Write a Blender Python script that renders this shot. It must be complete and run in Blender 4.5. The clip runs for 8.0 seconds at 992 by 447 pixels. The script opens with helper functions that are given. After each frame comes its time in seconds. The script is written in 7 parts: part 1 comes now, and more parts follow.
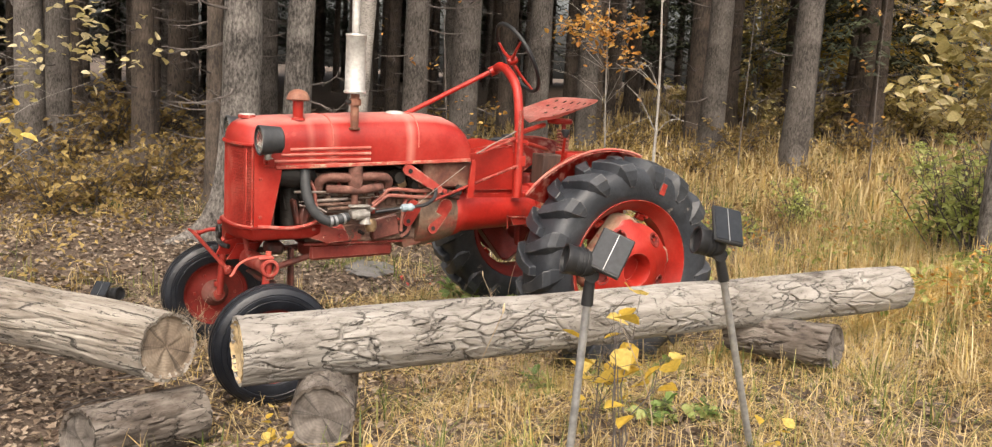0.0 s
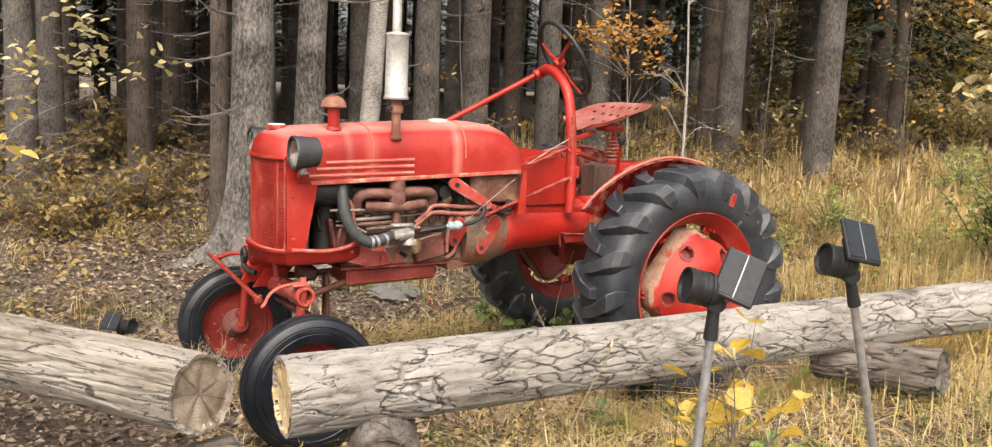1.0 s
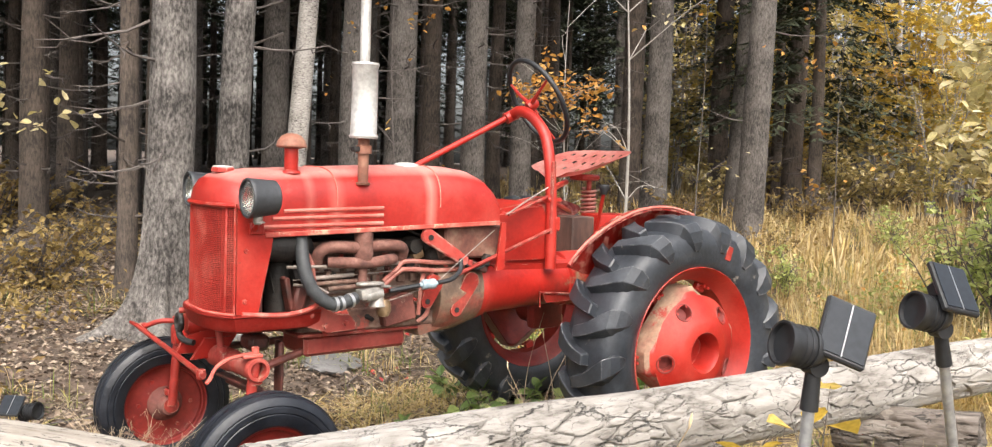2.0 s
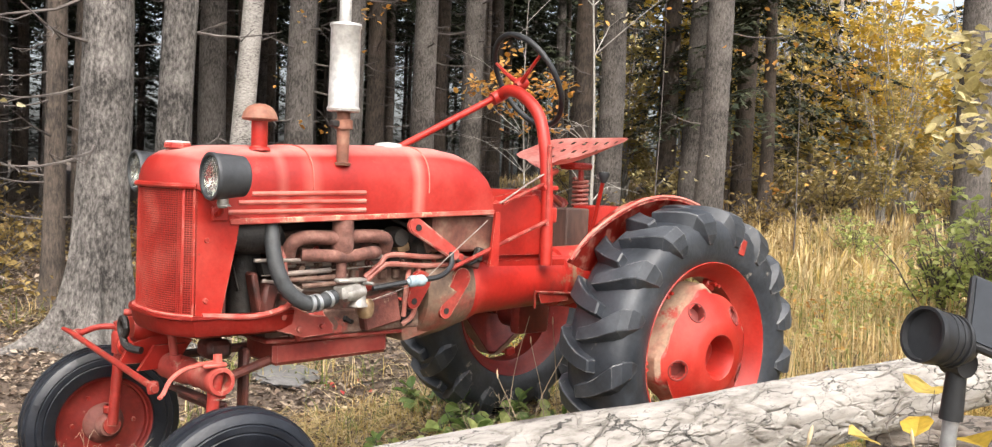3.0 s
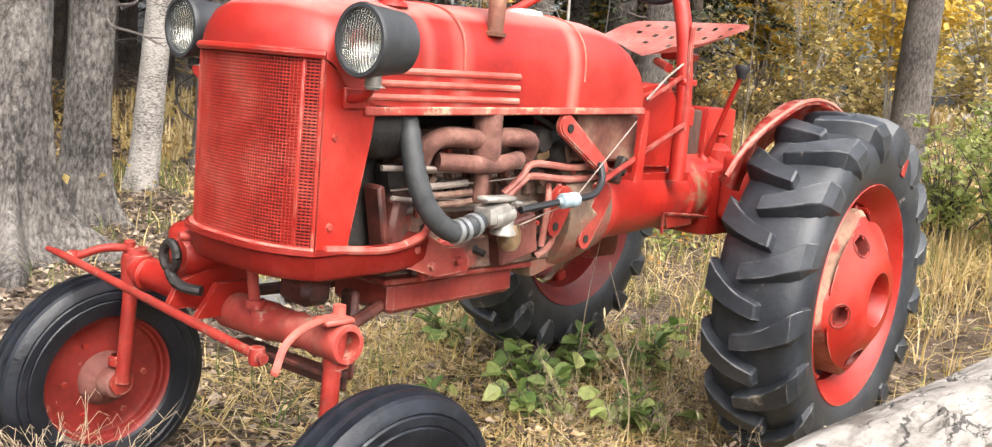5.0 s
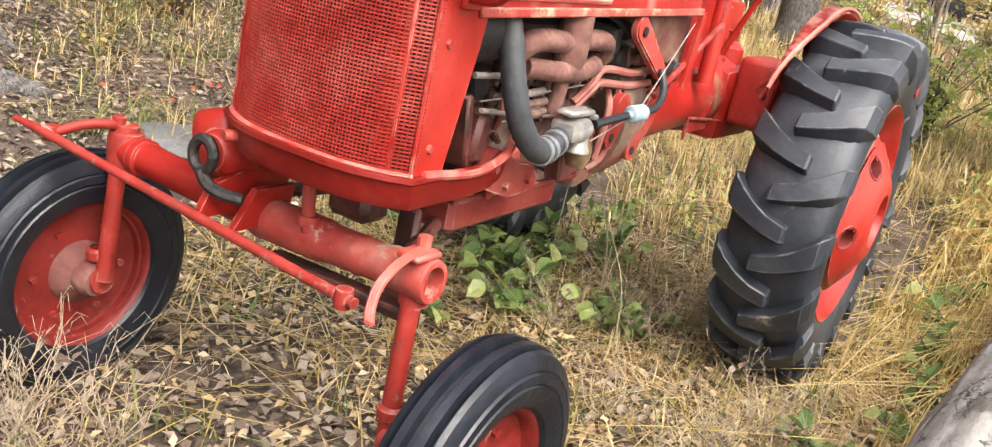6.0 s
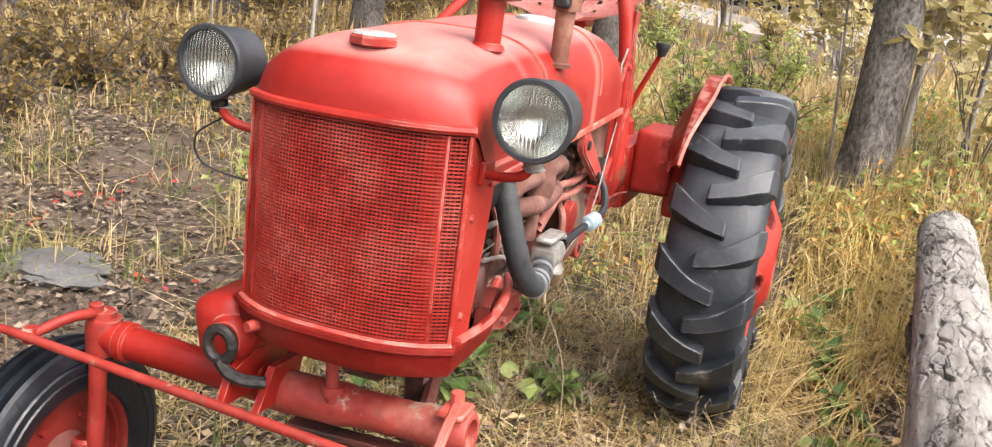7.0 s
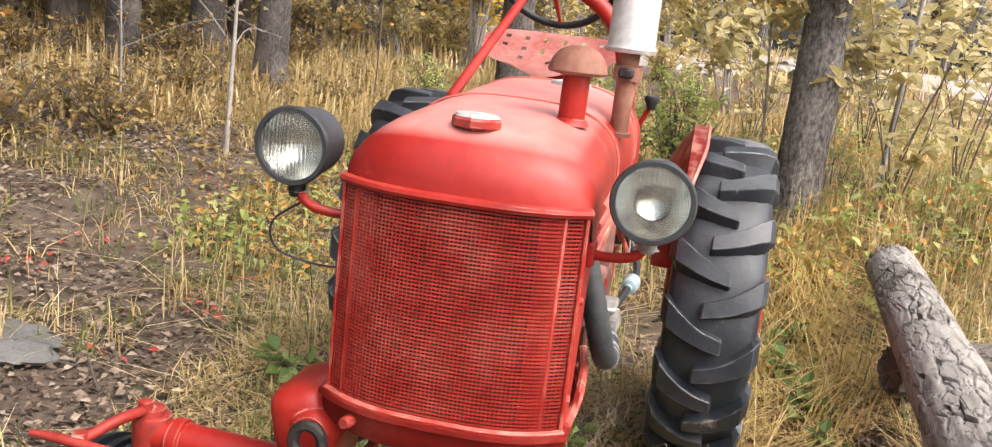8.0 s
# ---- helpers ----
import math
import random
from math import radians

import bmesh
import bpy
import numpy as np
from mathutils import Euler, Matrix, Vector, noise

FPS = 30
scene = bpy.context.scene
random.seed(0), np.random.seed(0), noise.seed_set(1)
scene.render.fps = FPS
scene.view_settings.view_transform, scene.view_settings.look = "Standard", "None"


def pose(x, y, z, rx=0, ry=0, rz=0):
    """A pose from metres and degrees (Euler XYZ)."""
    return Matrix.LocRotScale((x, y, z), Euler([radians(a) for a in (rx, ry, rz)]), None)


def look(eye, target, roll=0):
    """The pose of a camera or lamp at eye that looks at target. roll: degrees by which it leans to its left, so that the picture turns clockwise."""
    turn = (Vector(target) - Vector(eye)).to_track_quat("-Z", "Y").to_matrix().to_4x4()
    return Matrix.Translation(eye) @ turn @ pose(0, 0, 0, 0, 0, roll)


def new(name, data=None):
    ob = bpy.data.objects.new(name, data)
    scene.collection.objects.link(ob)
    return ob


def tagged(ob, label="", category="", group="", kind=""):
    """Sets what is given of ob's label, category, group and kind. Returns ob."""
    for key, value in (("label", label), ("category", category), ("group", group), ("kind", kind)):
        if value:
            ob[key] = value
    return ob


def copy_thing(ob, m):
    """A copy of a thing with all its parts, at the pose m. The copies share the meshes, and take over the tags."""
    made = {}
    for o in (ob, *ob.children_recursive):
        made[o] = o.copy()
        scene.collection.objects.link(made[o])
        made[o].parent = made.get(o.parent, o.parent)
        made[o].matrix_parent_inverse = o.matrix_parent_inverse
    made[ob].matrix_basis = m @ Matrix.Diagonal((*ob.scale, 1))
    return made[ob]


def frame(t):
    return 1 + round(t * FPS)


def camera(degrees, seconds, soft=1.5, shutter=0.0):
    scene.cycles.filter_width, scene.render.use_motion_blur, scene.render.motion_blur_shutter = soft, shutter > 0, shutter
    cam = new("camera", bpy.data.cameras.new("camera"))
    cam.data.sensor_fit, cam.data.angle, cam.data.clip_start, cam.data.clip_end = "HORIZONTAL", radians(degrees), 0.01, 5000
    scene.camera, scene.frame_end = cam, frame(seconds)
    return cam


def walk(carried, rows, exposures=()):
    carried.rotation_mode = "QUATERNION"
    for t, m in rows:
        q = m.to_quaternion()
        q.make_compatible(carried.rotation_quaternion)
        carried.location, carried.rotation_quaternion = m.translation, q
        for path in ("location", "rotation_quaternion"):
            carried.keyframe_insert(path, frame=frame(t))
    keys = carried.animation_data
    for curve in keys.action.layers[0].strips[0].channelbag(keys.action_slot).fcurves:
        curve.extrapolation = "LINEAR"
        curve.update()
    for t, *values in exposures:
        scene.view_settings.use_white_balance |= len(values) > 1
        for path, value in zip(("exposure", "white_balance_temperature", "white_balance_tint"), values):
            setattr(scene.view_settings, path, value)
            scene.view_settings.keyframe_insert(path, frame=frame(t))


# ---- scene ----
cam = camera(54.5, 8.0, soft=1.2)
EXPOSURE = 1.15
PATH = [
    (0, (2.984, 4.397, 1.481), (2.001, 2.682, 1.177), 3.1),
    (0.5, (3.014, 4.09, 1.451), (2.02, 2.381, 1.143), 2.8),
    (1, (3.009, 3.85, 1.416), (2.005, 2.142, 1.142), 2.2),
    (1.5, (3.0, 3.571, 1.379), (1.967, 1.872, 1.164), 2.2),
    (2, (3.007, 3.262, 1.289), (1.827, 1.652, 1.167), 2.2),
    (2.2, (2.996, 3.165, 1.287), (1.747, 1.607, 1.169), 2.3),
    (3.3, (2.898, 2.627, 1.121), (1.598, 1.11, 1.036), 2.5),
    (3.5, (2.927, 2.519, 1.105), (1.607, 1.02, 1.0), 3.0),
    (4, (3.013, 2.221, 1.108), (1.612, 0.806, 0.919), 4.1),
    (4.5, (3.026, 1.965, 1.107), (1.565, 0.617, 0.888), 4.6),
    (5, (2.955, 1.607, 1.104), (1.449, 0.324, 0.811), 5.4),
    (5.2, (2.949, 1.504, 1.115), (1.428, 0.255, 0.761), 6.4),
    (6.3, (3.131, 0.944, 1.226), (1.39, 0.164, 0.625), 13.2),
    (6.5, (3.2, 0.916, 1.301), (1.4, 0.222, 0.774), 11.0),
    (7, (3.233, 0.722, 1.361), (1.394, 0.113, 0.865), 7.2),
    (7.5, (3.295, 0.569, 1.392), (1.425, 0.035, 0.927), 6.7),
    (8, (3.29, 0.345, 1.393), (1.369, -0.035, 0.986), 6.7),
]
walk(cam, [(t, look(eye, target, roll)) for t, eye, target, roll in PATH],
     exposures=[(0.0, EXPOSURE - 0.12, 7150, 12), (1.0, EXPOSURE, 7000, 11), (1.5, EXPOSURE + 0.12, 6800, 10), (2.2, EXPOSURE + 0.3, 6500, 10), (3.5, EXPOSURE + 0.33, 6500, 10),
                (5.0, EXPOSURE + 0.51, 6450, 10), (7.0, EXPOSURE + 0.3, 6450, 12), (8.0, EXPOSURE + 0.2, 6550, 13)])

# ---- light ----
world = bpy.data.worlds.new("sky")
scene.world = world
world.use_nodes = True
wn = world.node_tree.nodes
sky = wn.new("ShaderNodeTexSky")
sky.sky_type = "NISHITA"
sky.sun_disc = False
sky.sun_elevation = radians(50)
sky.sun_rotation = radians(30)
sky.air_density, sky.dust_density = 1.0, 7.0
wn["Background"].inputs[1].default_value = 0.15
haze = wn.new("ShaderNodeHueSaturation")
haze.inputs["Saturation"].default_value = 0.5
world.node_tree.links.new(sky.outputs[0], haze.inputs["Color"])
world.node_tree.links.new(haze.outputs[0], wn["Background"].inputs[0])

sun_data = bpy.data.lights.new("sun", "SUN")
sun_data.energy, sun_data.angle, sun_data.color = 1.5, radians(95), (1.0, 0.95, 0.88)
sun = new("sun", sun_data)
sun.matrix_world = look((0, 0, 30), (-11.5, -19.4, 3.0))


# ---- materials ----
def clamp01(v):
    return max(0.0, min(1.0, v))


def material(name, colors, rough=0.6, sheen=0.0, metal=0.0, scale=8.0, stretch=(1, 1, 1), bump=0.2, fine=60.0, spots=None,
             spot_scale=14.0, spot_at=0.62, island=0.0, obj_random=0.0, coat=0.0, spread=0.12, translucent=0.0, more=(), grainy=0.55, spec=0.5, edge=None):
    """A surface with two scales of noise between its colours, optional worn spots, and fine relief."""
    mat = bpy.data.materials.new(name)
    mat.use_nodes = True
    nt = mat.node_tree
    n, l = nt.nodes, nt.links
    bsdf = n["Principled BSDF"]
    tex = n.new("ShaderNodeTexCoord")
    mapping = n.new("ShaderNodeMapping")
    mapping.inputs["Scale"].default_value = stretch
    l.new(tex.outputs["Object"], mapping.inputs[0])
    big = n.new("ShaderNodeTexNoise")
    big.inputs["Scale"].default_value = scale
    big.inputs["Detail"].default_value = 6
    big.inputs["Roughness"].default_value = 0.6
    l.new(mapping.outputs[0], big.inputs["Vector"])
    ramp = n.new("ShaderNodeValToRGB")
    els = ramp.color_ramp.elements
    while len(els) < len(colors):
        els.new(0.5)
    for i, c in enumerate(colors):
        els[i].position = 0.5 - spread * 1.6 + spread * 3.2 * i / max(1, len(colors) - 1)
        els[i].color = (*c, 1)
    fac = big.outputs[0]
    if island or obj_random:
        rnd = n.new("ShaderNodeNewGeometry").outputs["Random Per Island"] if island else n.new("ShaderNodeObjectInfo").outputs["Random"]
        add = n.new("ShaderNodeMath")
        add.operation = "MULTIPLY_ADD"
        l.new(rnd, add.inputs[0])
        add.inputs[1].default_value = island or obj_random
        sub = n.new("ShaderNodeMath")
        sub.operation = "SUBTRACT"
        l.new(fac, sub.inputs[0])
        sub.inputs[1].default_value = 0.5 * (island or obj_random)
        l.new(sub.outputs[0], add.inputs[2])
        fac = add.outputs[0]
    l.new(fac, ramp.inputs[0])
    col = ramp.outputs[0]
    small = n.new("ShaderNodeTexNoise")
    small.inputs["Scale"].default_value = fine
    small.inputs["Detail"].default_value = 4
    l.new(mapping.outputs[0], small.inputs["Vector"])
    dark = n.new("ShaderNodeMix")
    dark.data_type, dark.blend_type = "RGBA", "MULTIPLY"
    dark.inputs[0].default_value = grainy
    l.new(col, dark.inputs[6])
    grey = n.new("ShaderNodeMapRange")
    grey.inputs[1].default_value, grey.inputs[2].default_value = 0.3, 0.7
    grey.inputs[3].default_value, grey.inputs[4].default_value = 0.55, 1.15
    l.new(small.outputs[0], grey.inputs[0])
    l.new(grey.outputs[0], dark.inputs[7])
    col = dark.outputs[2]
    layers = ([(spots, spot_scale, spot_at, 0.06)] if spots else []) + list(more)
    for k, (tone, size, start, soft) in enumerate(layers):
        sp = n.new("ShaderNodeTexNoise")
        sp.noise_dimensions = "4D"
        sp.inputs["W"].default_value = 3.7 * k
        sp.inputs["Scale"].default_value = size
        sp.inputs["Detail"].default_value = 8
        sp.inputs["Roughness"].default_value = 0.72
        l.new(tex.outputs["Object"], sp.inputs["Vector"])
        mr = n.new("ShaderNodeMapRange")
        mr.inputs[1].default_value, mr.inputs[2].default_value = start, start + soft
        l.new(sp.outputs[0], mr.inputs[0])
        mix = n.new("ShaderNodeMix")
        mix.data_type = "RGBA"
        l.new(mr.outputs[0], mix.inputs[0])
        l.new(col, mix.inputs[6])
        mix.inputs[7].default_value = (*tone, 1)
        col = mix.outputs[2]
    if edge:
        # paint rubbed off along sharp edges, in broken stretches
        tone, width = edge
        bev = n.new("ShaderNodeBevel")
        bev.samples = 4
        bev.inputs["Radius"].default_value = width
        dot = n.new("ShaderNodeVectorMath")
        dot.operation = "DOT_PRODUCT"
        l.new(bev.outputs[0], dot.inputs[0])
        l.new(n.new("ShaderNodeNewGeometry").outputs["Normal"], dot.inputs[1])
        turn = n.new("ShaderNodeMapRange")
        turn.inputs[1].default_value, turn.inputs[2].default_value = 0.99, 0.86
        l.new(dot.outputs["Value"], turn.inputs[0])
        gap = n.new("ShaderNodeTexNoise")
        gap.inputs["Scale"].default_value = 22
        gap.inputs["Detail"].default_value = 6
        l.new(tex.outputs["Object"], gap.inputs["Vector"])
        worn = n.new("ShaderNodeMapRange")
        worn.inputs[1].default_value, worn.inputs[2].default_value = 0.46, 0.6
        l.new(gap.outputs[0], worn.inputs[0])
        both = n.new("ShaderNodeMath")
        both.operation = "MULTIPLY"
        l.new(turn.outputs[0], both.inputs[0])
        l.new(worn.outputs[0], both.inputs[1])
        mix = n.new("ShaderNodeMix")
        mix.data_type = "RGBA"
        l.new(both.outputs[0], mix.inputs[0])
        l.new(col, mix.inputs[6])
        mix.inputs[7].default_value = (*tone, 1)
        col = mix.outputs[2]
    l.new(col, bsdf.inputs["Base Color"])
    rr = n.new("ShaderNodeMapRange")
    rr.inputs[3].default_value, rr.inputs[4].default_value = clamp01(rough - 0.12), clamp01(rough + 0.12)
    l.new(big.outputs[0], rr.inputs[0])
    l.new(rr.outputs[0], bsdf.inputs["Roughness"])
    bsdf.inputs["Metallic"].default_value = metal
    bsdf.inputs["Specular IOR Level"].default_value = spec
    bsdf.inputs["Coat Weight"].default_value = coat
    bsdf.inputs["Sheen Weight"].default_value = sheen
    bsdf.inputs["Sheen Roughness"].default_value = 0.45
    bsdf.inputs["Coat Roughness"].default_value = 0.3
    if bump:
        bp = n.new("ShaderNodeBump")
        bp.inputs["Strength"].default_value = bump
        bp.inputs["Distance"].default_value = 0.01
        mx = n.new("ShaderNodeMath")
        mx.operation = "ADD"
        l.new(big.outputs[0], mx.inputs[0])
        l.new(small.outputs[0], mx.inputs[1])
        l.new(mx.outputs[0], bp.inputs["Height"])
        l.new(bp.outputs[0], bsdf.inputs["Normal"])
    if translucent:
        tr = n.new("ShaderNodeBsdfTranslucent")
        l.new(col, tr.inputs[0])
        ms = n.new("ShaderNodeMixShader")
        ms.inputs[0].default_value = translucent
        l.new(bsdf.outputs[0], ms.inputs[1])
        l.new(tr.outputs[0], ms.inputs[2])
        l.new(ms.outputs[0], n["Material Output"].inputs[0])
    return mat


def bark_material(name, light, mid, dark, cell=28.0, zscale=0.3, strength=0.9, depth=0.02, bend=0.12, flake=45):
    """Bark: upright scales and furrows."""
    mat = bpy.data.materials.new(name)
    mat.use_nodes = True
    n, l = mat.node_tree.nodes, mat.node_tree.links
    bsdf = n["Principled BSDF"]
    tex = n.new("ShaderNodeTexCoord")
    mp = n.new("ShaderNodeMapping")
    mp.inputs["Scale"].default_value = (1, 1, zscale)
    l.new(tex.outputs["Object"], mp.inputs[0])
    warp = n.new("ShaderNodeTexNoise")
    warp.inputs["Scale"].default_value = 9
    warp.inputs["Detail"].default_value = 3
    l.new(mp.outputs[0], warp.inputs["Vector"])
    mixv = n.new("ShaderNodeMix")
    mixv.data_type = "RGBA"
    mixv.blend_type = "LINEAR_LIGHT"
    mixv.inputs[0].default_value = bend
    l.new(mp.outputs[0], mixv.inputs[6])
    l.new(warp.outputs["Color"], mixv.inputs[7])
    vor = n.new("ShaderNodeTexVoronoi")
    vor.feature = "DISTANCE_TO_EDGE"
    vor.inputs["Scale"].default_value = cell
    l.new(mixv.outputs[2], vor.inputs["Vector"])
    noi = n.new("ShaderNodeTexNoise")
    noi.inputs["Scale"].default_value = flake
    noi.inputs["Detail"].default_value = 8
    noi.inputs["Roughness"].default_value = 0.7
    l.new(mp.outputs[0], noi.inputs["Vector"])
    patch = n.new("ShaderNodeTexNoise")
    patch.inputs["Scale"].default_value = 3.5
    patch.inputs["Detail"].default_value = 6
    l.new(tex.outputs["Object"], patch.inputs["Vector"])
    ramp = n.new("ShaderNodeValToRGB")
    e = ramp.color_ramp.elements
    e[0].position, e[0].color = 0.4, (*dark, 1)
    e[1].position, e[1].color = 0.62, (*light, 1)
    m = e.new(0.49)
    m.color = (*mid, 1)
    av = n.new("ShaderNodeMix")
    av.data_type = "FLOAT"
    av.inputs[0].default_value = 0.35
    l.new(noi.outputs[0], av.inputs[2])
    l.new(patch.outputs[0], av.inputs[3])
    l.new(av.outputs[0], ramp.inputs[0])
    crack = n.new("ShaderNodeMapRange")
    crack.inputs[1].default_value, crack.inputs[2].default_value = 0.0, 0.1
    crack.inputs[3].default_value, crack.inputs[4].default_value = 0.8, 1.0
    l.new(vor.outputs[0], crack.inputs[0])
    mul = n.new("ShaderNodeMix")
    mul.data_type, mul.blend_type = "RGBA", "MULTIPLY"
    mul.inputs[0].default_value = 1.0
    l.new(ramp.outputs[0], mul.inputs[6])
    l.new(crack.outputs[0], mul.inputs[7])
    l.new(mul.outputs[2], bsdf.inputs["Base Color"])
    bsdf.inputs["Roughness"].default_value = 0.9
    hgt = n.new("ShaderNodeMath")
    hgt.operation = "MULTIPLY_ADD"
    l.new(noi.outputs[0], hgt.inputs[0])
    hgt.inputs[1].default_value = 0.6
    l.new(crack.outputs[0], hgt.inputs[2])
    bp = n.new("ShaderNodeBump")
    bp.inputs["Strength"].default_value, bp.inputs["Distance"].default_value = strength, depth
    l.new(hgt.outputs[0], bp.inputs["Height"])
    l.new(bp.outputs[0], bsdf.inputs["Normal"])
    return mat


def log_material(name, dark, mid, light, plated=True):
    """Weathered wood: grain along the log, thin dark checks, patches of scaly bark."""
    mat = bpy.data.materials.new(name)
    mat.use_nodes = True
    n, l = mat.node_tree.nodes, mat.node_tree.links
    bsdf = n["Principled BSDF"]
    tex = n.new("ShaderNodeTexCoord")

    def noise_tex(scale, stretch, detail=6, rough=0.6):
        mp = n.new("ShaderNodeMapping")
        mp.inputs["Scale"].default_value = stretch
        l.new(tex.outputs["Object"], mp.inputs[0])
        t = n.new("ShaderNodeTexNoise")
        t.inputs["Scale"].default_value, t.inputs["Detail"].default_value, t.inputs["Roughness"].default_value = scale, detail, rough
        l.new(mp.outputs[0], t.inputs["Vector"])
        return t

    def ranged(v, a, b, c, d):
        r = n.new("ShaderNodeMapRange")
        for i, q in enumerate((a, b, c, d)):
            r.inputs[i + 1].default_value = q
        l.new(v, r.inputs[0])
        return r.outputs[0]

    def times(a, b):
        m = n.new("ShaderNodeMath")
        m.operation = "MULTIPLY"
        l.new(a, m.inputs[0])
        l.new(b, m.inputs[1])
        return m.outputs[0]
    grain = noise_tex(30, (1, 1, 0.25) if plated else (1, 1, 0.06), 8, 0.65)
    patch = noise_tex(3.2, (1, 1, 0.6), 7)
    ramp = n.new("ShaderNodeValToRGB")
    e = ramp.color_ramp.elements
    e[0].position, e[0].color = 0.38, (*dark, 1)
    e[1].position, e[1].color = 0.6, (*light, 1)
    q = e.new(0.45)
    q.color = (*mid, 1)
    av = n.new("ShaderNodeMix")
    av.data_type = "FLOAT"
    av.inputs[0].default_value = 0.55
    l.new(grain.outputs[0], av.inputs[2])
    l.new(patch.outputs[0], av.inputs[3])
    l.new(av.outputs[0], ramp.inputs[0])
    # drying cracks: borders of long plates, broken by a second field, or long checks along the grain
    warp = noise_tex(16, (1, 1, 0.6), 5, 0.65)
    mp = n.new("ShaderNodeMapping")
    mp.inputs["Scale"].default_value = (1, 1, 0.36) if plated else (1, 1, 0.035)
    l.new(tex.outputs["Object"], mp.inputs[0])
    bent = n.new("ShaderNodeMix")
    bent.data_type, bent.blend_type = "RGBA", "LINEAR_LIGHT"
    bent.inputs[0].default_value = 0.03 if plated else 0.012
    l.new(mp.outputs[0], bent.inputs[6])
    l.new(warp.outputs["Color"], bent.inputs[7])
    lines = None
    for scale, wid in (((13.0, 0.045), (27.0, 0.03)) if plated else ((20.0, 0.05), (50.0, 0.05))):
        v = n.new("ShaderNodeTexVoronoi")
        v.feature = "DISTANCE_TO_EDGE"
        v.inputs["Scale"].default_value = scale
        l.new(bent.outputs[2], v.inputs["Vector"])
        open_part = ranged(noise_tex(scale * 0.55, (1, 1, 0.6), 3).outputs[0], 0.47, 0.64, 0.0, wid)
        sb = n.new("ShaderNodeMath")
        sb.operation = "DIVIDE"
        l.new(v.outputs[0], sb.inputs[0])
        ad = n.new("ShaderNodeMath")
        ad.operation = "ADD"
        l.new(open_part, ad.inputs[0])
        ad.inputs[1].default_value = 0.001
        l.new(ad.outputs[0], sb.inputs[1])
        one = ranged(sb.outputs[0], 0.35, 1.0, 0.0, 1.0)
        lines = one if lines is None else times(lines, one)
    mul = n.new("ShaderNodeMix")
    mul.data_type, mul.blend_type = "RGBA", "MULTIPLY"
    mul.inputs[0].default_value = 1.0
    l.new(ramp.outputs[0], mul.inputs[6])
    l.new(ranged(lines, 0, 1, 0.3 if plated else 0.25, 1.0), mul.inputs[7])
    l.new(mul.outputs[2], bsdf.inputs["Base Color"])
    bsdf.inputs["Roughness"].default_value = 0.88
    hg = n.new("ShaderNodeMath")
    hg.operation = "MULTIPLY_ADD"
    l.new(grain.outputs[0], hg.inputs[0])
    hg.inputs[1].default_value = 0.5
    l.new(lines, hg.inputs[2])
    bp = n.new("ShaderNodeBump")
    bp.inputs["Strength"].default_value, bp.inputs["Distance"].default_value = 1.0, 0.012
    l.new(hg.outputs[0], bp.inputs["Height"])
    l.new(bp.outputs[0], bsdf.inputs["Normal"])
    return mat


RED = material("red_paint", [(0.22, 0.011, 0.007), (0.315, 0.017, 0.011), (0.38, 0.04, 0.028)], 0.42, coat=0.12, spec=0.3, scale=5, bump=0.07, fine=90, grainy=0.25,
               spots=(0.24, 0.11, 0.075), spot_scale=16, spot_at=0.66, more=[((0.17, 0.014, 0.01), 3.0, 0.55, 0.3), ((0.43, 0.085, 0.064), 6.5, 0.61, 0.16), ((0.1, 0.04, 0.026), 38, 0.66, 0.05)], edge=((0.5, 0.22, 0.17), 0.004))
RED_WORN = material("worn_red_paint", [(0.17, 0.014, 0.009), (0.27, 0.023, 0.016), (0.36, 0.065, 0.048)], 0.5, spec=0.35, scale=7, bump=0.1, fine=80, grainy=0.35,
                    spots=(0.22, 0.13, 0.09), spot_scale=16, spot_at=0.605, more=[((0.09, 0.022, 0.016), 5, 0.52, 0.22), ((0.12, 0.06, 0.04), 30, 0.6, 0.07)], edge=((0.42, 0.27, 0.21), 0.006))
RED_DIRTY = material("oily_red_paint", [(0.024, 0.012, 0.009), (0.1, 0.026, 0.019), (0.2, 0.065, 0.048)], 0.55, scale=9, bump=0.25, fine=70, grainy=0.45,
                     spots=(0.24, 0.17, 0.125), spot_scale=16, spot_at=0.65, more=[((0.018, 0.013, 0.01), 6, 0.52, 0.2)])
RUBBER = material("tyre_rubber", [(0.014, 0.017, 0.021), (0.026, 0.03, 0.037), (0.05, 0.055, 0.063)], 0.46, scale=7, bump=0.12, fine=70,
                  spots=(0.22, 0.2, 0.17), spot_scale=9, spot_at=0.62, edge=((0.17, 0.17, 0.17), 0.008))
RUBBER_FRONT = material("front_tyre_rubber", [(0.005, 0.006, 0.009), (0.009, 0.011, 0.016), (0.017, 0.02, 0.027)], 0.36, scale=9, bump=0.15, fine=70,
                        spots=(0.1, 0.09, 0.08), spot_scale=16, spot_at=0.7)
HOSE = material("rubber_hose", [(0.025, 0.028, 0.03), (0.05, 0.053, 0.056)], 0.6, scale=20, bump=0.2)
BLACK = material("black_plastic", [(0.014, 0.015, 0.017), (0.024, 0.025, 0.027)], 0.45, scale=10, bump=0.05, spec=0.35)
LAMP_BLACK = material("black_enamel", [(0.02, 0.022, 0.026), (0.045, 0.048, 0.052)], 0.5, scale=12, bump=0.05)
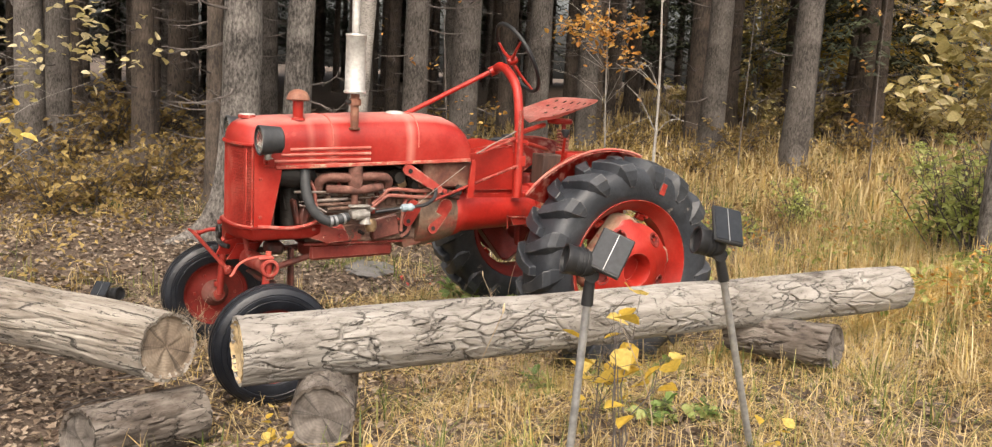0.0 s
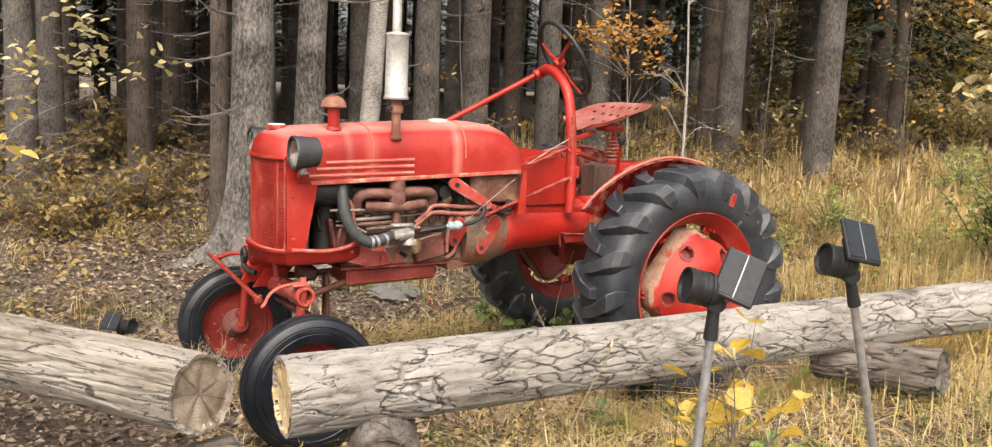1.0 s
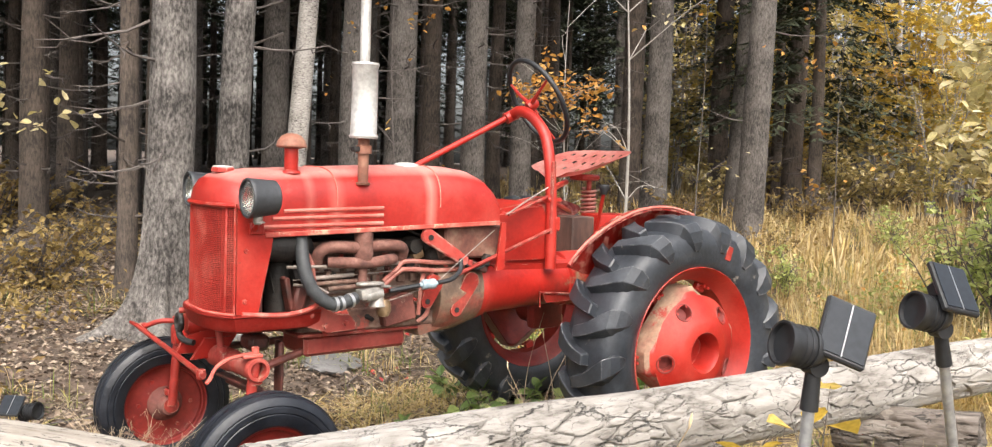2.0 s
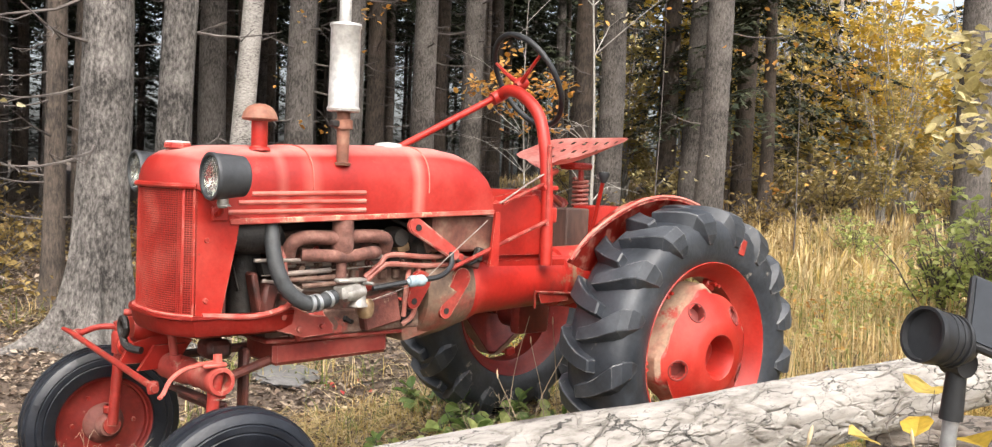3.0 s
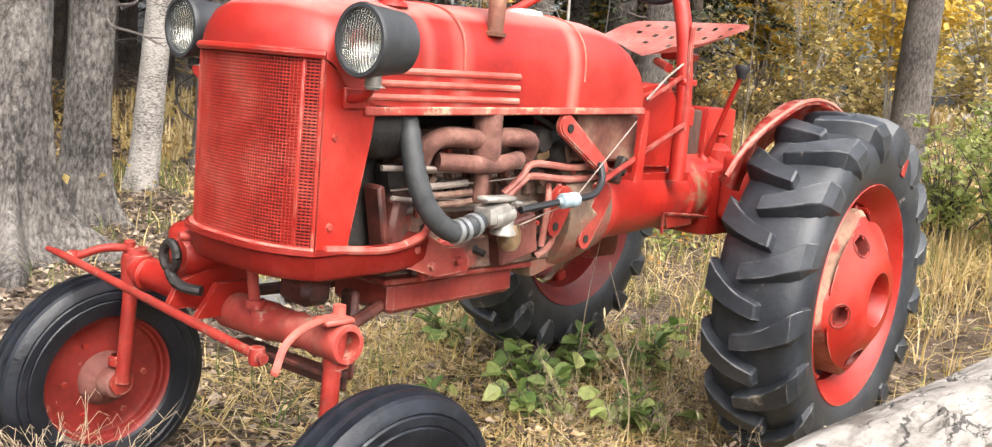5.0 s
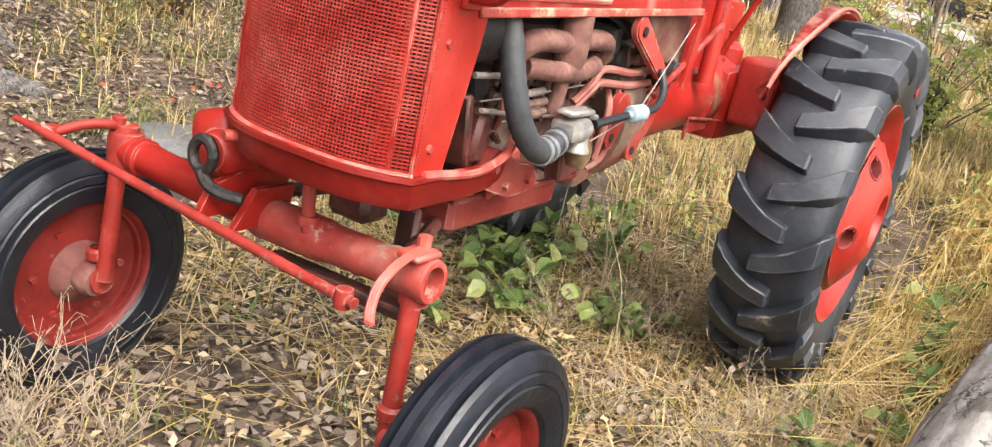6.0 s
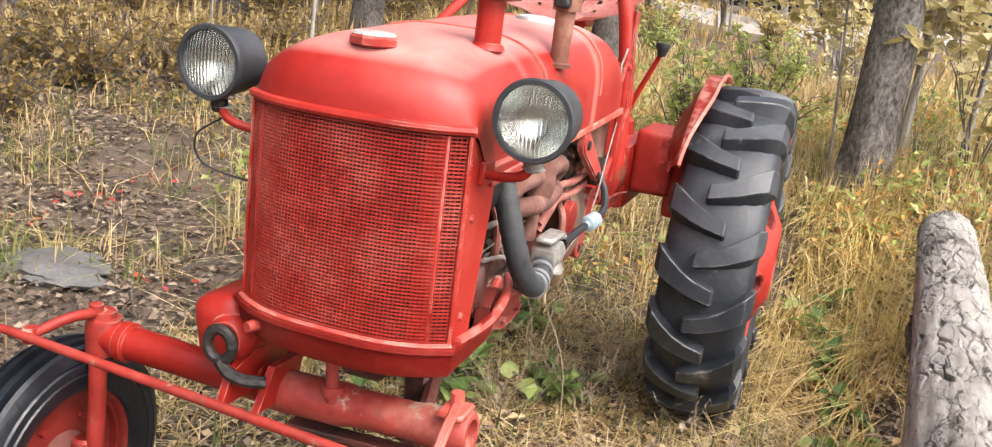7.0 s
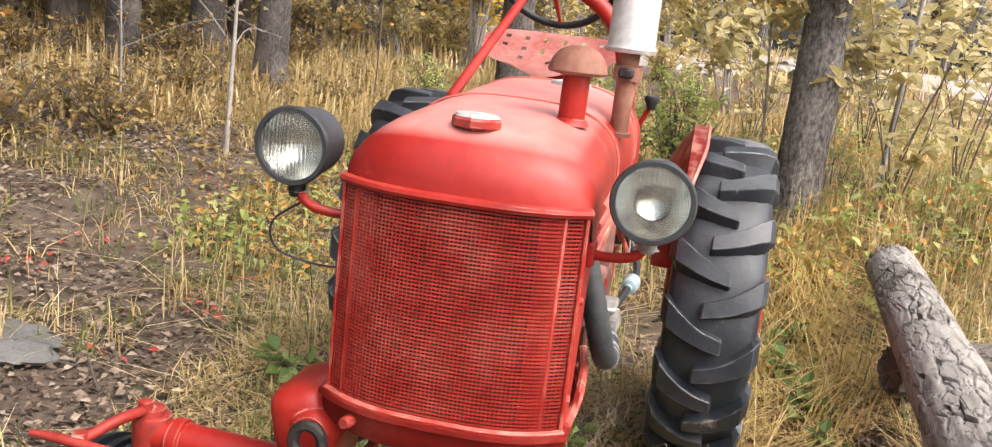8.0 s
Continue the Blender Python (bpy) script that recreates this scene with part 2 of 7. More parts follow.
# greasy iron, blackened further to carry the shade inside the engine bay
DARK = material("greasy_shaded_iron", [(0.006, 0.005, 0.005), (0.015, 0.012, 0.01), (0.034, 0.026, 0.02)], 0.65, scale=14, bump=0.3)
STEEL = material("galvanised_steel", [(0.32, 0.33, 0.34), (0.48, 0.49, 0.5)], 0.42, metal=0.7, scale=18, bump=0.06)
ALU = material("cast_aluminium", [(0.2, 0.185, 0.165), (0.44, 0.42, 0.39)], 0.45, metal=0.45, scale=25, bump=0.15, spots=(0.25, 0.2, 0.16), spot_scale=30)
CHROME = material("reflector_metal", [(0.55, 0.56, 0.53), (0.7, 0.7, 0.67)], 0.13, metal=0.9, scale=30, bump=0)
SILVER = material("silver_paint", [(0.34, 0.33, 0.31), (0.48, 0.47, 0.45), (0.58, 0.57, 0.55)], 0.42, metal=0.35, scale=12, bump=0.06,
                  spots=(0.3, 0.2, 0.13), spot_scale=15, spot_at=0.66)
PALE = material("pale_worn_metal", [(0.208, 0.16, 0.136), (0.336, 0.288, 0.256)], 0.55, metal=0.1, scale=20, bump=0.1)
BLUEWHITE = material("pale_blue_plastic", [(0.2, 0.27, 0.31), (0.36, 0.43, 0.46)], 0.45, scale=25, bump=0.05)
BROWNWOOD = material("weathered_dark_panel", [(0.03, 0.019, 0.015), (0.07, 0.038, 0.028), (0.12, 0.065, 0.048)], 0.7, scale=12, stretch=(1, 1, 0.3), bump=0.15)
SOLAR = material("solar_cells", [(0.012, 0.015, 0.02), (0.02, 0.024, 0.03)], 0.4, scale=10, bump=0, spec=0.2)
CORE = material("radiator_core", [(0.03, 0.007, 0.005), (0.07, 0.015, 0.011), (0.13, 0.036, 0.027)], 0.7, scale=10, bump=0.2, fine=140)

BARK = bark_material("conifer_bark", (0.165, 0.148, 0.134), (0.085, 0.074, 0.066), (0.026, 0.022, 0.019), cell=34, zscale=0.4, flake=55)
BARK_NEAR = bark_material("grey_conifer_bark", (0.235, 0.217, 0.2), (0.1, 0.09, 0.082), (0.02, 0.017, 0.015), cell=52, zscale=0.5, strength=1.0, depth=0.015, bend=0.08, flake=48)
BARK_DARK = bark_material("dark_conifer_bark", (0.13, 0.1, 0.08), (0.075, 0.058, 0.046), (0.03, 0.024, 0.02), cell=24)
BIRCH = bark_material("birch_bark", (0.4, 0.375, 0.345), (0.26, 0.24, 0.22), (0.06, 0.052, 0.047), cell=11, zscale=2.6, strength=0.4, depth=0.01)
LOGBARK = log_material("weathered_log_wood", (0.075, 0.065, 0.055), (0.2, 0.185, 0.167), (0.31, 0.294, 0.272))
LOGGRAIN = log_material("grey_grained_log_wood", (0.075, 0.055, 0.04), (0.19, 0.165, 0.137), (0.32, 0.296, 0.262), False)
# dark wood of the short logs, with shade beside the long log put in
LOGDARK = log_material("dark_shaded_log_wood", (0.03, 0.023, 0.018), (0.085, 0.068, 0.055), (0.22, 0.195, 0.172))
TWIG = material("dead_twigs", [(0.07, 0.06, 0.054), (0.14, 0.12, 0.11)], 0.9, scale=8, bump=0.2)
SAPWOOD = material("pale_sapling_bark", [(0.22, 0.2, 0.18), (0.36, 0.34, 0.31)], 0.85, scale=10, bump=0.2)
NEEDLES = material("spruce_needles", [(0.014, 0.02, 0.009), (0.03, 0.04, 0.016), (0.06, 0.068, 0.028)], 0.8, scale=3, bump=0, island=0.6, spread=0.2)
SEEDPALE = material("pale_seed_heads", [(0.5, 0.38, 0.22), (0.66, 0.54, 0.36)], 0.85, scale=15, bump=0.3)
GRASS_DRY = material("dry_grass", [(0.27, 0.17, 0.065), (0.5, 0.36, 0.15), (0.66, 0.54, 0.32), (0.52, 0.38, 0.12)], 0.75, scale=0.8, bump=0, island=0.7, spread=0.22, translucent=0.3)
GRASS_GOLD = material("golden_grass", [(0.46, 0.31, 0.09), (0.66, 0.48, 0.17), (0.78, 0.63, 0.33), (0.6, 0.46, 0.12)], 0.7, scale=0.8, bump=0, island=0.7, spread=0.22, translucent=0.3)
GRASS_GREEN = material("green_grass", [(0.07, 0.1, 0.02), (0.15, 0.19, 0.045), (0.3, 0.28, 0.09)], 0.7, scale=0.8, bump=0, island=0.7, spread=0.22, translucent=0.3)
LITTER = material("leaf_litter", [(0.06, 0.04, 0.028), (0.13, 0.089, 0.062), (0.21, 0.158, 0.113), (0.34, 0.275, 0.21)], 0.8, scale=1, bump=0, island=0.9, spread=0.28)
LEAF_YELLOW = material("yellow_leaves", [(0.5, 0.33, 0.04), (0.66, 0.47, 0.08), (0.74, 0.57, 0.18)], 0.6, scale=1, bump=0, island=0.8, spread=0.26, translucent=0.5)
LEAF_ORANGE = material("orange_leaves", [(0.40, 0.17, 0.03), (0.56, 0.29, 0.06), (0.6, 0.4, 0.14)], 0.6, scale=1, bump=0, island=0.8, spread=0.26, translucent=0.4)
LEAF_GREEN = material("green_leaves", [(0.2, 0.25, 0.06), (0.34, 0.39, 0.11), (0.5, 0.5, 0.2)], 0.55, scale=1, bump=0, island=0.8, spread=0.26, translucent=0.48)
LEAF_PALE = material("pale_yellow_leaves", [(0.4, 0.34, 0.13), (0.57, 0.49, 0.24), (0.7, 0.62, 0.4)], 0.6, scale=1, bump=0, island=0.8, spread=0.26, translucent=0.48)
LEAF_FADED = material("browned_undergrowth_leaves", [(0.16, 0.1, 0.035), (0.3, 0.21, 0.07), (0.42, 0.31, 0.11)], 0.65, scale=1, bump=0, island=0.8, spread=0.26, translucent=0.4)
LEAF_OLIVE = material("fading_leaves", [(0.3, 0.25, 0.07), (0.48, 0.39, 0.14), (0.62, 0.5, 0.25)], 0.6, scale=1, bump=0, island=0.8, spread=0.26, translucent=0.48)
LEAF_BRUSH = material("pale_brush_leaves", [(0.42, 0.32, 0.1), (0.58, 0.47, 0.18), (0.7, 0.6, 0.34)], 0.6, scale=1, bump=0, island=0.8, spread=0.26, translucent=0.48)
# pale leaves, which also lighten the too dark ground below the tractor
LITTER_PALE = material("pale_dry_leaves", [(0.2, 0.12, 0.06), (0.36, 0.24, 0.12), (0.48, 0.36, 0.2), (0.58, 0.46, 0.3)], 0.8, scale=1, bump=0, island=0.9, spread=0.28)
SOIL = material("forest_soil", [(0.034, 0.024, 0.017), (0.075, 0.053, 0.038), (0.12, 0.087, 0.064), (0.1, 0.072, 0.045)], 0.95, scale=7, bump=1.0, fine=55, spread=0.16)
GRAVEL = material("gravel_road", [(0.26, 0.24, 0.22), (0.36, 0.335, 0.31)], 0.95, scale=3, bump=0.3, fine=40)
STONE = material("grey_stone", [(0.085, 0.082, 0.08), (0.15, 0.145, 0.142)], 0.9, scale=6, bump=0.5)


def glass_material():
    mat = bpy.data.materials.new("lamp_glass")
    mat.use_nodes = True
    n, l = mat.node_tree.nodes, mat.node_tree.links
    b = n["Principled BSDF"]
    b.inputs["Base Color"].default_value = (0.95, 0.96, 0.93, 1)
    b.inputs["Roughness"].default_value = 0.02
    b.inputs["IOR"].default_value = 1.45
    b.inputs["Transmission Weight"].default_value = 1.0
    tex = n.new("ShaderNodeTexCoord")
    wv = n.new("ShaderNodeTexWave")
    wv.bands_direction = "Y"
    wv.inputs["Scale"].default_value = 45
    l.new(tex.outputs["Object"], wv.inputs[0])
    bp = n.new("ShaderNodeBump")
    bp.inputs["Strength"].default_value, bp.inputs["Distance"].default_value = 0.5, 0.004
    l.new(wv.outputs[1], bp.inputs["Height"])
    l.new(bp.outputs[0], b.inputs["Normal"])
    return mat


GLASS = glass_material()


# ---- building helpers ----
def part(name, bm, mat, parent, label="", smooth=40):
    """Links a bmesh as one mesh under a thing or a part."""
    me = bpy.data.meshes.new(name)
    bm.normal_update()
    if smooth:
        for f in bm.faces:
            f.smooth = True
        lim = radians(smooth)
        for e in bm.edges:
            if len(e.link_faces) == 2 and e.calc_face_angle(0) > lim:
                e.smooth = False
    bm.to_mesh(me)
    bm.free()
    for m in (mat if isinstance(mat, (list, tuple)) else [mat]):
        me.materials.append(m)
    ob = new(name, me)
    if parent is not None:
        ob.parent = parent
    if label:
        tagged(ob, label)
    return ob


def root(name, label, category, at=(0, 0, 0), group="", kind="", turn=0):
    ob = new(name)
    ob.empty_display_size = 0.1
    ob.matrix_basis = pose(*at, 0, 0, turn)
    return tagged(ob, label, category, group, kind)


def bake(name, verts, faces, mat, parent=None, smooth=False):
    """A mesh object from arrays."""
    me = bpy.data.meshes.new(name)
    me.from_pydata(verts, [], faces)
    if smooth:
        me.polygons.foreach_set("use_smooth", np.ones(len(me.polygons), dtype=bool))
    me.materials.append(mat)
    me.update()
    ob = new(name, me)
    if parent is not None:
        ob.parent = parent
    return ob


def add_box(bm, c, size, m=None, bevel=0.004, seg=1):
    r = bmesh.ops.create_cube(bm, size=1.0)
    vs = r["verts"]
    mat = Matrix.Translation(c) @ (m or Matrix()) @ Matrix.Diagonal((*size, 1))
    bmesh.ops.transform(bm, matrix=mat, verts=vs)
    if bevel:
        es = list({e for v in vs for e in v.link_edges})
        bmesh.ops.bevel(bm, geom=es, offset=bevel, segments=seg, affect="EDGES", profile=0.6)


def add_tube(bm, pts, r, seg=10, caps=True):
    """A round bar along points; r is one radius or one for each point."""
    pts = [Vector(p) for p in pts]
    rs = r if isinstance(r, (list, tuple)) else [r] * len(pts)
    rings = []
    up = None
    for i, p in enumerate(pts):
        a = pts[max(0, i - 1)]
        b = pts[min(len(pts) - 1, i + 1)]
        d = (b - a).normalized()
        if up is None:
            up = d.orthogonal().normalized()
        up = (up - d * up.dot(d)).normalized()
        side = d.cross(up)
        rings.append([bm.verts.new(p + (up * math.cos(2 * math.pi * k / seg) + side * math.sin(2 * math.pi * k / seg)) * rs[i]) for k in range(seg)])
    for a, b in zip(rings, rings[1:]):
        for k in range(seg):
            bm.faces.new((a[k], a[(k + 1) % seg], b[(k + 1) % seg], b[k]))
    if caps:
        bm.faces.new(list(reversed(rings[0])))
        bm.faces.new(rings[-1])


def smooth_path(pts, n=6):
    """Catmull-Rom through the points."""
    P = [Vector(p) for p in pts]
    P = [2 * P[0] - P[1]] + P + [2 * P[-1] - P[-2]]
    out = []
    for i in range(1, len(P) - 2):
        for k in range(n):
            t = k / n
            a, b, c, d = P[i - 1], P[i], P[i + 1], P[i + 2]
            out.append(0.5 * ((2 * b) + (c - a) * t + (2 * a - 5 * b + 4 * c - d) * t * t + (3 * b - a - 3 * c + d) * t ** 3))
    out.append(P[-2])
    return out


def add_lathe(bm, profile, m=None, seg=32, close=False, wobble=None):
    """Turns (radius, height) points about the local z axis."""
    m = m or Matrix()
    rings = []
    for r, h in profile:
        ring = []
        for k in range(seg):
            a = 2 * math.pi * k / seg
            rr = r * (wobble(a, h) if wobble else 1)
            ring.append(bm.verts.new(m @ Vector((rr * math.cos(a), rr * math.sin(a), h))))
        rings.append(ring)
    pairs = list(zip(rings, rings[1:]))
    if close:
        pairs.append((rings[-1], rings[0]))
    for a, b in pairs:
        for k in range(seg):
            bm.faces.new((a[k], a[(k + 1) % seg], b[(k + 1) % seg], b[k]))
    return rings


def cap(bm, ring, flip=False):
    bm.faces.new(list(reversed(ring)) if flip else ring)


def along(a, b):
    """A pose whose local z runs from a to b, at a."""
    a, b = Vector(a), Vector(b)
    return Matrix.Translation(a) @ (b - a).to_track_quat("Z", "Y").to_matrix().to_4x4()


def add_plate(bm, outline, y0, y1):
    """A plate in the xz plane, from y0 to y1."""
    a = [bm.verts.new((x, y0, z)) for x, z in outline]
    b = [bm.verts.new((x, y1, z)) for x, z in outline]
    f1 = bm.faces.new(a)
    f2 = bm.faces.new(list(reversed(b)))
    n = len(outline)
    for i in range(n):
        bm.faces.new((a[(i + 1) % n], a[i], b[i], b[(i + 1) % n]))
    bmesh.ops.recalc_face_normals(bm, faces=bm.faces)


def step(a, b, v):
    t = clamp01((v - a) / (b - a))
    return t * t * (3 - 2 * t)


# ---- the ground ----
def ground_z(x, y):
    z = (0.17 + 0.06 * step(1.0, -0.5, x)) * step(0.7, 1.35, y)
    z += 0.14 * step(-1.3, -3.4, y)
    z += 0.066 * max(0.0, min(-x - 0.7, 16.0)) * step(0.2, -2.5, x)
    d = math.hypot(x - 1, y)
    z += 0.05 * noise.noise((x * 0.45, y * 0.45, 0.3)) * step(0.5, 3.0, d)
    z += 0.2 * step(-1.0, -2.3, x) * step(-0.9, 0.7, y) * step(-6.5, -4.0, x)
    z += 0.11 * math.exp(-((x + 0.05) ** 2 + (y + 0.6) ** 2) / 0.2)
    z += 0.018 * noise.noise((x * 2.3, y * 2.3, 4.0))
    return z


def graded(lo, hi, fine, far):
    """Even steps from lo to hi, growing outwards to far."""
    mid = list(np.arange(lo, hi + 1e-6, fine))
    out, s, v = [], fine, hi
    while v < far:
        s *= 1.28
        v += s
        out.append(v)
    inn, s, v = [], fine, lo
    while v > -far:
        s *= 1.28
        v -= s
        inn.append(v)
    return list(reversed(inn)) + mid + out


def build_ground():
    xs, ys = graded(-9, 6, 0.15, 600), graded(-9, 6, 0.15, 600)
    verts = [(x, y, ground_z(x, y)) for x in xs for y in ys]
    n = len(ys)
    faces = [(i * n + j, (i + 1) * n + j, (i + 1) * n + j + 1, i * n + j + 1) for i in range(len(xs) - 1) for j in range(n - 1)]
    ob = bake("ground", verts, faces, SOIL, smooth=True)
    tagged(ob, "brown forest soil with leaf litter and dry grass", "ground", kind="structure")


build_ground()


def build_road():
    """A pale gravel road that passes behind the meadow."""
    line = [(-10.0, 60.0), (-13.5, 20.0), (-15.5, 5.0), (-17.5, -3.0), (-20.5, -10.0), (-27.0, -20.0), (-48.0, -44.0)]
    pts = smooth_path([(x, y, 0) for x, y in line], 10)
    verts, faces = [], []
    for i, p in enumerate(pts):
        q = pts[min(i + 1, len(pts) - 1)] - pts[max(i - 1, 0)]
        s = Vector((-q.y, q.x, 0)).normalized()
        for k, h in ((-2.2, -0.08), (-1.5, 0.08), (0, 0.12), (1.5, 0.08), (2.2, -0.08)):
            v = p + s * k
            verts.append((v.x, v.y, ground_z(v.x, v.y) + h))
    for i in range(len(pts) - 1):
        for k in range(4):
            faces.append((i * 5 + k, i * 5 + k + 1, i * 5 + 6 + k, i * 5 + 5 + k))
    tagged(bake("road", verts, faces, GRAVEL, smooth=True), "pale gravel road beyond the meadow", "road", kind="structure")


build_road()


# ---- the tractor: front is +x, its left side is +y ----
tractor = root("tractor", "vintage red farm tractor with worn faded paint parked on dry grass", "tractor", (0.9, -0.05, 0))
TB = Matrix.Translation((-0.9, 0.05, 0))


def tp(name, bm, mat, label="", parent=None, smooth=40):
    """A part of the tractor, built in world places."""
    if parent is None or parent is tractor:
        bmesh.ops.transform(bm, matrix=TB, verts=bm.verts)
        return part(name, bm, mat, tractor, label, smooth)
    bmesh.ops.transform(bm, matrix=TB, verts=bm.verts)
    return part(name, bm, mat, parent, label, smooth)


def nose(y):
    return 0.062 * (abs(y) / 0.205) ** 3


HOODEDGE = material("chipped_hood_edge", [(0.3, 0.025, 0.018), (0.4, 0.07, 0.05), (0.42, 0.2, 0.15)], 0.55, scale=12, bump=0.2, grainy=0.4, spots=(0.4, 0.3, 0.2), spot_scale=12, spot_at=0.54, more=[((0.12, 0.06, 0.04), 20, 0.6, 0.06)])


def build_hood():
    rows = [  # x, half width, top, bottom, how round
        (1.882, 0.199, 1.128, 1.116, 2.6), (1.88, 0.203, 1.15, 1.112, 2.6), (1.872, 0.205, 1.178, 1.108, 2.6), (1.855, 0.205, 1.203, 1.1, 2.7),
        (1.825, 0.205, 1.222, 1.075, 2.8), (1.78, 0.205, 1.234, 1.05, 2.9), (1.70, 0.205, 1.243, 1.035, 3.0), (1.5, 0.205, 1.254, 1.03, 3.0),
        (1.25, 0.206, 1.268, 1.038, 3.0), (1.05, 0.206, 1.275, 1.045, 3.0), (0.93, 0.206, 1.273, 1.05, 3.0), (0.85, 0.205, 1.262, 1.053, 2.9),
        (0.795, 0.203, 1.24, 1.055, 2.8), (0.76, 0.2, 1.21, 1.056, 2.7), (0.742, 0.195, 1.178, 1.057, 2.6)]
    bm = bmesh.new()
    rings = []
    M = 26
    for i, (x, w, zt, zb, n) in enumerate(rows):
        fade = max(0.0, 1 - (1.882 - x) / 0.2)
        mid = zb + (zt - zb) * (0.3 if x < 1.86 else 0.05)
        ring = [Vector((x, w, zb))]
        for k in range(M + 1):
            a = math.pi * k / M
            c, s = math.cos(a), math.sin(a)
            y = w * math.copysign(abs(c) ** (2 / n), c)
            ring.append(Vector((x, y, mid + (zt - mid) * abs(s) ** (2 / n))))
        ring.append(Vector((x, -w, zb)))
        rings.append([bm.verts.new((v.x - nose(v.y) * fade, v.y, v.z)) for v in ring])
    for a, b in zip(rings, rings[1:]):
        for k in range(len(a) - 1):
            bm.faces.new((a[k], b[k], b[k + 1], a[k + 1]))
    bm.faces.new(rings[-1])
    bmesh.ops.recalc_face_normals(bm, faces=bm.faces)
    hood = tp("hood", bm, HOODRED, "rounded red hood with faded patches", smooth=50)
    # raised strips along the sides
    for side in (1, -1):
        for k, (x0, z0) in enumerate(((1.66, 1.112), (1.70, 1.086), (1.735, 1.058))):
            b2 = bmesh.new()
            x1 = 1.275
            pts = [(x0, side * 0.203, z0 - 0.008), (x1, side * 0.205, z0 + 0.004)]
            add_tube(b2, pts, 0.0075, 8)
            tp("louvre_strip", b2, PINKRED, "pale edged raised strip", hood)
        b2 = bmesh.new()
        add_box(b2, (1.235, side * 0.204, 1.041), (0.98, 0.009, 0.018), Matrix.Rotation(radians(-2.2) * -1, 4, "Y"), 0.003)
        tp("hood_edge", b2, HOODEDGE, "rusty rolled lower edge", hood)
    for x in (1.03, 1.46):
        b2 = bmesh.new()
        add_tube(b2, [(x, 0.2066 * math.copysign(abs(math.cos(a)) ** (2 / 3), math.cos(a)), (1.12 + (1.276 - 0.0 - 0.045 * (x - 1.03)  - 1.12) * abs(math.sin(a)) ** (2 / 3))) for a in [math.pi * k / 30 for k in range(31)]], 0.0025, 5)
        tp("hood_seam", b2, PINKRED, "", hood)
    return hood


def red_hood_material():
    """The hood's paint, with rubbed pale bands across it and sky sheen painted on its top."""
    mat = material("hood_paint", [(0.22, 0.011, 0.008), (0.3, 0.018, 0.013), (0.37, 0.045, 0.034)], 0.42, scale=4, bump=0.03, fine=80, grainy=0.25, spec=0.28, spots=(0.3, 0.16, 0.11), spot_scale=11, spot_at=0.66, coat=0.16, more=[((0.24, 0.02, 0.014), 3.0, 0.57, 0.3), ((0.47, 0.1, 0.078), 5, 0.6, 0.16)])
    n, l = mat.node_tree.nodes, mat.node_tree.links
    bsdf = n["Principled BSDF"]
    src = bsdf.inputs["Base Color"].links[0].from_socket
    tex = n.new("ShaderNodeTexCoord")
    sep = n.new("ShaderNodeSeparateXYZ")
    l.new(tex.outputs["Object"], sep.inputs[0])
    wob = n.new("ShaderNodeTexNoise")
    wob.inputs["Scale"].default_value = 7
    wob.inputs["Detail"].default_value = 6
    l.new(tex.outputs["Object"], wob.inputs["Vector"])
    acc = None
    for centre, half, much in ((0.17, 0.03, 0.8), (0.56, 0.04, 0.4), (0.66, 0.025, 0.35)):
        d = n.new("ShaderNodeMath")
        d.operation = "SUBTRACT"
        l.new(sep.outputs[0], d.inputs[0])
        d.inputs[1].default_value = centre
        ab = n.new("ShaderNodeMath")
        ab.operation = "ABSOLUTE"
        l.new(d.outputs[0], ab.inputs[0])
        mr = n.new("ShaderNodeMapRange")
        mr.inputs[1].default_value, mr.inputs[2].default_value = 0.0, half
        mr.inputs[3].default_value, mr.inputs[4].default_value = much, 0.0
        l.new(ab.outputs[0], mr.inputs[0])
        mu = n.new("ShaderNodeMath")
        mu.operation = "MULTIPLY"
        l.new(mr.outputs[0], mu.inputs[0])
        l.new(wob.outputs[0], mu.inputs[1])
        if acc is None:
            acc = mu.outputs[0]
        else:
            mx = n.new("ShaderNodeMath")
            mx.operation = "MAXIMUM"
            l.new(acc, mx.inputs[0])
            l.new(mu.outputs[0], mx.inputs[1])
            acc = mx.outputs[0]
    mix = n.new("ShaderNodeMix")
    mix.data_type = "RGBA"
    l.new(acc, mix.inputs[0])
    l.new(src, mix.inputs[6])
    mix.inputs[7].default_value = (0.62, 0.3, 0.24, 1)
    # pale sky sheen painted on upward faces, over chalky dust in patches
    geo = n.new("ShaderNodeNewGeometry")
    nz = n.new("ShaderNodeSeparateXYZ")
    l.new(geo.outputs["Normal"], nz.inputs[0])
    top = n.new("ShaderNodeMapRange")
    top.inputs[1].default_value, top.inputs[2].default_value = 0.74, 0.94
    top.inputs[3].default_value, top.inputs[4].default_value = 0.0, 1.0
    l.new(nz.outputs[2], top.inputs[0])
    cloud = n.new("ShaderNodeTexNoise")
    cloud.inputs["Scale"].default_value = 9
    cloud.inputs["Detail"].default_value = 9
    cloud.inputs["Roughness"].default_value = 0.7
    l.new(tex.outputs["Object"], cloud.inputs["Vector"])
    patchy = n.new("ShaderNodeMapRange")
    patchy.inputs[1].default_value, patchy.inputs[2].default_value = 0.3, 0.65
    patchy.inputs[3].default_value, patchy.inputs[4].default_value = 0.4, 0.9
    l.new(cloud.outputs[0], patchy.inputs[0])
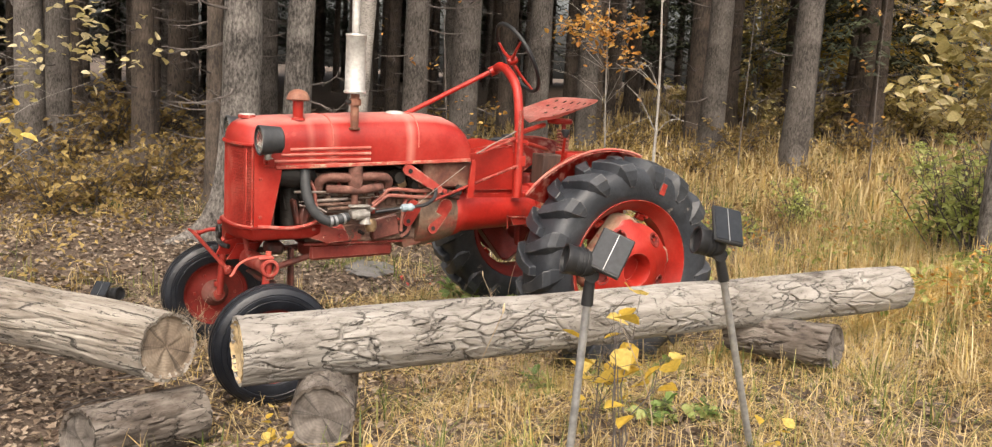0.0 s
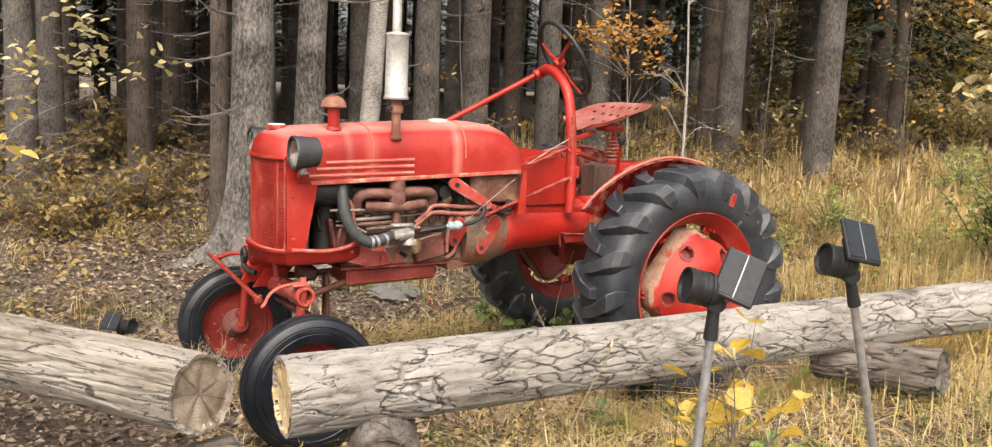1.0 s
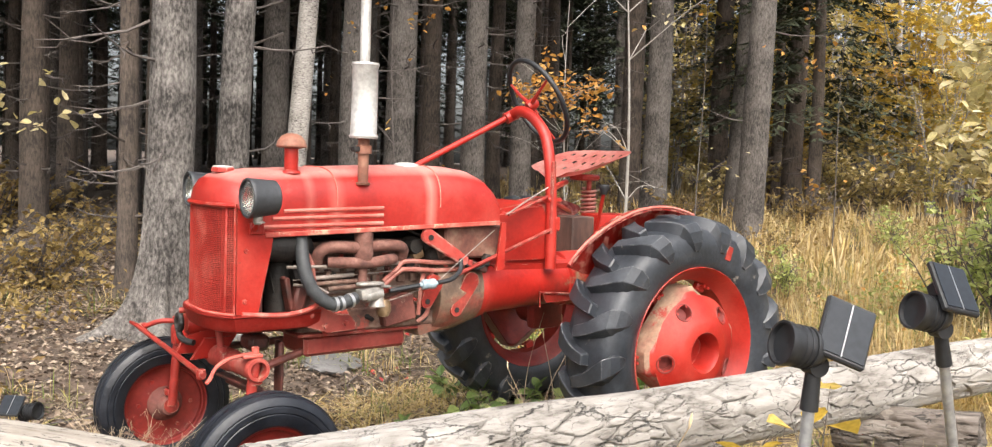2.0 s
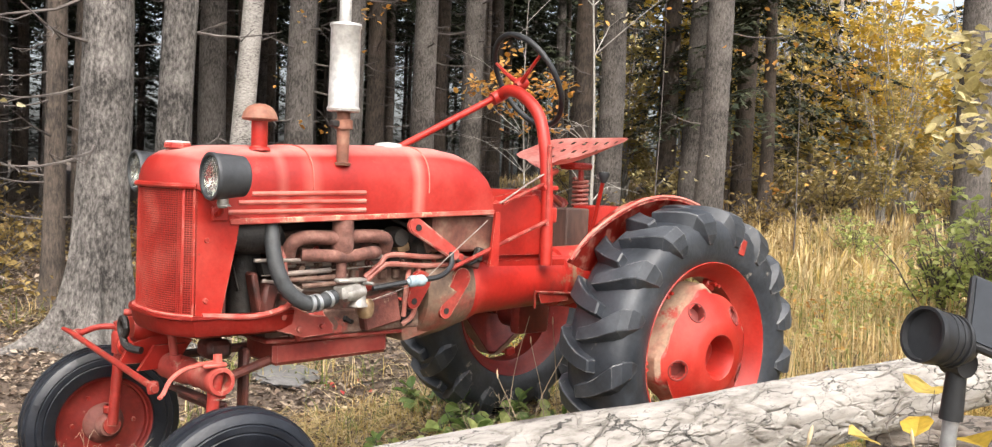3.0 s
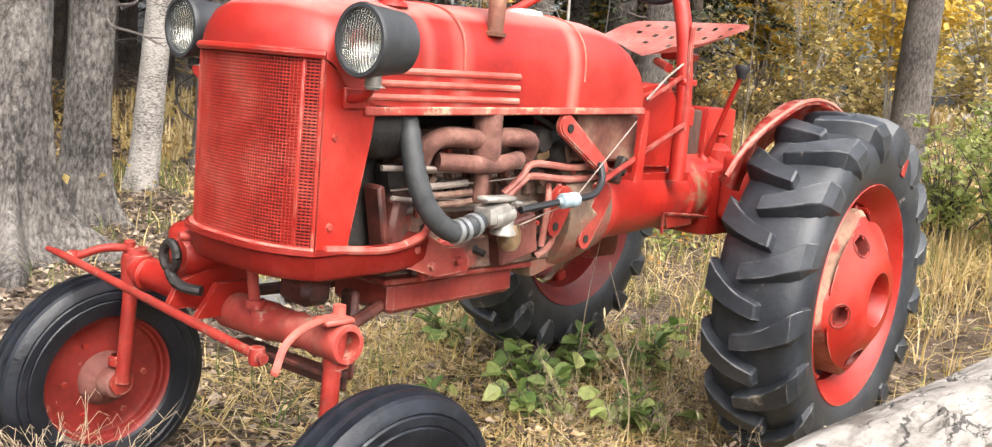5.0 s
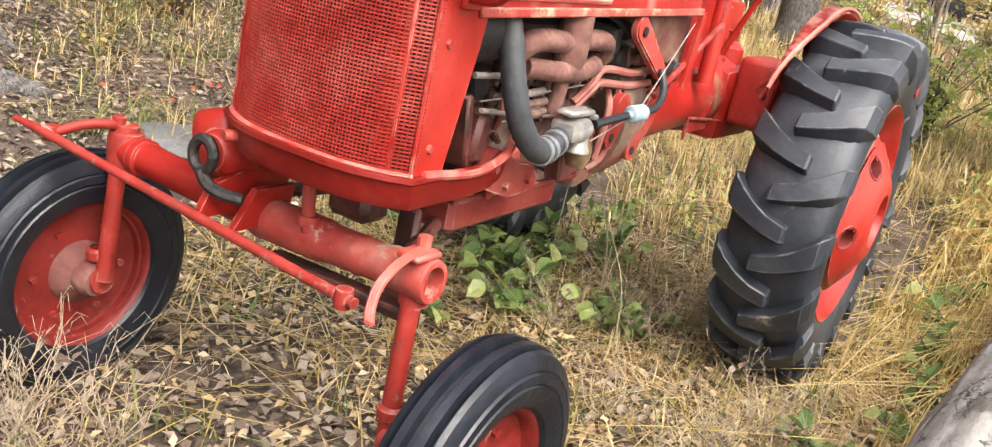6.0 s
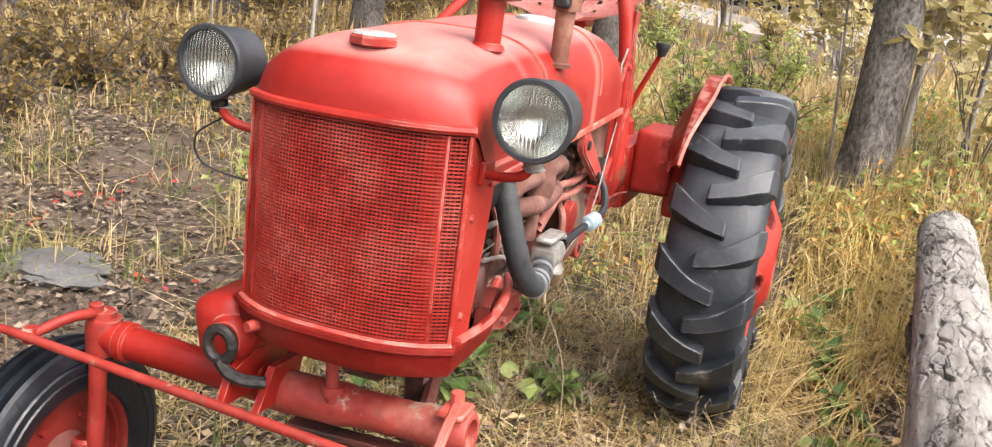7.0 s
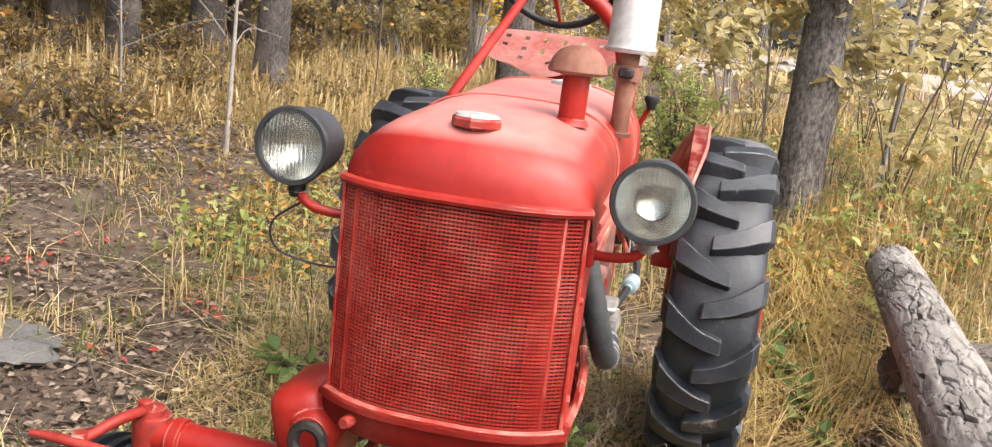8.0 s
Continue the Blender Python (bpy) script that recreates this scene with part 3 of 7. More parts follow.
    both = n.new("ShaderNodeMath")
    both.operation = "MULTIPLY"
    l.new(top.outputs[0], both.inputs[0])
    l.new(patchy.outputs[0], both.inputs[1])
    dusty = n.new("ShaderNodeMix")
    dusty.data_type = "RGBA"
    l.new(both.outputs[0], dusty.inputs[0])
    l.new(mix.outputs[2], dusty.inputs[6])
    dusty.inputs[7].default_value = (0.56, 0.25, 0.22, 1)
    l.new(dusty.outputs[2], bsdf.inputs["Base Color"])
    return mat


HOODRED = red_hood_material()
PINKRED = material("rubbed_red_edge", [(0.4, 0.045, 0.032), (0.5, 0.12, 0.09), (0.57, 0.25, 0.2)], 0.5, scale=3, bump=0.1)
hood = build_hood()


BLACKIRON = material("black_iron", [(0.006, 0.005, 0.005), (0.012, 0.01, 0.009), (0.024, 0.018, 0.015)], 0.55, scale=30, bump=0.3)
DUSTYRED = material("dusty_red_paint", [(0.3, 0.02, 0.014), (0.4, 0.06, 0.045), (0.44, 0.17, 0.135)], 0.6, scale=8, bump=0.12, grainy=0.35,
                    spots=(0.42, 0.32, 0.25), spot_scale=9, spot_at=0.6, more=[((0.12, 0.035, 0.025), 5, 0.57, 0.2)], edge=((0.42, 0.27, 0.21), 0.006))
CHALKY = material("chalky_chipped_red_paint", [(0.27, 0.02, 0.014), (0.38, 0.05, 0.036), (0.42, 0.14, 0.11)], 0.6, scale=10, bump=0.15, grainy=0.4,
                  spots=(0.46, 0.32, 0.26), spot_scale=14, spot_at=0.56, more=[((0.05, 0.025, 0.02), 7, 0.58, 0.1)])


def build_front():
    # side panels of the radiator shell
    for side in (1, -1):
        bm = bmesh.new()
        add_plate(bm, [(1.818, 0.752), (1.822, 1.11), (1.76, 1.075), (1.692, 1.035), (1.70, 0.97), (1.742, 0.755)], side * 0.189, side * 0.201)
        tp("shell_side", bm, RED, "red sheet side of the radiator shell", smooth=30)
        bm = bmesh.new()
        add_tube(bm, [(1.826, side * 0.2, 0.755), (1.828, side * 0.2, 1.112)], 0.0035, 6)
        tp("shell_edge", bm, RED)
        for z in (0.80, 0.97):
            bm = bmesh.new()
            add_lathe(bm, [(0.0, 0.006), (0.006, 0.006), (0.009, 0.0)], along((1.79, side * 0.2, z), (1.79, side * 0.3, z)), 8)
            tp("bolt", bm, RED_WORN)
    # top and bottom trims that follow the bow
    for z, r, nm in ((1.1205, 0.0085, "top_trim"), (0.754, 0.008, "bottom_trim")):
        bm = bmesh.new()
        add_tube(bm, [(1.886 - nose(y), y, z) for y in np.linspace(-0.204, 0.204, 17)], r, 8)
        tp(nm, bm, RED if z > 1 else DUSTYRED, "rolled red trim")
    # mesh screen
    bm = bmesh.new()
    ys = list(np.linspace(-0.203, 0.203, 15))
    for z in np.linspace(0.763, 1.108, 56):
        add_tube(bm, [(1.88 - nose(y), y, z) for y in ys], 0.0018, 4, False)
    for y in np.linspace(-0.2, 0.2, 60):
        add_tube(bm, [(1.8815 - nose(y), y, 0.757), (1.8815 - nose(y), y, 1.112)], 0.0008, 4, False)
    tagged(tp("grille_screen", bm, SCREEN, "red wire mesh screen over the radiator"), kind="stuff")
    for y in (-0.155, 0.15):
        bm = bmesh.new()
        add_box(bm, (1.8695 - nose(y), y, 0.935), (0.006, 0.042, 0.355), None, 0.003)
        tp("grille_bar", bm, RED, "upright red bar behind the screen")
    bm = bmesh.new()
    rows = []
    for z in np.linspace(0.757, 1.112, 50):
        o = 0.004 * (len(rows) % 2)
        rows.append([bm.verts.new((1.861 + o - nose(y), y, z)) for y in np.linspace(-0.197, 0.197, 15)])
    for a, b in zip(rows, rows[1:]):
        for k in range(14):
            bm.faces.new((a[k], b[k], b[k + 1], a[k + 1]))
    tp("radiator_face", bm, CORE, "dull red finned radiator face", smooth=0)
    bm = bmesh.new()
    add_box(bm, (1.765, 0, 0.93), (0.09, 0.372, 0.37), None, 0.004)
    tp("radiator_core", bm, CORE, "dull red radiator core", smooth=0)
    # front casting below the radiator
    bm = bmesh.new()
    rings = []
    for z, o, w in ((0.758, 0.0, 0.205), (0.757, 0.014, 0.214), (0.748, 0.015, 0.215), (0.744, 0.007, 0.21), (0.712, 0.002, 0.207), (0.698, -0.006, 0.2), (0.69, -0.03, 0.185)):
        ring = [(1.50, w - 0.03, z), (1.62, w - 0.005, z)]
        ring += [(1.888 + o - nose(y * 0.205 / w) * 1.1, y, z) for y in np.linspace(w, -w, 15)]
        ring += [(1.62, -w + 0.005, z), (1.50, -w + 0.03, z)]
        rings.append([bm.verts.new(v) for v in ring])
    for a, b in zip(rings, rings[1:]):
        for k in range(len(a) - 1):
            bm.faces.new((a[k], a[k + 1], b[k + 1], b[k]))
    bm.faces.new(rings[-1])
    bmesh.ops.solidify(bm, geom=bm.faces[:], thickness=0.012)
    bmesh.ops.recalc_face_normals(bm, faces=bm.faces)
    tp("front_casting", bm, RED_CHIPPED, "chipped red front casting", smooth=35)
    # rail that curls up behind the casting
    for side in (1, -1):
        bm = bmesh.new()
        add_tube(bm, smooth_path([(1.80, side * 0.205, 0.757), (1.64, side * 0.206, 0.748), (1.54, side * 0.2, 0.768), (1.505, side * 0.19, 0.80)], 5), [0.009] * 16, 8)
        tp("curled_rail", bm, DUSTYRED, "curved rail with rubbed paint")
        bm = bmesh.new()
        add_plate(bm, [(1.57, 0.7), (1.56, 0.742), (1.53, 0.77), (1.49, 0.762), (1.44, 0.735), (1.385, 0.728), (1.36, 0.7), (1.36, 0.675), (1.46, 0.668)], side * 0.15, side * 0.178)
        for x, z in ((1.535, 0.735), (1.4, 0.7), (1.48, 0.695)):
            add_lathe(bm, [(0.0, 0.012), (0.009, 0.011), (0.011, 0.0)], along((x, side * 0.178, z), (x, side * 0.3, z)), 6)
        tp("mount_plate", bm, RED_GREASY, "chipped red engine mount plate", smooth=30)
    for y in (-0.14,):
        bm = bmesh.new()
        add_lathe(bm, [(0.0, 0.02), (0.009, 0.02), (0.011, 0.012), (0.011, -0.01)], along((1.895 - nose(y), y, 0.728), (2.0, y - 0.03, 0.728)), 10)
        tp("bolt_head", bm, RED_WORN)
    # steering gear case on the right, with a black ring on it
    bm = bmesh.new()
    add_box(bm, (1.74, -0.25, 0.675), (0.19, 0.11, 0.13), Matrix.Rotation(radians(12), 4, "X"), 0.04, 3)
    add_lathe(bm, [(0.045, -0.04), (0.045, 0.03), (0.033, 0.045), (0.0, 0.045)], along((1.80, -0.222, 0.67), (1.9, -0.222, 0.67)), 20)
    tp("steering_box", bm, RED, "red cast steering box")
    bm = bmesh.new()
    ringp = [(1.872, -0.212 + 0.026 * math.cos(a), 0.672 + 0.029 * math.sin(a)) for a in np.linspace(0, 2 * math.pi, 17)]
    add_tube(bm, ringp, 0.0105, 8)
    add_tube(bm, smooth_path([(1.874, -0.21, 0.642), (1.872, -0.19, 0.622), (1.862, -0.16, 0.612), (1.845, -0.13, 0.61)], 4), 0.012, 8)
    tp("hook_ring", bm, BLACKIRON, "black iron ring and hook")
    bm = bmesh.new()
    add_plate(bm, [(1.89, 0.56), (1.70, 0.56), (1.66, 0.62), (1.72, 0.66), (1.86, 0.62)], -0.19, -0.205)
    add_plate(bm, [(1.85, 0.545), (1.72, 0.55), (1.70, 0.62), (1.80, 0.62)], -0.14, -0.155)
    tp("axle_bracket", bm, RED, "", smooth=30)


RED_GREASY = material("greasy_red_paint", [(0.1, 0.012, 0.009), (0.19, 0.02, 0.014), (0.25, 0.05, 0.036)], 0.5, scale=6, bump=0.1, grainy=0.4, spots=(0.2, 0.13, 0.09), spot_scale=10, spot_at=0.63, more=[((0.035, 0.014, 0.011), 4, 0.55, 0.2)], edge=((0.42, 0.27, 0.21), 0.006))
RED_CHIPPED = material("chipped_red_paint", [(0.25, 0.015, 0.01), (0.34, 0.022, 0.015), (0.4, 0.06, 0.045)], 0.48, spec=0.35, scale=7, bump=0.1, fine=80, grainy=0.3, spots=(0.3, 0.18, 0.13), spot_scale=15, spot_at=0.63, more=[((0.12, 0.022, 0.016), 4, 0.56, 0.25), ((0.45, 0.13, 0.1), 7, 0.6, 0.14)])
SCREEN = material("red_wire", [(0.27, 0.014, 0.009), (0.34, 0.03, 0.02), (0.4, 0.08, 0.058)], 0.5, scale=10, bump=0)
build_front()


def axle_pose(c, flip):
    """Local z is the wheel's axis, pointing outwards."""
    return Matrix.Translation(c) @ Matrix.Rotation(radians(-90 if not flip else 90), 4, "X")


def wheel_root(name, label):
    ob = new(name)
    ob.empty_display_size = 0.1
    ob.parent = tractor
    return tagged(ob, label)


HUBDUST = material("dusty_hub", [(0.1, 0.022, 0.017), (0.15, 0.045, 0.035), (0.2, 0.1, 0.08)], 0.75, scale=12, bump=0.2, grainy=0.5)
# dusty rim red; the far rear wheel's shade is put into this darker colour
RIMRED = material("dusty_shaded_rim_paint", [(0.12, 0.01, 0.008), (0.2, 0.016, 0.011), (0.27, 0.036, 0.027)], 0.5, scale=7, bump=0.12, grainy=0.4, spots=(0.34, 0.22, 0.17), spot_scale=12, spot_at=0.62, more=[((0.08, 0.02, 0.015), 5, 0.55, 0.2)])


def build_rear_wheel(c, flip, spin, size=1.0):
    w = wheel_root("rear_wheel", "large rear wheel with black lugged tyre and red rim")
    m = axle_pose(c, flip) @ Matrix.Scale(size, 4)
    mo = m @ Matrix.Translation((0, 0, 0.032))
    # carcass
    bm = bmesh.new()
    prof = [(0.332, 0.1), (0.345, 0.118), (0.385, 0.134), (0.43, 0.139), (0.47, 0.133), (0.497, 0.115), (0.508, 0.08), (0.514, 0.04), (0.516, 0)]
    prof = prof + [(r, -h) for r, h in reversed(prof[:-1])]
    add_lathe(bm, prof, m, 72)
    tyre = tp("tyre", bm, RUBBER, "worn black tractor tyre", w, 60)
    # lugs
    bm = bmesh.new()
    N = 17
    lead = 1 if not flip else -1
    for side in (1, -1):
        for k in range(N):
            a0 = 2 * math.pi * (k + (0.25 if side > 0 else -0.25)) / N + spin
            rows = [(-0.036, 0.006, 0.547, 0.018), (-0.03, 0.002, 0.552, 0.022), (0.02, -0.022, 0.554, 0.025), (0.06, -0.054, 0.552, 0.029), (0.1, -0.098, 0.546, 0.035), (0.13, -0.136, 0.533, 0.04),
                    (0.147, -0.16, 0.5, 0.039), (0.151, -0.176, 0.455, 0.03), (0.143, -0.184, 0.42, 0.014)]
            prev = None
            for i, (wd, da, rt, half) in enumerate(rows):
                rb = 0.503 if i < 5 else (0.49, 0.464, 0.436, 0.412)[i - 5]
                wb = wd if i < 5 else (0.122, 0.126, 0.128, 0.13)[i - 5]
                ring = []
                for dr, ex in ((rb, 1.55), (rt - 0.003, 1.0), (rt, 0.9), (rt, -0.9), (rt - 0.003, -1.0), (rb, -1.1)):
                    a = a0 + lead * da + ex * half / 0.53
                    ww = side * (wb if dr == rb else wd)
                    ring.append(bm.verts.new(m @ Vector((dr * math.cos(a), dr * math.sin(a), ww))))
                if prev:
                    for j in range(5):
                        bm.faces.new((prev[j], prev[j + 1], ring[j + 1], ring[j]))
                else:
                    bm.faces.new(ring)
                prev = ring
            bm.faces.new(list(reversed(prev)))
    bmesh.ops.recalc_face_normals(bm, faces=bm.faces)
    tagged(tp("tread_lug", bm, RUBBER, "curved tread lugs", tyre, 17), kind="stuff")
    # rim
    bm = bmesh.new()
    rim = [(0.348, 0.118), (0.338, 0.112), (0.332, 0.1), (0.322, 0.088), (0.312, 0.06), (0.295, 0.045), (0.295, -0.045), (0.312, -0.06), (0.322, -0.088), (0.332, -0.1), (0.348, -0.118),
           (0.345, -0.122), (0.325, -0.104), (0.308, -0.07), (0.286, -0.048), (0.286, 0.048), (0.308, 0.07), (0.325, 0.104), (0.345, 0.122)]
    add_lathe(bm, rim, m, 64, True)
    bmesh.ops.recalc_face_normals(bm, faces=bm.faces)
    tp("rim", bm, RIMRED if flip else RED, "dusty red rim in darkened paint" if flip else "bright red rim", w)
    # dished centre with flats cut from its edge
    bm = bmesh.new()

    def flats(a, h):
        f = 1.0
        for q in (0.95, 2.55, 4.1, 5.6):
            d = abs((a - q + math.pi) % (2 * math.pi) - math.pi)
            f = min(f, 0.8 / max(0.8, math.cos(min(d, 1.2))) if d < 0.64 else 1.0)
        return f if h < 0.075 else 1.0
    disc = [(0.066, -0.02), (0.076, 0.128), (0.084, 0.141), (0.12, 0.139)] + [(0.135 + 0.11 * q / 14, 0.132 - 0.062 * q / 14) for q in range(14)] + [(0.245, 0.07), (0.262, 0.055), (0.264, 0.0), (0.25, -0.01), (0.2, 0.02), (0.1, 0.05)]
    rings = add_lathe(bm, disc, mo, 128, False, flats)
    cap(bm, rings[0])
    cap(bm, rings[-1])
    sites = [Matrix.Translation((0.19 * math.cos(a), 0.19 * math.sin(a), 0.1)) @ Matrix.Rotation(a, 4, "Z") @ Matrix.Rotation(radians(30), 4, "Y") for a in [2 * math.pi * k / 5 + spin + 0.1 for k in range(5)]]
    back = mo.inverted()
    gone = []
    for f in bm.faces:
        c0 = back @ f.calc_center_median()
        if c0.z > 0.06 and any(math.hypot(*(s.inverted() @ c0).xy) < 0.031 for s in sites):
            gone.append(f)
    bmesh.ops.delete(bm, geom=gone, context="FACES")
    bmesh.ops.recalc_face_normals(bm, faces=bm.faces)
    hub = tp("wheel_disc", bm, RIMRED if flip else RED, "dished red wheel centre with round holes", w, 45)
    bm = bmesh.new()
    add_lathe(bm, [(0.0, 0.012), (0.03, 0.012), (0.032, 0.0), (0.066, 0.0), (0.066, -0.03)], mo @ Matrix.Translation((0, 0, 0.03)), 24)
    tp("hub_face", bm, PALE, "", hub)
    for p in sites:
        b2 = bmesh.new()
        add_lathe(b2, [(0.04, -0.001), (0.038, 0.003), (0.034, 0.0025), (0.031, -0.004), (0.029, -0.035), (0.0, -0.036)], mo @ p, 24)
        tp("disc_hole", b2, DARKRED, "round recess", hub)
    bm = bmesh.new()
    add_lathe(bm, [(0.2475, 0.0695), (0.2645, 0.0555), (0.2665, -0.03)], mo, 128, False, flats)
    tp("disc_edge", bm, DUSTEDGE, "dusty tan edge of the wheel centre", hub, 45)
    for k in range(6):
        a = 2 * math.pi * k / 6 + spin
        b2 = bmesh.new()
        add_box(b2, (0.276, 0, 0.02), (0.05, 0.05, 0.03), None, 0.005)
        for s in (-0.012, 0.012):
            add_lathe(b2, [(0.007, 0.0), (0.007, 0.03), (0.0, 0.03)], Matrix.Translation((0.275, s, 0.034)), 6)
        bmesh.ops.transform(b2, matrix=m @ Matrix.Rotation(a, 4, "Z"), verts=b2.verts)
        tp("rim_clamp", b2, RED, "", w)
    return w


def build_front_wheel(c, flip):
    w = wheel_root("front_wheel", "small front wheel with ribbed black tyre")
    m = axle_pose(c, flip)
    bm = bmesh.new()
    h = [(0.163, 0.04), (0.17, 0.05), (0.192, 0.058), (0.208, 0.06), (0.211, 0.0565), (0.215, 0.0595), (0.23, 0.0585), (0.233, 0.054), (0.237, 0.056), (0.248, 0.052), (0.26, 0.045), (0.264, 0.036), (0.25, 0.033), (0.25, 0.027), (0.269, 0.024), (0.27, 0.01), (0.254, 0.007)]
    add_lathe(bm, h + [(r, -z) for r, z in reversed(h)], m, 56)
    tyre = tp("tyre", bm, RUBBER_FRONT, "black ribbed front tyre", w, 35)
    bm = bmesh.new()
    prof = [(0.172, 0.046), (0.163, 0.04), (0.152, 0.03), (0.148, 0.012), (0.135, 0.004), (0.09, -0.002), (0.07, 0.006), (0.06, 0.01), (0.0, 0.012)]
    add_lathe(bm, prof, m, 48)
    prof2 = [(0.172, -0.046), (0.163, -0.042), (0.157, -0.034), (0.155, -0.026), (0.149, -0.024), (0.147, -0.008), (0.14, -0.004), (0.085, -0.012), (0.072, -0.014), (0.0, -0.012)]
    add_lathe(bm, prof2, m, 48)
    tp("rim", bm, RIMRED, "dusty red rim in darkened paint", w)
    bm = bmesh.new()
    add_lathe(bm, [(0.0, -0.085), (0.032, -0.085), (0.038, -0.075), (0.04, -0.045), (0.065, -0.03), (0.072, -0.012)], m, 24)
    add_lathe(bm, [(0.06, 0.002), (0.04, 0.014), (0.036, 0.05), (0.028, 0.058), (0.0, 0.06)], m, 24)
    hub = tp("hub", bm, HUBDUST, "dusty dull red hub", w)
    for k in range(6):
        a = 2 * math.pi * k / 6
        b2 = bmesh.new()
        for s in (1, -1):
            add_lathe(b2, [(0.008, 0.0), (0.008, 0.014), (0.0, 0.014)], m @ Matrix.Translation((0.105 * math.cos(a), 0.105 * math.sin(a), -0.005)) @ Matrix.Diagonal((1, 1, s, 1)), 6)
        bmesh.ops.recalc_face_normals(b2, faces=b2.faces)
        tp("wheel_nut", b2, RED_WORN, "", hub)


DUSTEDGE = material("dust_caked_red_edge", [(0.22, 0.09, 0.06), (0.3, 0.19, 0.13), (0.38, 0.29, 0.21)], 0.85, scale=8, bump=0.2, spots=(0.3, 0.04, 0.03), spot_scale=9, spot_at=0.58)
# darker than the wheel's red: the holes' inner shade is in the colour
DARKRED = material("dusty_shaded_recess", [(0.1, 0.012, 0.009), (0.2, 0.03, 0.023)], 0.6, scale=12, bump=0.1)
left_wheel = build_rear_wheel((0.0, 0.465, 0.555), False, 0.1)
bm = bmesh.new()
add_box(bm, (-0.155, 0.6045, 0.955), (0.035, 0.004, 0.06), Matrix.Rotation(radians(-20), 4, "Y"), 0.0015)
tp("paint_mark", bm, RED_WORN, "smeared red paint mark on the tyre", left_wheel)
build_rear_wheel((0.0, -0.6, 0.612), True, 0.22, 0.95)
build_front_wheel((1.785, 0.40, 0.268), False)
build_front_wheel((1.785, -0.655, 0.268), True)


SLEEVE = material("dust_streaked_red", [(0.25, 0.018, 0.012), (0.34, 0.05, 0.036), (0.4, 0.15, 0.115)], 0.6, scale=8, bump=0.12, grainy=0.4, spots=(0.36, 0.26, 0.19), spot_scale=7, spot_at=0.545, more=[((0.1, 0.03, 0.022), 6, 0.56, 0.15)])


def build_front_axle():
    ax = 1.748
    bm = bmesh.new()
    add_tube(bm, [(ax, -0.56, 0.562), (ax, -0.1, 0.55)], 0.034, 20)
    for y in (-0.515, -0.2):
        add_lathe(bm, [(0.034, -0.014), (0.041, -0.01), (0.041, 0.01), (0.034, 0.014)], along((ax, y, 0.56), (ax, y + 1, 0.535)), 20)
    tp("axle_tube", bm, RED, "thick red axle tube")
    bm = bmesh.new()
    m = along((ax, -0.18, 0.552), (ax, 0.26, 0.572))
    add_lathe(bm, [(0.0, 0.0), (0.036, 0.0), (0.041, 0.015), (0.041, 0.17), (0.038, 0.178), (0.036, 0.2), (0.036, 0.25), (0.038, 0.258), (0.035, 0.268), (0.035, 0.31), (0.039, 0.325), (0.038, 0.37), (0.041, 0.378), (0.041, 0.41), (0.038, 0.415), (0.028, 0.415), (0.026, 0.34), (0.0, 0.33)], m, 28)
    add_tube(bm, [(ax + 0.03, -0.03, 0.575), (ax + 0.045, -0.03, 0.675)], 0.012, 12)
    add_lathe(bm, [(0.02, 0.0), (0.02, 0.018), (0.0, 0.02)], Matrix.Translation((ax + 0.032, -0.03, 0.59)), 16)
    tp("axle_sleeve", bm, SLEEVE, "worn red axle sleeve with an open end")
    for y in (-0.572, 0.2):
        bm = bmesh.new()
        s = -1 if y < 0 else 1
        low = (1.78, y + s * 0.02 if s > 0 else -0.562, 0.275)
        add_tube(bm, [(ax, y, 0.6), (ax + 0.012, y + s * 0.004, 0.5), low], [0.02, 0.018, 0.018], 16)
        if s < 0:
            add_lathe(bm, [(0.022, -0.005), (0.036, 0.0), (0.038, 0.06), (0.034, 0.075), (0.0, 0.08)], Matrix.Translation((ax, y, 0.525)), 20)
        else:
            add_lathe(bm, [(0.018, -0.005), (0.026, 0.0), (0.026, 0.025)], Matrix.Translation((ax, y, 0.52)), 20)
        add_lathe(bm, [(0.019, 0.0), (0.026, 0.006), (0.026, 0.024), (0.019, 0.03)], Matrix.Translation((1.776, y + s * 0.018, 0.31)), 16)
        add_tube(bm, [low, (1.785, y + s * 0.11, 0.268)], [0.03, 0.026], 14)
        tp("kingpin", bm, RED_WORN, "red steering knuckle post")
    # steering arms and tie rod
    bm = bmesh.new()
    pts = smooth_path([(ax, -0.575, 0.61), (1.79, -0.582, 0.616), (1.825, -0.595, 0.614), (1.852, -0.612, 0.603), (1.875, -0.63, 0.59)], 5)
    add_tube(bm, pts, 0.0105, 10)
    add_lathe(bm, [(0.0, 0.026), (0.026, 0.022), (0.028, 0.0)], Matrix.Translation((ax, -0.575, 0.592)), 16)
    add_lathe(bm, [(0.014, 0.0), (0.014, 0.02), (0.0, 0.024)], Matrix.Translation((1.765, -0.578, 0.612)), 10)
    tp("steering_arm", bm, RED_WORN, "bent worn steering arm")
    bm = bmesh.new()
    add_box(bm, (1.765, 0.205, 0.617), (0.07, 0.05, 0.012), None, 0.004)
    arm = smooth_path([(1.76, 0.205, 0.624), (1.81, 0.214, 0.622), (1.86, 0.222, 0.612), (1.895, 0.226, 0.588), (1.915, 0.235, 0.558), (1.932, 0.25, 0.549)], 5)
    for q in (-0.005, 0.0, 0.005):
        add_tube(bm, [p + Vector((0, q, 0)) for p in arm], 0.0045, 6)
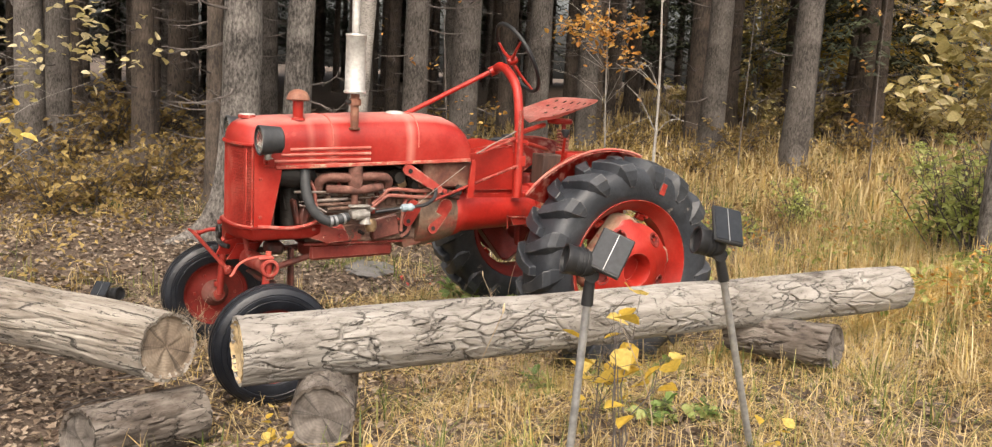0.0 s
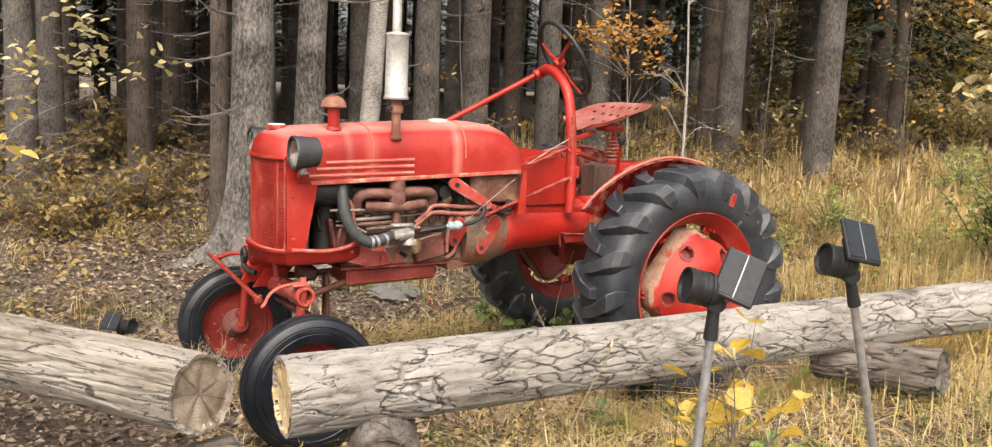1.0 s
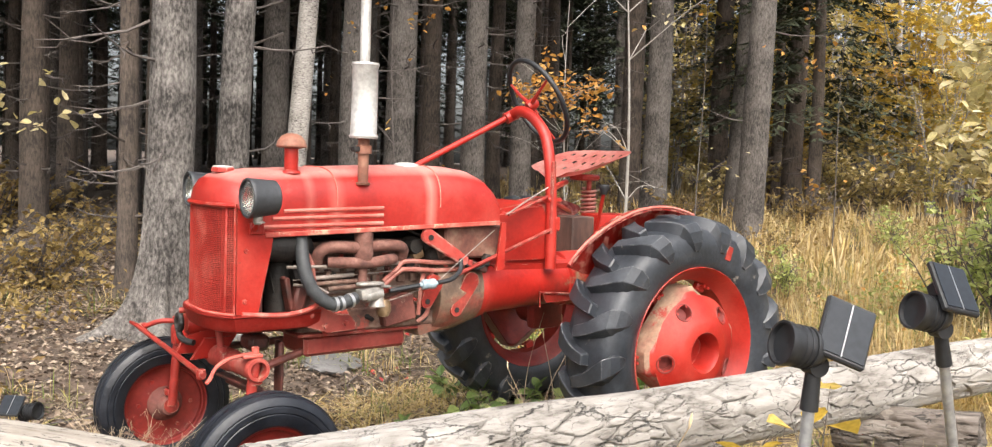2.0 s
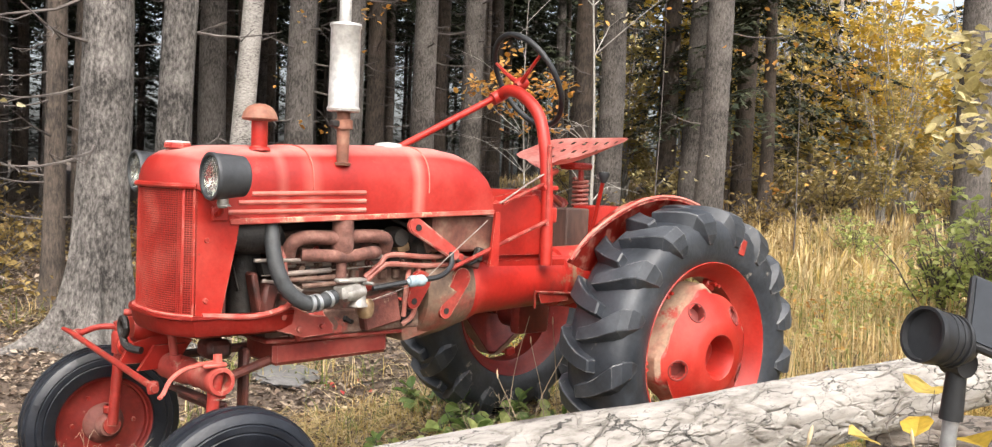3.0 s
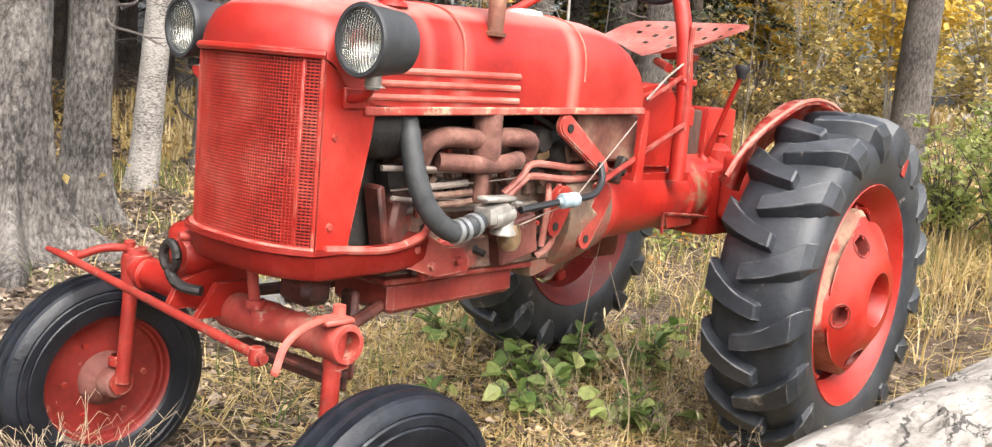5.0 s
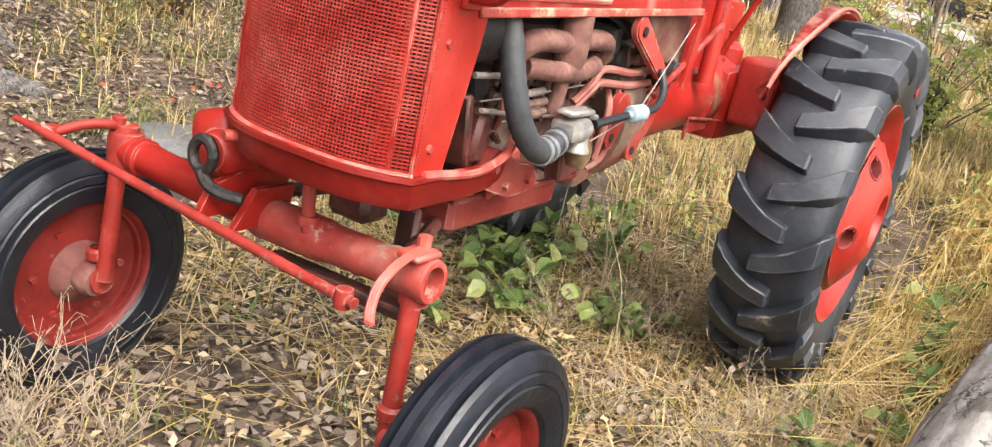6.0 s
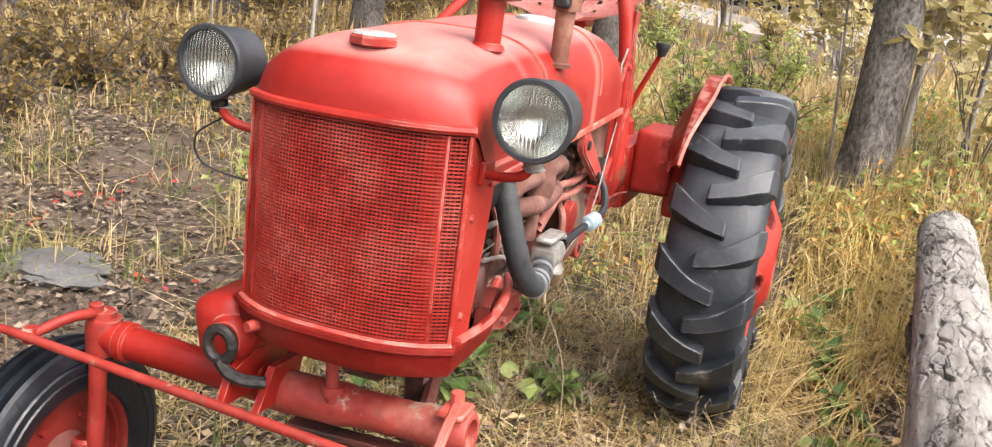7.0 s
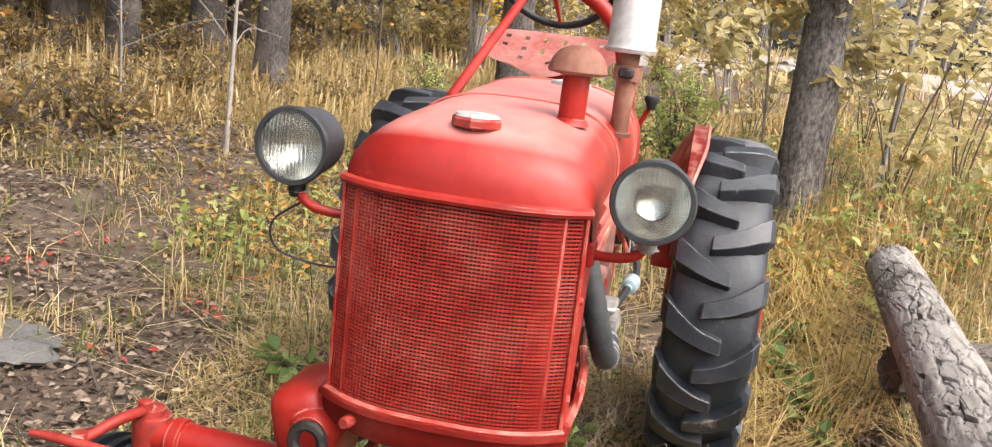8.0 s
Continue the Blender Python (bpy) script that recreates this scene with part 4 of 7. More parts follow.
    add_lathe(bm, [(0.013, 0.0), (0.013, 0.026), (0.0, 0.028)], Matrix.Translation((ax, 0.2, 0.618)), 8)
    tp("steering_arm", bm, PINKRED, "bent steering arm with rubbed pale edge")
    bm = bmesh.new()
    add_tube(bm, [(1.905, -0.715, 0.598), (1.893, -0.67, 0.592), (1.93, 0.215, 0.567)], [0.006, 0.0095, 0.01], 12)
    for p in ((1.878, -0.635, 0.588), (1.928, 0.19, 0.567)):
        add_lathe(bm, [(0.0, -0.018), (0.014, -0.016), (0.017, 0.0), (0.014, 0.016), (0.0, 0.018)], Matrix.Translation(p), 14)
    tp("tie_rod", bm, RED_WORN, "long worn red tie rod")
    for a, b in (((1.73, 0.13, 0.545), (1.36, 0.02, 0.615)), ((1.73, -0.3, 0.55), (1.36, -0.06, 0.615))):
        bm = bmesh.new()
        add_tube(bm, [a, b], 0.015, 8)
        tp("radius_rod", bm, RED_DIRTY, "dusty brace bar under the engine", smooth=30)
    bm = bmesh.new()
    add_box(bm, (1.74, 0.03, 0.492), (0.035, 0.34, 0.012), Matrix.Rotation(radians(2), 4, "X"), 0.003)
    add_box(bm, (1.718, 0.03, 0.476), (0.01, 0.34, 0.04), Matrix.Rotation(radians(2), 4, "X"), 0.003)
    tp("spring_plate", bm, RED_DIRTY, "dusty folded plate below the axle", smooth=30)
    bm = bmesh.new()
    add_box(bm, (1.66, -0.02, 0.62), (0.08, 0.1, 0.06), None, 0.015)
    add_box(bm, (1.60, 0.06, 0.53), (0.022, 0.05, 0.2), None, 0.008)
    tp("axle_pivot", bm, RED_DIRTY, "")


build_front_axle()


def build_engine():
    bm = bmesh.new()
    add_box(bm, (1.25, -0.01, 0.77), (0.58, 0.2, 0.26), None, 0.012)
    add_box(bm, (1.25, -0.02, 0.93), (0.54, 0.16, 0.1), None, 0.015)
    add_box(bm, (1.2, 0.075, 0.69), (0.5, 0.1, 0.07), None, 0.012)
    for k in range(9):
        add_box(bm, (1.02 + 0.055 * k, 0.095, 0.845), (0.03, 0.02, 0.035), None, 0.004)
    for k in range(4):
        add_lathe(bm, [(0.0, 0.02), (0.014, 0.02), (0.016, 0.0)], along((1.06 + 0.13 * k, 0.115, 0.87), (1.06 + 0.13 * k, 0.3, 0.87)), 8)
    add_box(bm, (1.27, 0.118, 0.7), (0.42, 0.02, 0.08), None, 0.006)
    tp("engine_block", bm, TANBLOCK, "dusty oil stained engine block", smooth=30)
    bm = bmesh.new()
    add_box(bm, (1.31, 0.0, 0.612), (0.42, 0.2, 0.075), Matrix.Rotation(radians(1.5), 4, "Y"), 0.012)
    add_box(bm, (1.31, 0.0, 0.652), (0.5, 0.25, 0.012), None, 0.003)
    tp("oil_pan", bm, RED_GREASY, "greasy dark red oil pan", smooth=30)
    # manifold
    bm = bmesh.new()
    add_tube(bm, smooth_path([(1.50, 0.13, 0.90), (1.505, 0.165, 0.955), (1.46, 0.175, 0.975), (1.36, 0.175, 0.972), (1.24, 0.175, 0.978), (1.17, 0.17, 0.965), (1.155, 0.13, 0.91)], 5), 0.022, 12)
    add_tube(bm, smooth_path([(1.47, 0.16, 0.92), (1.40, 0.185, 0.918), (1.32, 0.188, 0.915), (1.24, 0.185, 0.925), (1.2, 0.16, 0.925)], 5), 0.02, 12)
    add_tube(bm, [(1.335, 0.175, 1.03), (1.335, 0.175, 0.945), (1.335, 0.178, 0.90)], [0.034, 0.036, 0.022], 16)
    add_tube(bm, [(1.335, 0.172, 0.91), (1.33, 0.165, 0.83)], 0.017, 10)
    tp("manifold", bm, MANI, "dusty rusted pink exhaust manifold")
    # intake hose with clamps
    bm = bmesh.new()
    hp = smooth_path([(1.575, 0.14, 1.06), (1.582, 0.18, 0.99), (1.58, 0.21, 0.9), (1.55, 0.228, 0.825), (1.49, 0.235, 0.782), (1.43, 0.23, 0.785), (1.385, 0.22, 0.795)], 8)
    rr = [0.0225 + (0.0013 if i % 2 else 0) for i in range(len(hp))]
    add_tube(bm, hp, rr, 14)
    hose = tp("intake_hose", bm, HOSE, "thick black rubber hose", smooth=60)
    for i in (34, 37, 43):
        p, q = hp[i], hp[i + 1]
        b2 = bmesh.new()
        add_lathe(b2, [(0.0235, -0.006), (0.027, -0.006), (0.027, 0.006), (0.0235, 0.006)], along(p, q), 20, True)
        tp("hose_clamp", b2, STEEL, "shiny hose clamp", hose)
    # carburettor
    bm = bmesh.new()
    add_box(bm, (1.335, 0.215, 0.81), (0.075, 0.055, 0.04), Matrix.Rotation(radians(8), 4, "Y"), 0.01, 2)
    add_lathe(bm, [(0.0, -0.04), (0.024, -0.04), (0.026, 0.0), (0.02, 0.03), (0.0, 0.03)], along((1.31, 0.22, 0.805), (1.23, 0.22, 0.815)), 16)
    add_box(bm, (1.325, 0.215, 0.843), (0.1, 0.04, 0.012), None, 0.004)
    add_lathe(bm, [(0.0, 0.03), (0.022, 0.03), (0.024, -0.02), (0.03, -0.03), (0.03, -0.035), (0.0, -0.035)], Matrix.Translation((1.295, 0.215, 0.795)), 16)
    add_tube(bm, [(1.29, 0.225, 0.835), (1.25, 0.225, 0.83)], 0.006, 8)
    tp("carburettor", bm, ALU, "pale cast carburettor")
    bm = bmesh.new()
    add_lathe(bm, [(0.0, -0.035), (0.02, -0.03), (0.028, -0.012), (0.028, 0.012), (0.02, 0.03), (0.0, 0.034)], Matrix.Translation((1.265, 0.21, 0.752)), 16)
    tp("sediment_bowl", bm, BRASS, "dull brass coloured bowl")
    # linkage with pale blue float
    bm = bmesh.new()
    add_tube(bm, [(1.25, 0.225, 0.815), (1.13, 0.24, 0.832)], 0.009, 8)
    tp("fuel_line", bm, BLACK, "black rubber fuel line")
    bm = bmesh.new()
    add_tube(bm, smooth_path([(1.06, 0.25, 0.84), (1.0, 0.25, 0.85), (0.95, 0.235, 0.88), (0.93, 0.21, 0.92)], 4), 0.009, 8)
    tp("fuel_line", bm, BLACK, "black rubber fuel line")
    bm = bmesh.new()
    add_lathe(bm, [(0.0, -0.038), (0.008, -0.038), (0.009, -0.03), (0.017, -0.027), (0.019, -0.022), (0.019, -0.006), (0.0175, -0.004), (0.0175, 0.004), (0.019, 0.006), (0.019, 0.022), (0.017, 0.027), (0.009, 0.03), (0.008, 0.038), (0.0, 0.038)], along((1.095, 0.245, 0.836), (0.96, 0.26, 0.846)), 18)
    tp("fuel_filter", bm, BLUEWHITE, "pale blue inline fuel filter")
    bm = bmesh.new()
    for pts in ([(1.27, 0.225, 0.775), (1.06, 0.23, 0.83), (0.98, 0.225, 0.89), (0.77, 0.2, 1.03)], [(1.60, 0.16, 0.86), (1.45, 0.16, 0.865), (1.2, 0.16, 0.88)], [(1.55, 0.15, 0.84), (1.3, 0.15, 0.83)],
                [(1.6, 0.13, 0.80), (1.45, 0.14, 0.81)]):
        add_tube(bm, pts, 0.0018, 6)
    tp("control_wire", bm, PALE, "thin pale control rods")
    bm = bmesh.new()
    for o in (0, 0.03):
        add_tube(bm, smooth_path([(1.24, 0.16, 0.825 + o * 0.6), (1.19, 0.17, 0.87 + o * 0.5), (1.15, 0.17, 0.885 + o), (1.0, 0.168, 0.875 + o), (0.87, 0.165, 0.88 + o)], 5), 0.009, 8)
    tp("oil_pipe", bm, PIPEPINK, "faded red pipes")
    bm = bmesh.new()
    base = math.atan2(0.915 - 1.012, 0.91 - 1.075)
    ends = [(0.91 + 0.02 * math.cos(base + q), 0.915 + 0.02 * math.sin(base + q)) for q in np.linspace(-1.57, 1.57, 8)]
    ends += [(1.075 + 0.028 * math.cos(base + q), 1.012 + 0.028 * math.sin(base + q)) for q in np.linspace(1.57, 4.71, 8)]
    add_plate(bm, ends, 0.186, 0.206)
    bmesh.ops.bevel(bm, geom=[ed for ed in bm.edges if len(ed.link_faces) == 2 and ed.calc_face_angle(0) > 1.2], offset=0.004, segments=2, affect="EDGES")
    tp("lever_arm", bm, DUSTYRED, "worn red lever arm", smooth=30)
    # flat dark disc drawn for the shaded hole in the lever
    bm = bmesh.new()
    add_lathe(bm, [(0.0, 0.004), (0.011, 0.004), (0.011, 0.0)], along((1.068, 0.2065, 1.006), (1.068, 0.3, 1.006)), 12)
    tp("lever_hole_disc", bm, DARK, "")
    # fan, pulley and dark bay behind the radiator
    bm = bmesh.new()
    for k in range(4):
        m = Matrix.Translation((1.63, 0.0, 0.93)) @ Matrix.Rotation(math.pi * k / 2 + 0.5, 4, "X") @ Matrix.Rotation(radians(25), 4, "Z")
        add_box(bm, m @ Vector((0, 0, 0.09)), (0.006, 0.07, 0.11), m.to_3x3().to_4x4(), 0.002)
    add_lathe(bm, [(0.0, -0.05), (0.05, -0.05), (0.05, 0.02), (0.0, 0.02)], along((1.62, 0, 0.93), (1.8, 0, 0.93)), 20)
    tp("fan", bm, DARK, "dark radiator fan")
    bm = bmesh.new()
    add_lathe(bm, [(0.0, -0.07), (0.06, -0.07), (0.065, 0.0), (0.06, 0.07), (0.0, 0.07)], along((1.62, 0.12, 0.985), (1.72, 0.12, 0.985)), 20)
    add_tube(bm, [(1.60, 0.04, 0.95), (1.60, 0.04, 0.72)], 0.05, 16)
    tp("generator", bm, DARK, "greasy dark generator")
    bm = bmesh.new()
    add_box(bm, (1.605, 0.13, 0.80), (0.02, 0.05, 0.14), Matrix.Rotation(radians(12), 4, "Y"), 0.005)
    add_box(bm, (1.57, 0.14, 0.79), (0.045, 0.05, 0.10), Matrix.Rotation(radians(-10), 4, "Y"), 0.01)
    tp("water_pump", bm, RED_DIRTY, "chalky worn water pump casting")
    for (x, z, r, ln) in ((1.1, 0.97, 0.035, 0.07), (1.0, 0.93, 0.04, 0.06), (0.96, 0.99, 0.03, 0.05), (1.12, 0.905, 0.025, 0.06), (1.05, 0.70, 0.03, 0.05)):
        bm = bmesh.new()
        add_lathe(bm, [(0.0, ln), (r * 0.8, ln), (r, ln * 0.7), (r, 0.0)], along((x, 0.09, z), (x, 0.4, z)), 14)
        tp("engine_fitting", bm, DARK, "greasy small engine fitting")
    # side covers, rods and fittings along the block
    for x0, x1, z in ((1.53, 1.36, 0.862), (1.52, 1.3, 0.842), (1.5, 1.16, 0.9), (1.46, 1.3, 0.822)):
        bm = bmesh.new()
        add_tube(bm, [(x0, 0.15, z), (0.5 * (x0 + x1), 0.156, z + 0.004), (x1, 0.15, z + 0.008)], 0.008, 8)
        tp("side_rod", bm, PALE if z > 0.85 else TANBLOCK, "dusty pipe along the engine")
    rn = random.Random(91)
    for k in range(26):
        x, z = rn.uniform(0.8, 1.56), rn.uniform(0.7, 1.02)
        if 1.16 < x < 1.5 and z > 0.93:
            continue
        bm = bmesh.new()
        r, ln = rn.uniform(0.006, 0.016), rn.uniform(0.02, 0.06)
        y0 = 0.1 if x < 1.5 else 0.06
        add_lathe(bm, [(0.0, ln), (r * 0.7, ln), (r * 0.7, ln * 0.6), (r, ln * 0.55), (r, 0.0)], along((x, y0, z), (x + rn.uniform(-0.2, 0.2), y0 + 0.4, z + rn.uniform(-0.2, 0.2))), 6 if k % 2 else 12)
        tp("engine_bolt", bm, (CHALKY, DARK, PALE, RED_DIRTY)[k % 4], "")
    for pts in ([(1.02, 0.15, 0.88), (1.04, 0.17, 0.83), (1.05, 0.17, 0.72), (1.08, 0.15, 0.68)], [(1.06, 0.15, 0.86), (1.085, 0.175, 0.82), (1.09, 0.17, 0.71)], [(1.56, 0.1, 0.98), (1.53, 0.15, 0.93), (1.52, 0.16, 0.85), (1.5, 0.14, 0.8)]):
        bm = bmesh.new()
        add_tube(bm, smooth_path(pts, 5), 0.0085, 8)
        tp("side_pipe", bm, PIPEPINK, "worn bent pipe")
    for c, sz, mt in (((0.83, 0.17, 0.885), (0.1, 0.03, 0.035), RED_DIRTY), ((0.79, 0.18, 0.91), (0.03, 0.03, 0.05), DARK), ((0.87, 0.175, 0.9), (0.025, 0.03, 0.03), CHALKY), ((1.17, 0.14, 0.73), (0.14, 0.05, 0.1), RED_DIRTY), ((1.42, 0.13, 0.7), (0.12, 0.02, 0.06), CHALKY)):
        bm = bmesh.new()
        add_box(bm, c, sz, Matrix.Rotation(radians(7 * (c[0] - 1) * 10), 4, "Y"), 0.006)
        tp("side_bracket", bm, mt, "", smooth=30)
    # head flange, ribs and studs behind the manifold
    bm = bmesh.new()
    add_box(bm, (1.3, 0.085, 0.885), (0.5, 0.05, 0.018), None, 0.004)
    add_box(bm, (1.3, 0.09, 0.806), (0.5, 0.06, 0.016), None, 0.004)
    tp("head_flange", bm, PALE, "pale dusty flange along the block", smooth=30)
    for k in range(8):
        bm = bmesh.new()
        x = 1.075 + 0.062 * k
        add_lathe(bm, [(0.0, 0.026), (0.008, 0.024), (0.008, 0.012), (0.012, 0.011), (0.012, 0.0)], along((x, 0.108, 0.885), (x, 0.5, 0.885)), 6)
        tp("head_stud", bm, TANBLOCK if k % 2 else RED_DIRTY, "")
    for x, z, w, h, d, mt in ((1.56, 0.88, 0.05, 0.05, 0.11, DARK), (1.53, 0.97, 0.06, 0.06, 0.09, DARK), (1.02, 0.97, 0.06, 0.05, 0.1, DARK), (1.08, 0.935, 0.05, 0.035, 0.12, BRASS), (0.985, 0.94, 0.035, 0.05, 0.13, TANBLOCK)):
        bm = bmesh.new()
        add_box(bm, (x, d, z), (w, 0.05, h), Matrix.Rotation(radians(18), 4, "Y"), 0.01, 2)
        tp("engine_casting", bm, mt, "", smooth=35)
    for pts, rad in (([(1.62, 0.15, 0.905), (1.5, 0.165, 0.905), (1.46, 0.15, 0.9)], 0.006), ([(1.12, 0.13, 1.03), (1.06, 0.16, 1.0), (1.0, 0.17, 0.97), (0.95, 0.15, 0.93)], 0.007), ([(1.6, 0.165, 0.845), (1.52, 0.175, 0.835), (1.47, 0.17, 0.81)], 0.005), ([(0.9, 0.18, 0.9), (0.85, 0.19, 0.88), (0.81, 0.19, 0.89), (0.78, 0.18, 0.93)], 0.007)):
        bm = bmesh.new()
        add_tube(bm, smooth_path(pts, 5), rad, 8)
        tp("engine_line", bm, DARK if rad > 0.006 else PALE, "thin engine line")
    bm = bmesh.new()
    add_box(bm, (0.845, 0.12, 0.985), (0.27, 0.1, 0.13), None, 0.008)
    tp("air_box", bm, BROWNRED, "brownish red box under the hood", smooth=30)
    bm = bmesh.new()
    add_plate(bm, [(0.755, 0.87), (0.735, 1.06), (0.715, 1.06), (0.715, 0.87)], 0.192, 0.204)
    tp("bay_post", bm, RED, "", smooth=30)
    # added dark sheet stands in for the shade on the bay's far side
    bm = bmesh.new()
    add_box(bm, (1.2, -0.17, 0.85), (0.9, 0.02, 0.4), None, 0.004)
    tp("bay_dark_sheet", bm, DARK, "", smooth=30)


RUSTCAP = material("rusty_red_pipe", [(0.13, 0.05, 0.03), (0.21, 0.083, 0.052), (0.28, 0.15, 0.1)], 0.7, scale=10, bump=0.15, spots=(0.3, 0.2, 0.13), spot_scale=12)
TANBLOCK = material("dust_caked_engine_iron", [(0.056, 0.024, 0.018), (0.16, 0.088, 0.064), (0.288, 0.216, 0.168)], 0.8, scale=13, bump=0.35, grainy=0.6, spots=(0.28, 0.05, 0.036), spot_scale=8, spot_at=0.56, more=[((0.02, 0.014, 0.011), 7, 0.55, 0.12)])
PIPEPINK = material("faded_red_pipe", [(0.192, 0.048, 0.036), (0.288, 0.096, 0.072), (0.336, 0.16, 0.128)], 0.6, scale=14, bump=0.15, grainy=0.4)
MANI = material("rusted_manifold", [(0.064, 0.027, 0.021), (0.152, 0.064, 0.048), (0.248, 0.128, 0.1)], 0.85, scale=16, bump=0.3)
BRASS = material("dull_brass", [(0.1, 0.06, 0.03), (0.2, 0.13, 0.07), (0.34, 0.25, 0.15)], 0.35, metal=0.3, scale=20, bump=0.1)
BROWNRED = material("brown_red_sheet", [(0.064, 0.02, 0.014), (0.136, 0.048, 0.032), (0.224, 0.136, 0.092)], 0.65, scale=9, bump=0.15, grainy=0.5, spots=(0.33, 0.26, 0.19), spot_scale=6, spot_at=0.6)
build_engine()


GRIME = material("oily_brown_grime", [(0.07, 0.042, 0.028), (0.17, 0.11, 0.075), (0.26, 0.06, 0.042)], 0.6, scale=7, bump=0.25, grainy=0.5, spots=(0.31, 0.25, 0.165), spot_scale=6, spot_at=0.585, more=[((0.03, 0.02, 0.014), 9, 0.56, 0.12)])


def build_rear():
    # bell housing and torque tube
    bm = bmesh.new()
    add_lathe(bm, [(0.0, 0.0), (0.165, 0.0), (0.17, 0.05), (0.165, 0.12), (0.14, 0.222)], along((1.0, 0.02, 0.78), (0.0, 0.02, 0.81)), 28)
    tp("bell_housing", bm, GRIME, "grimy brown bell housing")
    bm = bmesh.new()
    add_lathe(bm, [(0.13, 0.215), (0.137, 0.222), (0.137, 0.236), (0.13, 0.26), (0.115, 0.30), (0.105, 0.7), (0.118, 0.705), (0.118, 0.95), (0.0, 0.97)], along((1.0, 0.02, 0.78), (0.0, 0.02, 0.81)), 28)
    tp("torque_tube", bm, RED_PATCHY, "red drive housing with oily stains")
    for (x0, z0), (x1, z1) in (((0.86, 0.83), (0.925, 0.72)), ((1.03, 0.825), (1.06, 0.76))):
        b2 = bmesh.new()
        dx, dz = x1 - x0, z1 - z0
        base = math.atan2(dz, dx)
        rim_pts = [(x1 + 0.026 * math.cos(base + q), z1 + 0.026 * math.sin(base + q)) for q in np.linspace(-1.57, 1.57, 9)]
        rim_pts += [(x0 + 0.036 * math.cos(base + q), z0 + 0.036 * math.sin(base + q)) for q in np.linspace(1.57, 4.71, 9)]
        add_plate(b2, rim_pts, 0.165, 0.185)
        arm_ob = tp("lug_arm", b2, RED_WORN, "worn red lug with a bolt hole", smooth=30)
        # no opening is cut: a dark disc gives the bolt hole its inner shade
        b2 = bmesh.new()
        add_lathe(b2, [(0.0, 0.002), (0.011, 0.002), (0.011, 0.0)], along((x1, 0.1855, z1), (x1, 0.4, z1)), 12)
        tp("bolt_hole", b2, DARK, "", arm_ob)
    bm = bmesh.new()
    add_box(bm, (1.0, 0.0, 0.665), (0.13, 0.24, 0.08), Matrix.Rotation(radians(14), 4, "Y"), 0.02, 2)
    tp("housing_rib", bm, GRIME, "oily ribbed plates", smooth=30)
    bm = bmesh.new()
    add_box(bm, (0.02, -0.03, 0.78), (0.36, 0.34, 0.22), None, 0.03, 2)
    add_box(bm, (0.45, -0.02, 0.86), (0.5, 0.26, 0.06), None, 0.012)
    tp("transmission", bm, RED, "red transmission case", smooth=30)
    for s, yo in ((1, 0.36), (-1, -0.42)):
        bm = bmesh.new()
        add_tube(bm, [(0.0, -0.03 + s * 0.15, 0.78), (0.0, yo, 0.78)], 0.075, 20)
        add_box(bm, (0.0, yo - s * 0.015, 0.67), (0.19, 0.07, 0.36), None, 0.03, 2)
        add_box(bm, (0.03, yo - s * 0.155, 0.835), (0.25, 0.13, 0.21), None, 0.022, 3)
        add_box(bm, (0.03, yo - s * 0.06, 0.78), (0.2, 0.1, 0.24), None, 0.02, 2)
        for z in (0.76, 0.84, 0.91):
            add_lathe(bm, [(0.0, 0.012), (0.009, 0.011), (0.011, 0.0)], along((0.155, yo - s * 0.12, z), (0.3, yo - s * 0.12, z)), 6)
        add_tube(bm, [(0, yo - s * 0.035, 0.575), (0, yo + s * 0.13, 0.575)], 0.07, 20)
        tp("final_drive", bm, RED_CHIPPED if s > 0 else RED_GREASY, "worn red final drive case" if s > 0 else "greasy red final drive case")
        # crescent fender
        bm = bmesh.new()
        ay = yo - s * 0.06
        n = 22
        inner, outer, lip, back = [], [], [], []
        for k in range(n + 1):
            t = k / n
            a = radians(35 + 73 * t)
            r = 0.600 - 0.028 * t
            ri = r - 0.02 - 0.17 * min(1.0, t / 0.14) ** 0.5 * min(1.0, (1 - t) / 0.55) ** 0.7
            c, sn = math.cos(a), math.sin(a)
            inner.append(bm.verts.new((ri * c, ay - s * 0.05 * abs(math.sin(math.pi * t)), 0.555 + ri * sn)))
            outer.append(bm.verts.new((r * c, ay + s * 0.03, 0.555 + r * sn)))
            lw = 0.035 + 0.04 * step(0.0, 0.45, t)
            lip.append(bm.verts.new((r * c, ay + s * lw, 0.555 + r * sn)))
            back.append(bm.verts.new(((r - 0.012) * c, ay + s * (lw + 0.004), 0.555 + (r - 0.012) * sn)))
        for k in range(n):
            for A, B in ((inner, outer), (outer, lip), (lip, back)):
                bm.faces.new((A[k], A[k + 1], B[k + 1], B[k]))
        bmesh.ops.solidify(bm, geom=bm.faces[:], thickness=0.005)
        bmesh.ops.recalc_face_normals(bm, faces=bm.faces)
        tp("fender", bm, RED, "crescent shaped red fender with pale worn edge", smooth=50)
        bm = bmesh.new()
        add_tube(bm, [((0.602 - 0.028 * t) * math.cos(radians(35 + 73 * t)), ay + s * (0.037 + 0.04 * step(0.0, 0.45, t)), 0.555 + (0.602 - 0.028 * t) * math.sin(radians(35 + 73 * t))) for t in np.linspace(0, 1, 23)], 0.006, 6)
        tp("fender_edge", bm, PINKRED, "rubbed pale fender edge")
    # instrument cowl behind the hood
    bm = bmesh.new()
